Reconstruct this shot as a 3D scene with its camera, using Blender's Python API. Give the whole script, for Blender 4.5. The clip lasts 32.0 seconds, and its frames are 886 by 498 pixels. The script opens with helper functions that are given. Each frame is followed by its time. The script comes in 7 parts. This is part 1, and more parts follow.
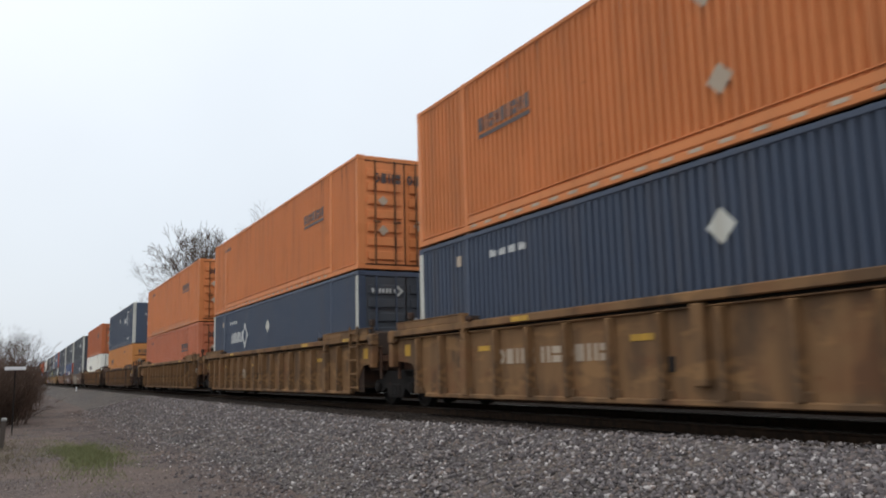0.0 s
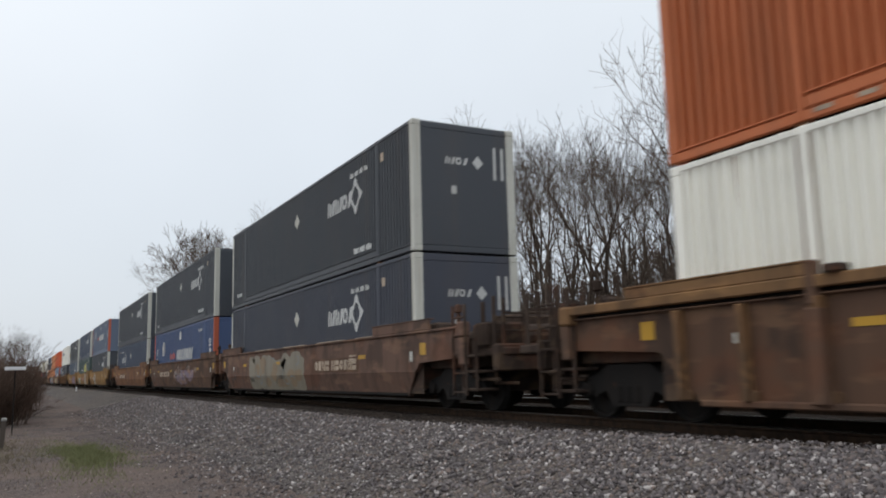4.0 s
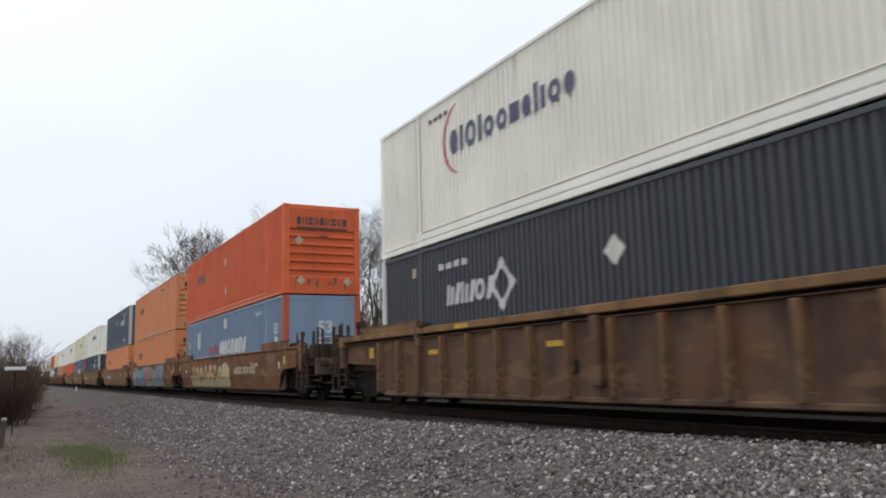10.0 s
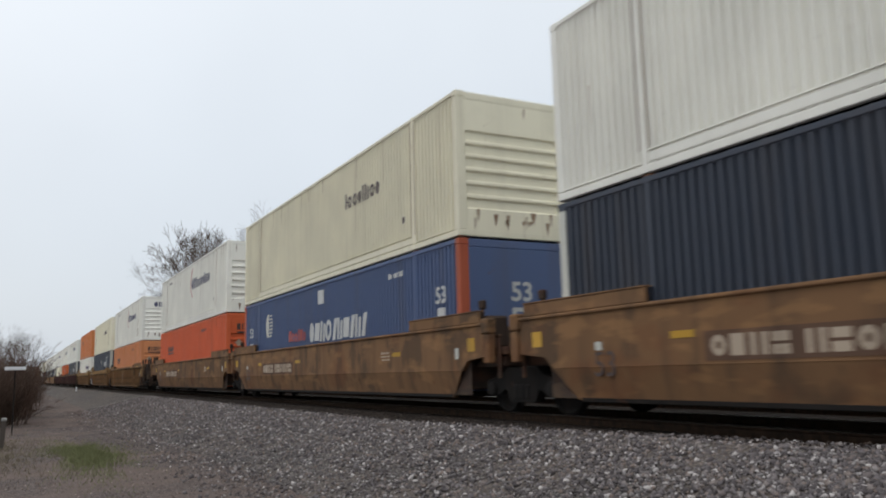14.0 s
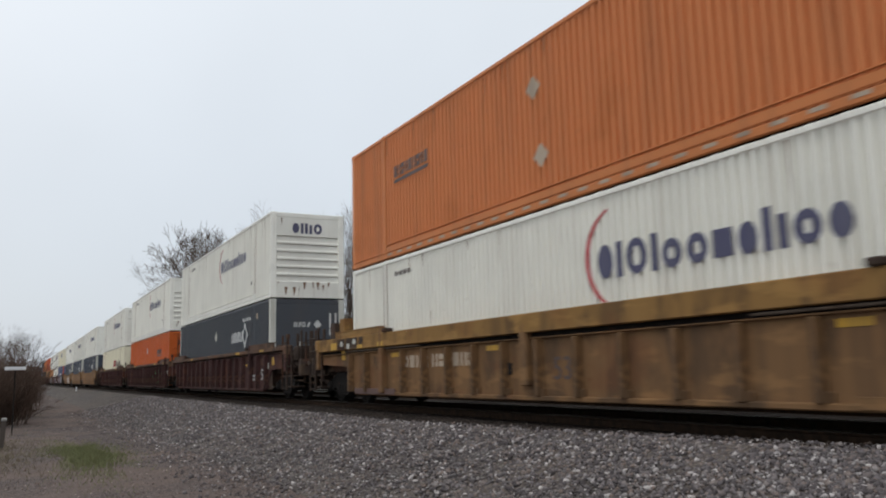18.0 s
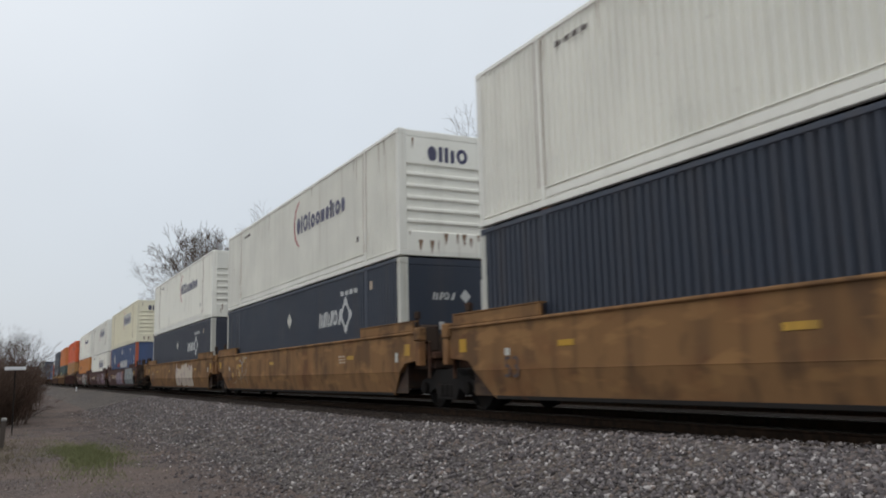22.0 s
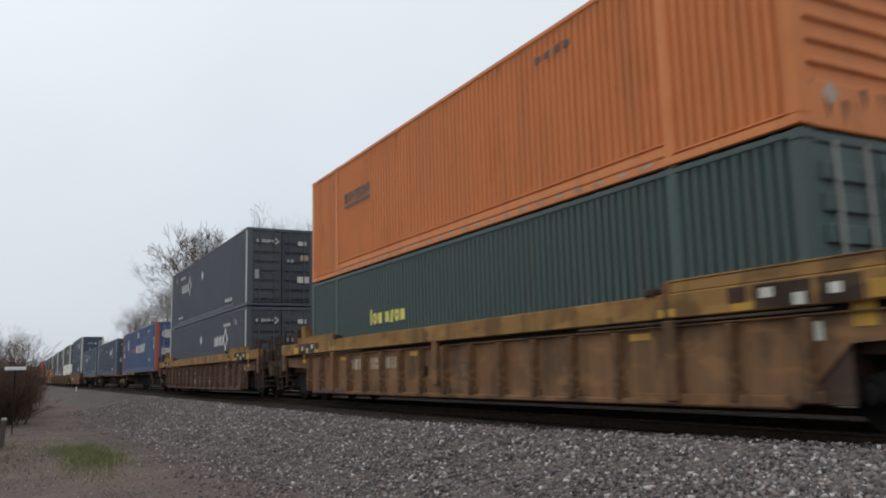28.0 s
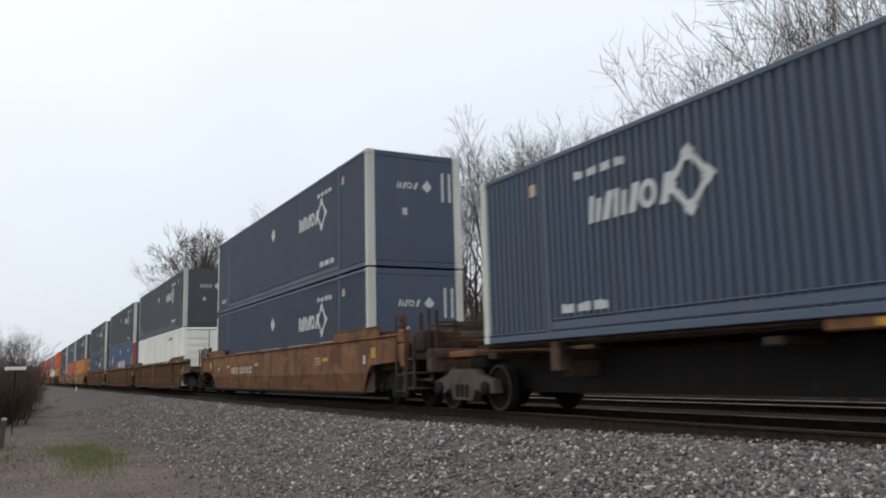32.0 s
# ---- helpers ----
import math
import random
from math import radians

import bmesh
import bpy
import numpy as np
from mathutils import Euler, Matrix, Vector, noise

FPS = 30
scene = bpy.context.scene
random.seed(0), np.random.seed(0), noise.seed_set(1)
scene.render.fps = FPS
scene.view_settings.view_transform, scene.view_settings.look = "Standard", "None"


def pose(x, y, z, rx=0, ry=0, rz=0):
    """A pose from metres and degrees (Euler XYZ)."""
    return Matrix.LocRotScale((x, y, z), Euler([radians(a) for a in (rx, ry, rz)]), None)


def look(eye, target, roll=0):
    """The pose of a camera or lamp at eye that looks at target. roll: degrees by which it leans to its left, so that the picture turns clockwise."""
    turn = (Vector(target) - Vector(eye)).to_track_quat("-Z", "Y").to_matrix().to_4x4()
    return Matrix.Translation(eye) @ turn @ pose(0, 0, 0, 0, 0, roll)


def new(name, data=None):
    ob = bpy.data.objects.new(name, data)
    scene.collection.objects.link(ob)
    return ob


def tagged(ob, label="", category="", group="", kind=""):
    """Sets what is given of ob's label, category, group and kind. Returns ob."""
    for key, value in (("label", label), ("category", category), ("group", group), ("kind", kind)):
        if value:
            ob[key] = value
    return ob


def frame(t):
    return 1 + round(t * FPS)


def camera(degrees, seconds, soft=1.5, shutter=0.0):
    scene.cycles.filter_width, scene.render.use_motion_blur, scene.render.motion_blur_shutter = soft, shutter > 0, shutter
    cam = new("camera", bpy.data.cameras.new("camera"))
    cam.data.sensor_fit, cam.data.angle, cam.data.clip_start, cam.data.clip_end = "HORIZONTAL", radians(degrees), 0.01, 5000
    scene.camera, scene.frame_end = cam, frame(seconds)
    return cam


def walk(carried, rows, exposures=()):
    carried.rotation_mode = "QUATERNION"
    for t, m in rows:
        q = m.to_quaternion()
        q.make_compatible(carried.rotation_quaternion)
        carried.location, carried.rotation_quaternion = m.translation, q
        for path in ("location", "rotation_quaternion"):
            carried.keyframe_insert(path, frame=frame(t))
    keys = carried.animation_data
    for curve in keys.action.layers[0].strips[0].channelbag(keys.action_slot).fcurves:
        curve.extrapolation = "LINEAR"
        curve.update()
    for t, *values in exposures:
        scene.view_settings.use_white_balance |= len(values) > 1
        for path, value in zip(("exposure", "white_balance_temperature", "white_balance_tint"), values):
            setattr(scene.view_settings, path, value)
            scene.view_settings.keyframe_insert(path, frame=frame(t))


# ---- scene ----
# camera: stands still beside the track
SPEED = 23.365            # metres per second, towards the camera
XC = 8.66                # middle of the near track
EYE = Vector((0.0, 0.0, 0.742))
AIM = Vector((math.sin(radians(28.15)) * math.cos(radians(8.70)), math.cos(radians(28.15)) * math.cos(radians(8.70)), math.sin(radians(8.70))))
cam = camera(57.96, 32.0, soft=1.9, shutter=0.14)
HOLD = look(EYE, EYE + AIM, -1.44)
walk(cam, [(0.0, HOLD), (32.0, HOLD)], exposures=[(0.0, 0.29), (4.0, 0.17), (7.0, 0.36), (9.0, 0.45), (11.0, 0.23), (13.0, 0.19), (16.0, 0.06), (18.0, 0.09), (21.0, 0.0), (24.0, 0.05), (26.0, -0.04), (28.5, 0.24), (29.0, 0.38), (30.0, 0.34), (32.0, 0.32)])

# ---- light: a bright, even overcast ----
world = bpy.data.worlds.new("overcast")
scene.world = world
world.use_nodes = True
wn, wl = world.node_tree.nodes, world.node_tree.links
wn.clear()
w_out = wn.new("ShaderNodeOutputWorld")
w_bg = wn.new("ShaderNodeBackground")
w_sky = wn.new("ShaderNodeTexSky")
w_sky.sky_type = 'NISHITA'
w_sky.sun_disc = False
w_sky.sun_elevation = radians(38)
w_sky.sun_rotation = radians(-35)
w_sky.air_density = 1.0
w_sky.dust_density = 4.0
w_co = wn.new("ShaderNodeTexCoord")
w_sep = wn.new("ShaderNodeSeparateXYZ")
w_ramp = wn.new("ShaderNodeValToRGB")
w_ramp.color_ramp.elements[0].position, w_ramp.color_ramp.elements[0].color = 0.0, (5.85, 6.45, 7.15, 1)
w_ramp.color_ramp.elements[1].position, w_ramp.color_ramp.elements[1].color = 0.75, (8.8, 9.25, 9.65, 1)
w_noise = wn.new("ShaderNodeTexNoise")
w_noise.inputs["Scale"].default_value = 1.6
w_noise.inputs["Detail"].default_value = 4.0
w_nr = wn.new("ShaderNodeMapRange")
w_nr.inputs["From Min"].default_value, w_nr.inputs["From Max"].default_value = 0.3, 0.7
w_nr.inputs["To Min"].default_value, w_nr.inputs["To Max"].default_value = 0.94, 1.06
w_mul = wn.new("ShaderNodeMixRGB")
w_mul.blend_type = 'MULTIPLY'
w_mul.inputs[0].default_value = 1.0
w_mix = wn.new("ShaderNodeMixRGB")
w_mix.inputs[0].default_value = 0.88
wl.new(w_co.outputs["Generated"], w_sep.inputs[0])
wl.new(w_sep.outputs["Z"], w_ramp.inputs[0])
wl.new(w_co.outputs["Generated"], w_noise.inputs["Vector"])
wl.new(w_noise.outputs["Fac"], w_nr.inputs["Value"])
wl.new(w_ramp.outputs[0], w_mul.inputs[1])
wl.new(w_nr.outputs[0], w_mul.inputs[2])
wl.new(w_sky.outputs[0], w_mix.inputs[1])
wl.new(w_mul.outputs[0], w_mix.inputs[2])
wl.new(w_mix.outputs[0], w_bg.inputs[0])
w_bg.inputs[1].default_value = 0.1
wl.new(w_bg.outputs[0], w_out.inputs[0])

sun_data = bpy.data.lights.new("sun", 'SUN')
sun_data.energy, sun_data.angle, sun_data.color = 0.6, radians(25), (1.0, 0.97, 0.93)
sun = new("sun", sun_data)
sun.matrix_basis = look((0, 0, 30), (14, 14, 0))


# ---- materials ----
def material(name, rough=0.6, metal=0.0):
    m = bpy.data.materials.new(name)
    m.use_nodes = True
    b = m.node_tree.nodes["Principled BSDF"]
    b.inputs["Roughness"].default_value, b.inputs["Metallic"].default_value = rough, metal
    if rough > 0.8:
        b.inputs["Specular IOR Level"].default_value = 0.08
    return m, m.node_tree.nodes, m.node_tree.links, b


def noise_node(n, l, scale, detail=3.0, stretch=(1, 1, 1), space="Object"):
    co, mp, tx = n.new("ShaderNodeTexCoord"), n.new("ShaderNodeMapping"), n.new("ShaderNodeTexNoise")
    mp.inputs["Scale"].default_value = stretch
    tx.inputs["Scale"].default_value, tx.inputs["Detail"].default_value = scale, detail
    l.new(co.outputs[space], mp.inputs[0])
    l.new(mp.outputs[0], tx.inputs["Vector"])
    return tx


def mix_by(n, l, fac, low, high, a, b, top=1.0):
    """Mix colours a and b by fac, mapped from low..high to 0..top."""
    r, x = n.new("ShaderNodeMapRange"), n.new("ShaderNodeMixRGB")
    r.inputs["From Min"].default_value, r.inputs["From Max"].default_value, r.inputs["To Max"].default_value = low, high, top
    l.new(fac, r.inputs["Value"])
    l.new(r.outputs[0], x.inputs[0])
    for k, v in ((1, a), (2, b)):
        if isinstance(v, tuple):
            x.inputs[k].default_value = (*v, 1)
        else:
            l.new(v, x.inputs[k])
    return x.outputs[0]


def bump(n, l, b, height, strength, distance=0.01):
    k = n.new("ShaderNodeBump")
    k.inputs["Strength"].default_value, k.inputs["Distance"].default_value = strength, distance
    l.new(height, k.inputs["Height"])
    l.new(k.outputs[0], b.inputs["Normal"])


PAINTS = {}


def paint(name, rgb, dirt=(0.09, 0.07, 0.055), amount=0.5, rust=0.35, rough=0.55, mottle=0.0, runs=0.0):
    """Weathered vehicle paint: fading, vertical dirt streaks, rust spots."""
    if name in PAINTS:
        return PAINTS[name]
    m, n, l, b = material(name, rough)
    light = min(rgb) > 0.4
    b.inputs["Specular IOR Level"].default_value = 0.12 if rough > 0.65 else 0.22 if max(rgb) > 0.4 else 0.6
    info = n.new("ShaderNodeObjectInfo")
    rgb = tuple(c * 0.88 for c in rgb)
    pale = tuple(min(1, c * 1.08 + (0.01 if rough > 0.65 else 0.018)) for c in rgb)
    deep = tuple(c * 0.90 for c in rgb)
    c0 = mix_by(n, l, info.outputs["Random"], 0, 1, deep, pale)
    blot = noise_node(n, l, 0.7, 5)
    c1 = mix_by(n, l, blot.outputs["Fac"], 0.42, 0.7, c0, pale, 0.55)
    streak = noise_node(n, l, 3.0, 6, (1, 1, 0.07))
    c2 = mix_by(n, l, streak.outputs["Fac"], 0.5, 0.78, c1, dirt, amount)
    spots = noise_node(n, l, 5.5, 8)
    c3 = mix_by(n, l, spots.outputs["Fac"], 0.66, 0.74, c2, (0.14, 0.055, 0.025), rust)
    if mottle:
        patch = noise_node(n, l, 1.7, 9, (1, 1, 0.6))
        c3 = mix_by(n, l, patch.outputs["Fac"], 0.5, 0.6, c3, dirt, mottle)
        scuff = noise_node(n, l, 2.6, 7, (1, 0.5, 1.6))
        c3 = mix_by(n, l, scuff.outputs["Fac"], 0.55, 0.64, c3, tuple(min(1, c * 1.45 + k) for c, k in zip(rgb, (0.05, 0.03, 0.01))), mottle * 0.8)
        blush = noise_node(n, l, 1.1, 8, (1, 0.8, 1.3))
        c3 = mix_by(n, l, blush.outputs["Fac"], 0.54, 0.66, c3, (0.16, 0.06, 0.03), mottle * 0.6)
    if runs:
        run = noise_node(n, l, 7.0, 4, (1, 1, 0.035))
        c3 = mix_by(n, l, run.outputs["Fac"], 0.62, 0.72, c3, tuple(c * k for c, k in zip(rgb, (0.62, 0.5, 0.45))) if not light else (0.36, 0.27, 0.19), runs)
        stain = noise_node(n, l, 0.9, 8)
        c3 = mix_by(n, l, stain.outputs["Fac"], 0.56, 0.7, c3, tuple(c * (0.9 if light else 0.84) for c in rgb), 0.6)
    l.new(c3, b.inputs["Base Color"])
    rr = n.new("ShaderNodeMapRange")
    rr.inputs["To Min"].default_value, rr.inputs["To Max"].default_value = rough - 0.1, rough + 0.2
    l.new(blot.outputs["Fac"], rr.inputs["Value"])
    l.new(rr.outputs[0], b.inputs["Roughness"])
    bump(n, l, b, spots.outputs["Fac"], 0.12, 0.004)
    PAINTS[name] = m
    return m


C = {
    "orange": paint("orange_paint", (0.72, 0.252, 0.085), amount=0.26, rust=0.2, runs=0.2),
    "red": paint("orange_red_paint", (0.745, 0.147, 0.052), amount=0.26, rust=0.2, runs=0.2),
    "russet": paint("russet_orange_paint", (0.56, 0.163, 0.06), amount=0.26, rust=0.2, runs=0.2),
    "peach": paint("faded_peach_paint", (0.724, 0.286, 0.121), amount=0.26, rust=0.2, runs=0.2),
    "sand": paint("sand_paint", (0.517, 0.281, 0.116), amount=0.26, rust=0.2, runs=0.2),
    "salmon": paint("faded_salmon_paint", (0.580, 0.187, 0.092), amount=0.26, rust=0.2, runs=0.2),
    "amber": paint("amber_paint", (0.621, 0.256, 0.073), amount=0.26, rust=0.2, runs=0.2),
    "vivid": paint("vivid_orange_paint", (0.62, 0.125, 0.018), amount=0.15, rust=0.05, runs=0.1),
    "steel": paint("steel_blue_grey_paint", (0.0598, 0.0736, 0.0989), amount=0.3, rust=0.1),
    "ink_navy": paint("inky_navy_paint", (0.022, 0.033, 0.058), amount=0.3, rust=0.1),
    "navy": paint("navy_paint", (0.0374, 0.0583, 0.1034), amount=0.35, rust=0.1),
    "black": paint("slate_black_paint", (0.0391, 0.0471, 0.0609), amount=0.3, rust=0.1),
    "white": paint("white_paint", (0.985, 0.97, 0.885), dirt=(0.42, 0.39, 0.33), amount=0.16, rust=0.12, runs=0.2),
    "cream": paint("cream_paint", (0.90, 0.85, 0.66), dirt=(0.40, 0.36, 0.27), amount=0.18, rust=0.15, runs=0.22),
    "blue": paint("blue_paint", (0.058, 0.10, 0.225), amount=0.35),
    "pale": paint("faded_blue_paint", (0.19, 0.28, 0.40), amount=0.35),
    "slate": paint("faded_slate_paint", (0.125, 0.165, 0.245), amount=0.4),
    "green": paint("dark_green_paint", (0.045, 0.085, 0.08), amount=0.3, rust=0.1),
    "post": paint("post_white_paint", (0.62, 0.62, 0.56), dirt=(0.2, 0.17, 0.1), amount=0.5, runs=0.3),
    "redpost": paint("post_red_paint", (0.50, 0.12, 0.06)),
    "tan": paint("tan_car_paint", (0.225, 0.124, 0.057), dirt=(0.055, 0.04, 0.03), amount=0.75, rust=0.6, rough=0.7, mottle=0.55),
    "ochre": paint("ochre_car_paint", (0.32, 0.18, 0.062), dirt=(0.07, 0.045, 0.03), amount=0.65, rust=0.5, rough=0.7, mottle=0.55),
    "bronze": paint("bronze_car_paint", (0.27, 0.145, 0.062), dirt=(0.06, 0.04, 0.03), amount=0.65, rust=0.5, rough=0.7, mottle=0.5),
    "rusty": paint("rust_brown_car_paint", (0.205, 0.096, 0.046), dirt=(0.05, 0.035, 0.03), amount=0.7, rust=0.6, rough=0.7, mottle=0.55),
    "umber": paint("umber_car_paint", (0.215, 0.116, 0.056), dirt=(0.05, 0.04, 0.032), amount=0.7, rust=0.5, rough=0.7, mottle=0.55),
    "dusky": paint("dusky_car_paint", (0.158, 0.094, 0.069), dirt=(0.045, 0.034, 0.03), amount=0.7, rust=0.45, rough=0.7, mottle=0.55),
    "ash": paint("ash_grey_paint", (0.058, 0.064, 0.075), amount=0.3, rust=0.1),
    "dusk": paint("dusk_navy_paint", (0.036, 0.043, 0.066), amount=0.3, rust=0.1),
    "brown": paint("brown_car_paint", (0.135, 0.078, 0.052), dirt=(0.04, 0.03, 0.025), amount=0.7, rust=0.5, rough=0.7, mottle=0.55),
    "maroon": paint("maroon_car_paint", (0.077, 0.035, 0.032), dirt=(0.028, 0.018, 0.016), amount=0.7, rust=0.4, rough=0.7, mottle=0.55),
    # grime on underparts, made darker so the colour adds to their shade
    "grime_shade": paint("black_grime_shade", (0.016, 0.014, 0.013), dirt=(0.034, 0.026, 0.021), amount=0.7, rust=0.5, rough=0.85),
    "mark": paint("white_marking", (0.60, 0.61, 0.60), dirt=(0.3, 0.27, 0.22), amount=0.5, rust=0.1),
    "dark_mark": paint("dark_marking", (0.06, 0.035, 0.03), amount=0.4, rust=0.2),
    "ink": paint("navy_marking", (0.05, 0.05, 0.12), dirt=(0.2, 0.2, 0.22), amount=0.3, rust=0.0),
    "crimson": paint("crimson_marking", (0.50, 0.05, 0.06), rust=0.0),
    "yellow": paint("yellow_marking", (0.58, 0.33, 0.04), amount=0.65),
    "lemon": paint("lemon_marking", (0.75, 0.68, 0.16), amount=0.3, rust=0.1),
    "silver": paint("zinc_rods", (0.33, 0.32, 0.30), rough=0.5),
    "worn": paint("worn_placard", (0.50, 0.40, 0.30), amount=0.6),
    "gear": paint("rusty_dark_gear", (0.066, 0.046, 0.036), dirt=(0.024, 0.017, 0.014), amount=0.7, rust=0.6, rough=0.85, mottle=0.5),
    "cast": paint("dusty_cast_steel", (0.105, 0.08, 0.062), dirt=(0.04, 0.03, 0.025), amount=0.6, rust=0.5, rough=0.8, mottle=0.5),
    "denim": paint("denim_navy_paint", (0.049, 0.079, 0.124), amount=0.3, rust=0.1),
    "stain": paint("rust_stain", (0.30, 0.20, 0.13), amount=0.6, rust=0.6, rough=0.8),
    "soot": paint("dark_stain", (0.16, 0.10, 0.07), amount=0.6, rust=0.6, rough=0.8),
    "beam": paint("dusty_beam", (0.075, 0.06, 0.048), dirt=(0.03, 0.024, 0.02), amount=0.7, rust=0.5, rough=0.85),
    "g_teal": paint("teal_spray", (0.16, 0.36, 0.32), amount=0.4),
    "g_pink": paint("pink_spray", (0.42, 0.29, 0.28), amount=0.4),
    "g_cream": paint("cream_spray", (0.62, 0.53, 0.43), amount=0.3),
    "g_blush": paint("blush_spray", (0.50, 0.385, 0.35), amount=0.4),
    "g_purple": paint("purple_spray", (0.205, 0.11, 0.205), amount=0.5),
    "g_blue": paint("blue_spray", (0.085, 0.165, 0.265), amount=0.5),
    "g_navy": paint("navy_spray", (0.04, 0.07, 0.17), amount=0.4),
    "g_ochre": paint("ochre_spray", (0.42, 0.24, 0.06), amount=0.4),
    "g_violet": paint("violet_spray", (0.16, 0.105, 0.165), amount=0.4),
    "g_lilac": paint("lilac_spray", (0.21, 0.165, 0.22), amount=0.5),
    "g_brick": paint("brick_spray", (0.34, 0.10, 0.05), amount=0.5),
    "g_green": paint("green_spray", (0.03, 0.25, 0.07), amount=0.45),
    "g_straw": paint("straw_spray", (0.42, 0.36, 0.18), amount=0.4),
    "g_grey": paint("grey_spray", (0.34, 0.35, 0.36), amount=0.45),
    "g_red": paint("red_spray", (0.38, 0.05, 0.04), amount=0.4),
    "g_faded": paint("faded_rose_spray", (0.33, 0.17, 0.10), amount=0.5),
    "g_dust": paint("pale_dust_spray", (0.26, 0.18, 0.10), amount=0.6),
    "g_panel": paint("grey_panel_paint", (0.58, 0.57, 0.54), amount=0.3, rust=0.0),
    "g_plum": paint("plum_spray", (0.12, 0.055, 0.075), amount=0.5),
    "g_rose": paint("dusty_rose_spray", (0.36, 0.235, 0.20), amount=0.4),
    "g_steel": paint("light_blue_spray", (0.16, 0.26, 0.36), amount=0.4),
    "g_pale": paint("pale_cream_spray", (0.40, 0.33, 0.23), amount=0.4),
    "g_brown": paint("brown_spray", (0.10, 0.045, 0.035), amount=0.4),
    "g_olive": paint("olive_grey_spray", (0.235, 0.205, 0.15), amount=0.5),
    "g_mist": paint("mist_grey_spray", (0.20, 0.235, 0.245), amount=0.4),
    "g_teal_grey": paint("dark_teal_grey_spray", (0.10, 0.135, 0.15), amount=0.4),
    "g_dark": paint("charcoal_spray", (0.05, 0.048, 0.046), amount=0.4),
    "g_black": paint("black_spray", (0.02, 0.02, 0.022), amount=0.3),
}


def steel_rail():
    m, n, l, b = material("polished_rail", 0.35, 0.9)
    t = noise_node(n, l, 4, 4, (1, 0.1, 1))
    l.new(mix_by(n, l, t.outputs["Fac"], 0.3, 0.7, (0.30, 0.29, 0.28), (0.16, 0.14, 0.12)), b.inputs["Base Color"])
    return m


def rusty_rail():
    m, n, l, b = material("rusted_rail_web", 0.95)
    t = noise_node(n, l, 8, 5)
    l.new(mix_by(n, l, t.outputs["Fac"], 0.3, 0.7, (0.022, 0.016, 0.013), (0.055, 0.034, 0.022)), b.inputs["Base Color"])
    return m


def wood_tie():
    m, n, l, b = material("creosoted_wood", 0.9)
    t = noise_node(n, l, 6, 6, (0.2, 2, 2))
    l.new(mix_by(n, l, t.outputs["Fac"], 0.3, 0.75, (0.02, 0.016, 0.014), (0.05, 0.042, 0.036)), b.inputs["Base Color"])
    bump(n, l, b, t.outputs["Fac"], 0.5)
    return m


def gravel(name, base, light, dark, scale=22.0, brownish=(0.20, 0.155, 0.115), cover=0.5, relief=0.9):
    m, n, l, b = material(name, 0.95)
    co, vo = n.new("ShaderNodeTexCoord"), n.new("ShaderNodeTexVoronoi")
    vo.inputs["Scale"].default_value = scale
    l.new(co.outputs["Object"], vo.inputs["Vector"])
    sep = n.new("ShaderNodeSeparateColor")
    l.new(vo.outputs["Color"], sep.inputs[0])
    c0 = mix_by(n, l, sep.outputs[0], 0.0, 1.0, dark, base)
    c1 = mix_by(n, l, sep.outputs[1], 0.86, 1.0, c0, light)
    # crevice shade in the colour: cell edges go darker than any stone
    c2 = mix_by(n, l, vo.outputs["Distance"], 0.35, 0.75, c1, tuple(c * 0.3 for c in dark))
    big = noise_node(n, l, 0.55, 6)
    c3 = mix_by(n, l, big.outputs["Fac"], 0.42, 0.62, c2, brownish, cover)
    l.new(c3, b.inputs["Base Color"])
    inv = n.new("ShaderNodeMath")
    inv.operation = 'SUBTRACT'
    inv.inputs[0].default_value = 1.0
    l.new(vo.outputs["Distance"], inv.inputs[1])
    bump(n, l, b, inv.outputs[0], relief, 0.03)
    return m


def stone_mat(name, k=1.0, tint=(1.0, 1.0, 1.0)):
    m, n, l, b = material(name, 0.9)
    geo = n.new("ShaderNodeNewGeometry")
    rp = n.new("ShaderNodeValToRGB")
    cr = rp.color_ramp
    cr.elements[0].position, cr.elements[0].color = 0.0, (0.075, 0.066, 0.068, 1)
    cr.elements[1].position, cr.elements[1].color = 1.0, (0.56, 0.52, 0.50, 1)
    for pos, col in ((0.35, (0.14, 0.125, 0.128)), (0.6, (0.185, 0.166, 0.168)), (0.76, (0.215, 0.168, 0.145)), (0.9, (0.29, 0.272, 0.27))):
        e = cr.elements.new(pos)
        e.color = (*col, 1)
    for e in cr.elements:
        e.color = (e.color[0] * k * tint[0], e.color[1] * k * tint[1], e.color[2] * k * tint[2], 1)
    l.new(geo.outputs["Random Per Island"], rp.inputs[0])
    t = noise_node(n, l, 40, 3)
    l.new(mix_by(n, l, t.outputs["Fac"], 0.45, 0.75, rp.outputs[0], (0.09, 0.08, 0.07), 0.5), b.inputs["Base Color"])
    bump(n, l, b, t.outputs["Fac"], 0.3, 0.005)
    return m


def bark(name="grey_bark", a=(0.055, 0.046, 0.04), z=(0.105, 0.09, 0.078)):
    m, n, l, b = material(name, 0.95)
    info = n.new("ShaderNodeObjectInfo")
    t = noise_node(n, l, 5, 5, (3, 3, 0.5))
    c0 = mix_by(n, l, info.outputs["Random"], 0, 1, a, z)
    l.new(mix_by(n, l, t.outputs["Fac"], 0.4, 0.7, c0, tuple(c * 0.6 for c in a)), b.inputs["Base Color"])
    return m


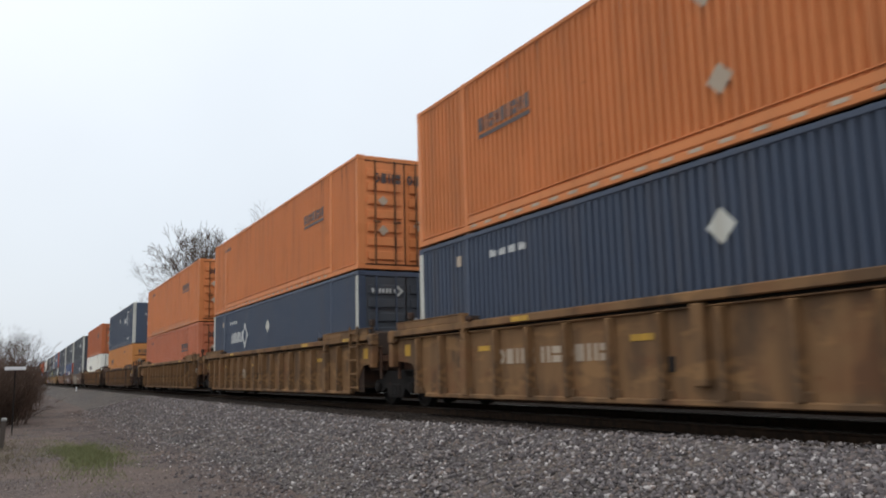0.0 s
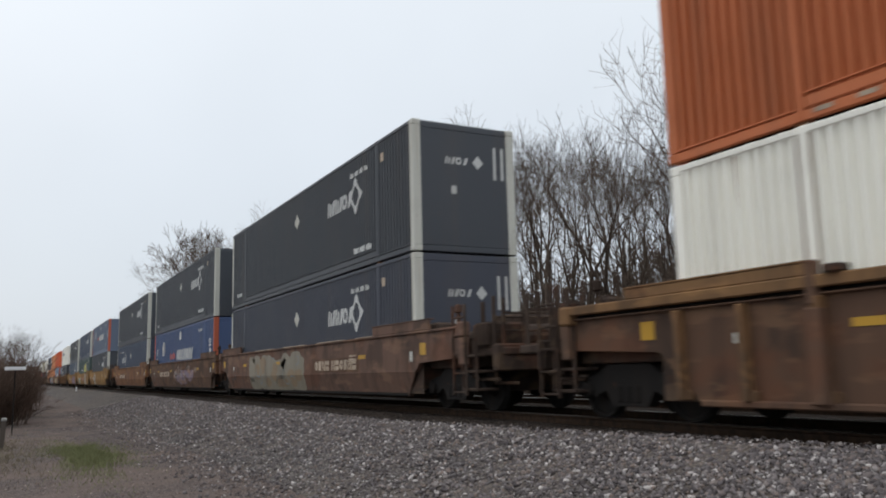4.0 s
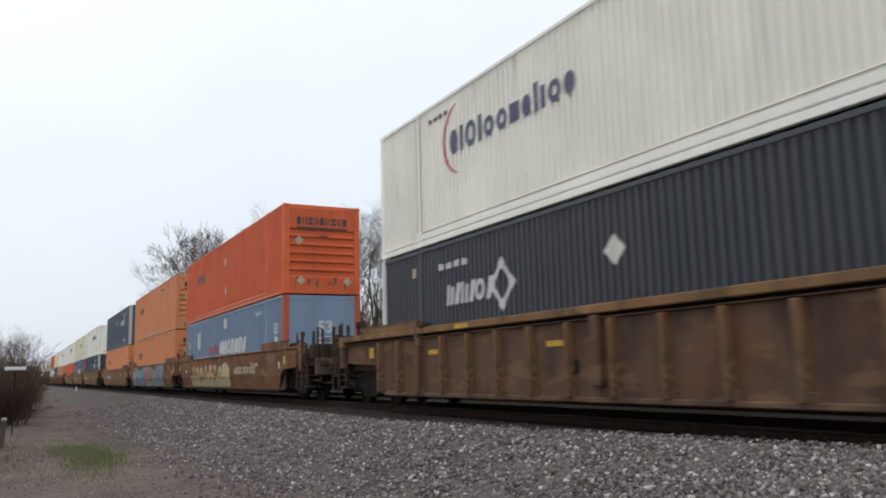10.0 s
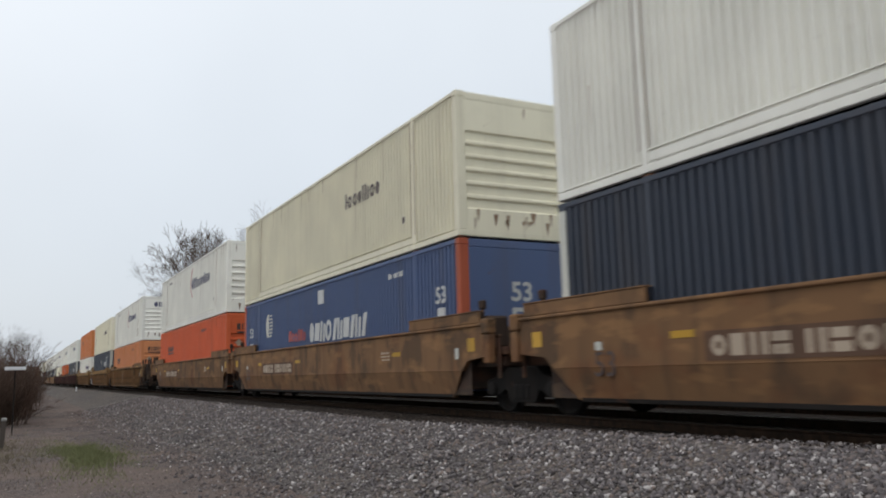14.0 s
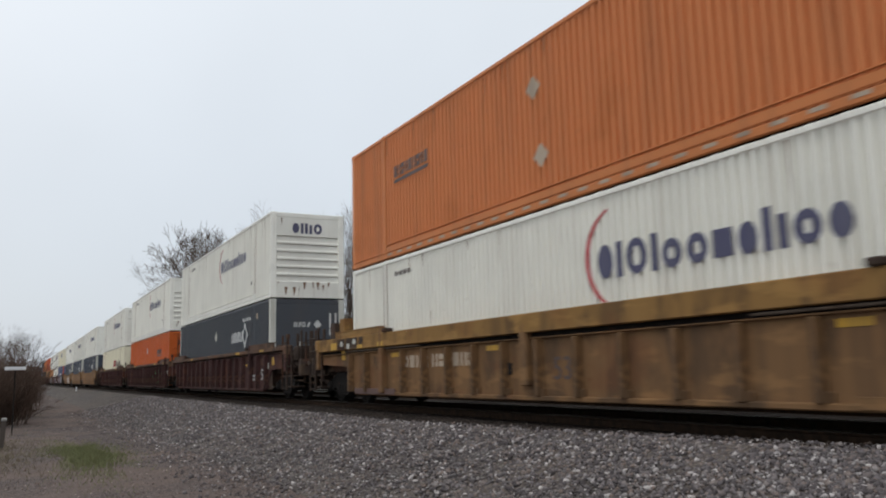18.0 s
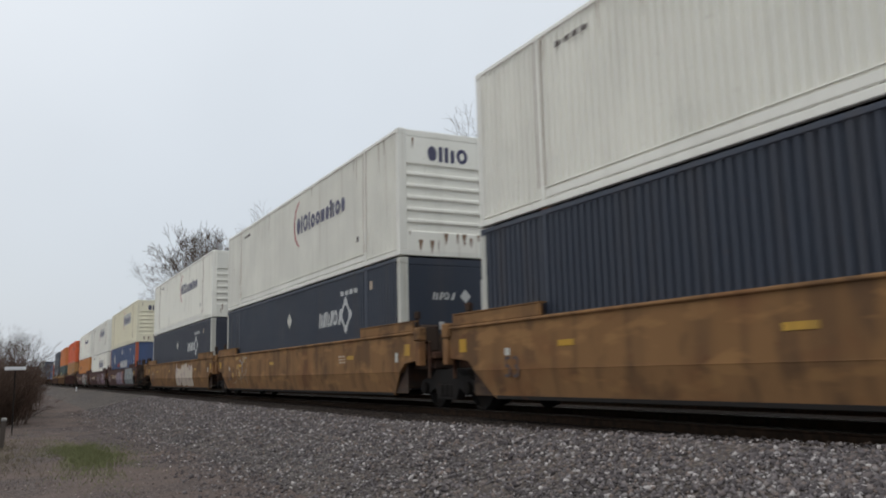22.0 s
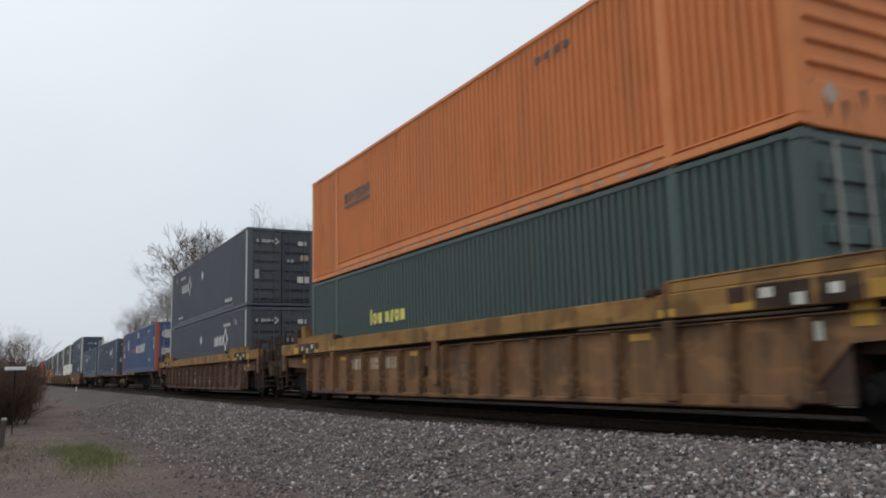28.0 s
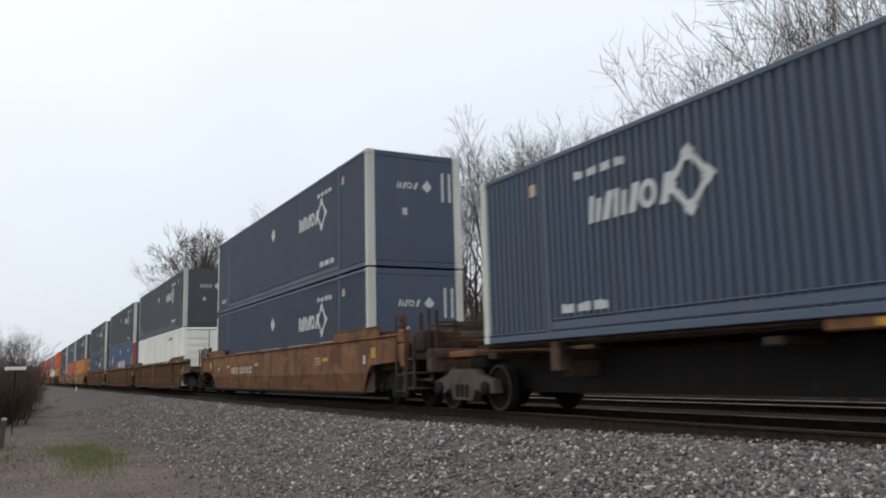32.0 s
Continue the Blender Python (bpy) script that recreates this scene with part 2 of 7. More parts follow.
WEB = rusty_rail()
RAIL, TIE, BARK, STONE = steel_rail(), wood_tie(), bark("grey_bark", (0.075, 0.056, 0.044), (0.13, 0.1, 0.082)), stone_mat("crushed_stone", 1.1)
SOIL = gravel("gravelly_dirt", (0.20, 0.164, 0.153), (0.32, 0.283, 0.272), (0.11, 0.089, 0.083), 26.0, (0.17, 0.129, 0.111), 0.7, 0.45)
# oily stones, their colour lowered further for the shade under the train
OILY_SHADE = stone_mat("oily_shade_stone", 0.24, (1.0, 0.9, 0.82))
DIRT_STONE = stone_mat("dusty_brown_gravel", 1.0, (1.08, 0.96, 0.88))
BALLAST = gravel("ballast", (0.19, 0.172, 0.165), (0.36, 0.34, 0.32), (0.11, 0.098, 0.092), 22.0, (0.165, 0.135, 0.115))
# oily brown bed; the train's shade is put into its low colour too
BED = gravel("oily_shade_bed", (0.052, 0.041, 0.034), (0.09, 0.075, 0.064), (0.026, 0.021, 0.018), 22.0, (0.045, 0.033, 0.026))


# ---- mesh helpers ----
MESHES = {}


def mesh_of(key, verts, faces, joins=()):
    """A mesh; joins are bare edges that hold the pieces of one marking together."""
    me = bpy.data.meshes.new(key)
    me.from_pydata(verts, list(joins), faces)
    me.update()
    return me


def box_data(boxes, c=0.012):
    """Boxes (x0, x1, y0, y1, z0, z1), each with chamfered edges."""
    verts, faces = [], []
    for x0, x1, y0, y1, z0, z1 in boxes:
        k = min(c, abs(x1 - x0) * 0.3, abs(y1 - y0) * 0.3, abs(z1 - z0) * 0.3)
        o = len(verts)
        lim = ((x0, x1), (y0, y1), (z0, z1))
        idx = {}
        for sx in (0, 1):
            for sy in (0, 1):
                for sz in (0, 1):
                    s = (sx, sy, sz)
                    for ax in range(3):
                        v = [lim[i][s[i]] if i == ax else lim[i][s[i]] + (k if s[i] == 0 else -k) for i in range(3)]
                        idx[(s, ax)] = len(verts) - o
                        verts.append(v)
        for ax in range(3):
            u, w = (ax + 1) % 3, (ax + 2) % 3
            for side in (0, 1):
                q = []
                for a, b in ((0, 0), (1, 0), (1, 1), (0, 1)):
                    s = [0, 0, 0]
                    s[ax], s[u], s[w] = side, a, b
                    q.append(o + idx[(tuple(s), ax)])
                faces.append(q if side else q[::-1])
        for ax in range(3):
            u, w = (ax + 1) % 3, (ax + 2) % 3
            for a in (0, 1):
                for b in (0, 1):
                    s0, s1 = [0, 0, 0], [0, 0, 0]
                    s0[ax], s1[ax] = 0, 1
                    s0[u] = s1[u] = a
                    s0[w] = s1[w] = b
                    s0, s1 = tuple(s0), tuple(s1)
                    q = [o + idx[(s0, u)], o + idx[(s1, u)], o + idx[(s1, w)], o + idx[(s0, w)]]
                    faces.append(q if a != b else q[::-1])
        for sx in (0, 1):
            for sy in (0, 1):
                for sz in (0, 1):
                    s = (sx, sy, sz)
                    q = [o + idx[(s, 0)], o + idx[(s, 1)], o + idx[(s, 2)]]
                    faces.append(q if (sx + sy + sz) % 2 else q[::-1])
    return verts, faces


def boxes(key, items, c=0.012):
    """Boxes welded into one part."""
    if key not in MESHES:
        MESHES[key] = mesh_of(key, *box_data(items, c), [(i * 24 + 23, i * 24 + 24) for i in range(len(items) - 1)])
    return MESHES[key]


def prism(key, outline, x0, x1):
    """An outline in (y, z), drawn out from x0 to x1."""
    if key not in MESHES:
        n = len(outline)
        verts = [(x, y, z) for x in (x0, x1) for y, z in outline]
        faces = [list(range(n)), list(range(2 * n - 1, n - 1, -1))]
        faces += [[i, i + n, (i + 1) % n + n, (i + 1) % n] for i in range(n)]
        me = mesh_of(key, verts, faces)
        bm = bmesh.new()
        bm.from_mesh(me)
        bmesh.ops.recalc_face_normals(bm, faces=bm.faces)
        bm.to_mesh(me)
        bm.free()
        MESHES[key] = me
    return MESHES[key]


def lathe(key, profile, n=20):
    """A profile in (x, radius) turned about the x axis."""
    if key not in MESHES:
        verts = [(x, r * math.cos(2 * math.pi * i / n), r * math.sin(2 * math.pi * i / n)) for x, r in profile for i in range(n)]
        faces = []
        for k in range(len(profile) - 1):
            faces += [[k * n + i, k * n + (i + 1) % n, (k + 1) * n + (i + 1) % n, (k + 1) * n + i] for i in range(n)]
        MESHES[key] = mesh_of(key, verts, faces)
    return MESHES[key]


def flat(key, polys, x=0.0, depth=0.004):
    """Plain shapes in (y, z) lying on the side that faces -x, with a little thickness."""
    if key not in MESHES:
        verts, faces, joins = [], [], []
        for poly in polys:
            o, n = len(verts), len(poly)
            if o:
                joins.append((o - 1, o + n))
            verts += [(x - depth, y, z) for y, z in poly] + [(x, y, z) for y, z in poly]
            faces.append([o + i for i in range(n)])
            faces += [[o + i, o + i + n, o + (i + 1) % n + n, o + (i + 1) % n] for i in range(n)]
        me = mesh_of(key, verts, faces, joins)
        bm = bmesh.new()
        bm.from_mesh(me)
        bmesh.ops.recalc_face_normals(bm, faces=bm.faces)
        bm.to_mesh(me)
        bm.free()
        MESHES[key] = me
    return MESHES[key]


def part(name, me, mat, parent, label="", at=None):
    """One mesh object under a thing or a part; meshes are shared, the material sits on the object."""
    if not me.materials:
        me.materials.append(None)
    ob = new(name, me)
    ob.material_slots[0].link = 'OBJECT'
    ob.material_slots[0].material = mat
    ob.parent = parent
    if at is not None:
        ob.matrix_basis = at
    if label:
        ob["label"] = label
    return ob


# ---- containers ----
HL, HW, CH = 8.075, 1.295, 2.896      # half length, half width, height


def corrugated(key, sign, y0, y1, z0, z1, pitch=0.157, deep=0.065):
    """A side wall pressed into upright ribs."""
    if key not in MESHES:
        n = max(1, round((y1 - y0) / pitch))
        p = (y1 - y0) / n
        line = []
        for i in range(n):
            a = y0 + i * p
            line += [(a, 0), (a + 0.44 * p, 0), (a + 0.51 * p, deep), (a + 0.93 * p, deep)]
        line.append((y1, 0))
        verts = [(sign * (HW - 0.012 - d), y, z) for y, d in line for z in (z0, z1)]
        faces = [[2 * i, 2 * i + 1, 2 * i + 3, 2 * i + 2] if sign > 0 else [2 * i, 2 * i + 2, 2 * i + 3, 2 * i + 1] for i in range(len(line) - 1)]
        MESHES[key] = mesh_of(key, verts, faces)
    return MESHES[key]


def nose_ribs(key, y, s):
    """An end wall with horizontal pressings; s is the way that it faces along y."""
    if key not in MESHES:
        line = [(0.0, 0.0), (0.42, 0.0)]
        z = 0.42
        for i in range(6):
            line += [(z + 0.03, 0.045), (z + 0.19, 0.045), (z + 0.22, 0.0), (z + 0.27, 0.0)]
            z += 0.27
        line.append((2.62, 0.0))
        verts = [(x, y - s * d, 0.12 + zz) for zz, d in line for x in (-1.14, 1.14)]
        faces = [[2 * i, 2 * i + 1, 2 * i + 3, 2 * i + 2] if s < 0 else [2 * i, 2 * i + 2, 2 * i + 3, 2 * i + 1] for i in range(len(line) - 1)]
        MESHES[key] = mesh_of(key, verts, faces)
    return MESHES[key]


def ring(cy, cz, r0, r1, n=4, turn=0.25, skew=0.0):
    """Quads round a ring with n corners."""
    out = []
    for i in range(n):
        a, b = 2 * math.pi * (i / n + turn), 2 * math.pi * ((i + 1) / n + turn)
        out.append([(cy + r * math.cos(t), cz + r * math.sin(t)) for r, t in ((r0, a), (r1, a), (r1, b), (r0, b))])
    return out


def quad(y0, y1, z0, z1, lean=0.0):
    return [(y0, z0), (y1, z0), (y1 + lean, z1), (y0 + lean, z1)]


# the near side is seen from -x, so writing runs from high y to low y
def word(y, z, widths, heights, gap=0.05):
    out = []
    for w, h in zip(widths, heights):
        out.append(quad(y - w, y, z, z + h))
        y -= w + gap
    return out


def band(cy, cz, ry, rz, weight, a0=0.0, a1=360.0, n=14, lean=0.0):
    """A band of even weight round an oval, from a0 to a1 degrees; lean slants it."""
    out = []
    for i in range(n):
        u, w = radians(a0 + (a1 - a0) * i / n), radians(a0 + (a1 - a0) * (i + 1) / n)
        q = [(r * math.cos(t), k * math.sin(t)) for r, k, t in ((ry - weight, rz - weight, u), (ry, rz, u), (ry, rz, w), (ry - weight, rz - weight, w))]
        out.append([(cy + p + lean * v, cz + v) for p, v in q])
    return out


def slab(y, z, w, h, lean=0.0, tilt=0.0):
    """An upright bar from y towards -y; tilt moves its top along the word."""
    return [(y, z), (y - w, z), (y - w - tilt + lean, z + h), (y - tilt + lean, z + h)]


def shapes(y, z, row, x_height, cap, weight, gap, lean=0.0):
    """A worn word drawn as plain shapes: o oval bands, i short bars, l tall bars, v leaning bars, b blocks, a bar pairs, s discs, blanks."""
    q = []
    for kind in row:
        big = kind.isupper()
        h = cap if big else x_height
        k = kind.lower()
        w = h * (0.84 if big else 0.92)
        if k == " ":
            y -= cap * 0.35
            continue
        if k in "il":
            t = weight
            q.append(slab(y, z, t, cap if k == "l" else x_height, lean))
            w = t
        elif k == "o":
            q += band(y - w / 2, z + h / 2, w / 2, h / 2, weight * 0.9, lean=lean)
        elif k == "c":
            q += band(y - w / 2, z + h / 2, w / 2, h / 2, weight * 0.9, -150, 150, 12, lean)
        elif k == "b":
            q.append(slab(y, z + h * 0.06, w * 0.86, h * 0.88, lean))
            w *= 0.86
        elif k == "v":
            w = weight * 1.9
            q.append(slab(y, z, weight * 1.5, h, lean, weight * 0.7))
        elif k == "a":
            w = weight * 2.6
            q += [slab(y, z, weight, h, lean), slab(y - 1.6 * weight, z, weight, h * 0.86, lean)]
        elif k == "s":
            w *= 0.8
            q.append([(y - w / 2 + w / 2 * math.cos(radians(t)) + lean * 0.5, z + h / 2 + h * 0.5 * math.sin(radians(t))) for t in range(0, 360, 30)])
        y -= w + gap
    return q


def logo_diamond(y, z):
    """White leaning shapes ending in a knotted open diamond, about 2.4 m long; y is where the word starts."""
    q = shapes(y, z - 0.02, "AVAVOV", 0.38, 0.40, 0.10, 0.05, -0.05)
    c, e = y - 2.02, z + 0.20
    q += band(c, e, 0.40, 0.44, 0.13, 0, 360, 4)
    for a, b in ((0.40, 0), (-0.40, 0), (0, 0.44), (0, -0.44)):
        q.append([(c + a * 0.82 + u, e + b * 0.82 + v) for u, v in ((0.12, 0), (0, 0.12), (-0.12, 0), (0, -0.12))])
    return q


def logo_arc(y, z):
    """A crimson arc, thick where it turns, open towards the words."""
    q = []
    for i in range(16):
        a, b = radians(-75 + i * 9.4), radians(-75 + (i + 1) * 9.4)
        t = 0.03 + 0.06 * math.sin(math.pi * (i + 0.5) / 16)
        q.append([(y - 0.73 + r * math.cos(u), z + r * math.sin(u)) for r, u in ((0.73 - t, a), (0.73, a), (0.73, b), (0.73 - t, b))])
    return q


def logo_words(y, z, k=1.0):
    """Two words of plain shapes, about 4.3 m long at k = 1."""
    return shapes(y, z, "SLO" + "loobslios" if k > 0.9 else "loosllios", 0.39 * k, 0.50 * k, 0.125 * k, 0.075 * k)


def glyph_row(y, z, widths, heights, gap=0.05, weight=0.36):
    """A row of plain shapes, each filling a letter's place."""
    q = []
    for i, (w, h) in enumerate(zip(widths, heights)):
        t = w * 0.32
        k = (i * 5 + len(widths)) % 4
        if k == 0:
            q += band(y - w / 2, z + h / 2, w / 2, h / 2, t, n=10)
        elif k == 1:
            q.append(slab(y, z, w * 0.9, h))
        elif k == 2:
            q += [slab(y, z, t, h), slab(y - w + t, z, t, h)]
        else:
            q += [slab(y, z, w, h * 0.42), slab(y, z + h * 0.56, w, h * 0.42)]
        y -= w + gap
    return q


def logo_bar(y, z):
    """A dark word of plain shapes over a thick underline, about 1.7 m long."""
    return glyph_row(y + 0.85, z + 0.10, [0.155] * 9, [0.26] * 9, 0.035) + [quad(y - 0.83, y + 0.85, z - 0.03, z + 0.045)]


def bars(y, z, n=3, w=0.42, h=0.17, gap=0.14):
    """Short words of small writing, each as a few close bars."""
    q = []
    for i in range(n):
        m = max(2, round(w / 0.11))
        for j in range(m):
            q.append(quad(y - i * (w + gap) - (j + 0.86) * w / m, y - i * (w + gap) - j * w / m, z, z + h * (1.0, 0.8, 0.92)[(i + j) % 3]))
    return q


def diamond_marks(y):
    f = y < 0
    return [("logo", logo_diamond(y, 1.66), "mark", "white leaning word shapes with a knotted open diamond"), ("number_marking", bars(-4.4 if f else 5.3, 2.36, 4, 0.22, 0.13, 0.09), "mark", ""),
            ("number_patch", [quad(-6.5 if f else 6.33, -6.33 if f else 6.5, 2.34, 2.54)], "worn", ""), ("warning_marking", bars(-4.6, 0.38, 3, 0.32, 0.15, 0.09), "mark", ""),
            ("warning_marking", bars(5.75 if not f else 7.3, 0.38, 3, 0.3 if not f else 0.16, 0.14, 0.09), "mark", ""), ("placard", ring(0.0, 2.02, 0.0, 0.23), "post", "dull white diamond placard")]


def arc_marks(y):
    return [("arc", logo_arc(y, 1.92), "crimson", "crimson arc"), ("word_marking", logo_words(y - 0.28, 1.62), "ink", "navy word shapes"),
            ("number_patch", [quad(-5.65, -5.54, 0.66, 0.80)], "dark_mark", ""), ("number_marking", bars(5.6, 2.5, 4, 0.16, 0.1, 0.06), "dark_mark", "")]


MARKS = {
    "diamond_f": diamond_marks(-2.72),
    "diamond_r": diamond_marks(5.0),
    "diamond_far": diamond_marks(-2.72)[:1] + diamond_marks(5.0)[1:],
    "arc": arc_marks(-0.42),
    "arc_patch": [("paint_patch", [quad(-4.6, -0.55, 1.5, 2.3)], "g_panel", "grey repainted panel")] + [(a, [[(u, v) for u, v in p] for p in q], c, d) for a, q, c, d in arc_marks(-0.42)],
    "arc_r": arc_marks(5.0),
    "arc_f": arc_marks(-1.15),
    "words": [("word_marking", logo_words(-2.1, 1.62, 0.8), "dark_mark", "dark word shapes"), ("number_patch", [quad(-5.65, -5.54, 0.66, 0.80)], "dark_mark", "")],
    "words_r": [("word_marking", logo_words(3.9, 1.52, 0.85), "dark_mark", "dark word shapes")],
    "words_red": [("initial_marking", shapes(-1.0, 1.42, "AVBO", 0.46, 0.56, 0.14, 0.06), "crimson", "crimson shapes"), ("word_marking", shapes(-2.75, 1.42, "loosllios", 0.42, 0.56, 0.135, 0.09), "dark_mark", "dark word shapes")],
    "plate_r": [("name_plate", logo_bar(4.7, 1.68), "dark_mark", "worn dark name shapes"), ("number_marking", bars(-3.2, 2.4, 4, 0.18, 0.14, 0.08), "dark_mark", "")],
    "plate_f": [("name_plate", logo_bar(-4.7, 1.70), "dark_mark", "worn dark name shapes"), ("number_marking", bars(6.3, 2.4, 4, 0.18, 0.14, 0.08), "dark_mark", "")],
    "two_diamonds": [("name_plate", logo_bar(4.7, 1.68), "dark_mark", "worn dark name shapes"), ("placard", ring(0.0, 2.05, 0.0, 0.21), "worn", "worn pale diamond placard"),
                     ("placard", ring(-0.15, 0.86, 0.0, 0.21), "worn", "worn pale diamond placard")],
    "plate_f_diamond": [("name_plate", logo_bar(-4.7, 1.70), "dark_mark", "worn dark name shapes"), ("placard", ring(0.1, 2.1, 0.0, 0.21), "worn", "worn pale diamond placard")],
    "plate_r_diamond": [("name_plate", logo_bar(4.7, 1.68), "dark_mark", "worn dark name shapes"), ("placard", ring(0.2, 0.85, 0.0, 0.21), "worn", "worn pale diamond placard"), ("number_marking", bars(-3.2, 2.4, 4, 0.18, 0.14, 0.08), "dark_mark", "")],
    "stack": [("small_word_marking", shapes(2.75, 1.36, "BoolBo", 0.27, 0.36, 0.09, 0.05, -0.04), "g_red", "red word shapes"), ("word_marking", shapes(0.8, 1.27, "SBAOVABVAV", 0.5, 0.56, 0.14, 0.07, -0.06), "mark", "white word shapes"),
              ("placard", [[(4.95 + 0.32 * math.cos(radians(a)), 2.0 + 0.4 * math.sin(radians(a))) for a in range(-90, 91, 15)]] + [quad(4.44 + 0.05 * abs(i - 3), 4.9, 1.64 + i * 0.11, 1.69 + i * 0.11) for i in range(7)], "post", "worn white half disc with stripes"), ("number_patch", [quad(-7.42, -7.1, 1.32, 1.62)], "mark", ""), ("placard", [quad(-0.42, 0.05, 2.3, 2.68)], "mark", "white square patch"),
              ("number_patch", [quad(6.9, 7.3, 1.15, 1.5)], "mark", ""), ("number_patch", [quad(-5.68, -5.38, 0.62, 0.84)], "mark", ""), ("number_marking", bars(-4.75, 2.46, 3, 0.2, 0.12, 0.08), "mark", "")],
    "yellow_words": [("word_marking", shapes(-0.86, 1.36, "OSA", 0.9, 0.95, 0.28, 0.07, -0.1), "lemon", "lemon yellow word bars"), ("bracket", [quad(-0.26, -0.14, 1.25, 2.35), quad(-0.46, -0.26, 2.24, 2.35)], "mark", "white bracket"),
                     ("bracket", [quad(-3.98, -3.86, 1.25, 2.35), quad(-3.86, -3.66, 2.24, 2.35)], "mark", "white bracket"),
                     ("slogan", shapes(3.8, 1.5, "lobiobloibobliob", 0.19, 0.26, 0.06, 0.04), "mark", "white slogan bars"), ("number_marking", bars(-4.45, 2.36, 3, 0.24, 0.12, 0.09), "lemon", ""), ("number_patch", [quad(-6.4, -6.1, 2.4, 2.62)], "mark", "")],
    "slogan": [("slogan", shapes(3.9, 1.5, "lob bvob", 0.27, 0.36, 0.09, 0.06), "lemon", "lemon yellow slogan bars")],
    "plate_f_high": [("placard", ring(-0.09, 2.1, 0.0, 0.22), "mark", "white diamond placard"), ("name_plate", logo_bar(-4.7, 1.70), "dark_mark", "worn dark name shapes")],
    "plain": [("number_marking", bars(-3.9, 2.4, 3, 0.3, 0.14, 0.1), "dark_mark", "")],
}
SKIN = {"sand": "dusty sand-coloured", "russet": "russet orange", "orange": "orange", "red": "orange-red", "salmon": "faded salmon-orange", "peach": "faded peach-orange", "amber": "amber yellow", "navy": "navy blue", "black": "slate black", "vivid": "vivid orange", "steel": "steel blue-grey", "ink_navy": "inky navy", "denim": "navy blue", "dusk": "dusty navy", "ash": "ash grey", "white": "white",
        "cream": "cream", "blue": "blue", "pale": "faded light-blue", "slate": "faded slate-blue", "green": "dark green"}
CONTAINERS = []
PLAIN_FROM = 780.0       # units behind this never come near
FAR = [False]


def door_set(thing, y, s, mat, mark):
    """Two door leaves with panels, lock rods and hinges on the end at y that faces s."""
    for k, (a, b) in enumerate(((-1.13, -0.01), (0.01, 1.13))):
        items = [(a, b, min(y, y - s * 0.05), max(y, y - s * 0.05), 0.13, 2.76)]
        for i in range(7):
            items.append((a + 0.1, b - 0.1, min(y, y + s * 0.045), max(y, y + s * 0.045), 0.24 + i * 0.35, 0.45 + i * 0.35))
        if mark in ("light", "words"):
            items = items[:1] + [(p, q, min(y, y + s * 0.018), max(y, y + s * 0.018), u, v) for p, q, _, _, u, v in items[1:]]
        leaf = part("door", boxes(f"door_{k}_{s}_{mark in ('light', 'words')}", items), C["black"] if mark == "dark" else mat, thing)
        for dx in (0.24, 0.78) if not FAR[0] else ():
            x = a + dx + 0.05
            part("lock_rod", boxes(f"rod_{k}_{s}_{dx}", [(x - 0.02, x + 0.02, y + s * 0.08 - 0.02, y + s * 0.08 + 0.02, 0.12, 2.78), (x - 0.05, x + 0.14, y + s * 0.09 - 0.02, y + s * 0.09 + 0.02, 1.16, 1.22)], 0.006), C["rusty"] if mark == "rust" else mat if mark == "dark" else C["gear"] if mark == "words" else C["silver"], leaf)


def door_gasket(thing, y, s):
    """The dark rubber line round both door leaves."""
    z0, z1, a, b = 0.12, 2.77, min(y, y + s * 0.012), max(y, y + s * 0.012)
    bars_ = [(x - 0.012, x + 0.012, a, b, z0, z1) for x in (-1.135, 0.0, 1.135)] + [(-1.12, 1.12, a, b, z - 0.012, z + 0.012) for z in (z0, z1)]
    part("door_gasket", boxes(f"gasket_{s}", bars_, 0.003), C["grime_shade"], thing, "dark rubber door seal")


def crosswise(polys):
    """Turns shapes drawn for the side so that they run across an end."""
    return [[(-a, b) for a, b in poly[::-1]] for poly in polys]


def end_mark(key, polys, y):
    """Plain shapes in (x, z) on the end wall that faces -y."""
    if key not in MESHES:
        verts, faces = [], []
        for poly in polys:
            o, n = len(verts), len(poly)
            verts += [(x, y, z) for x, z in poly]
            faces.append([o + i for i in range(n)])
        MESHES[key] = mesh_of(key, verts, faces, [(f[-1], f[-1] + 1) for f in faces[:-1]])
    return MESHES[key]


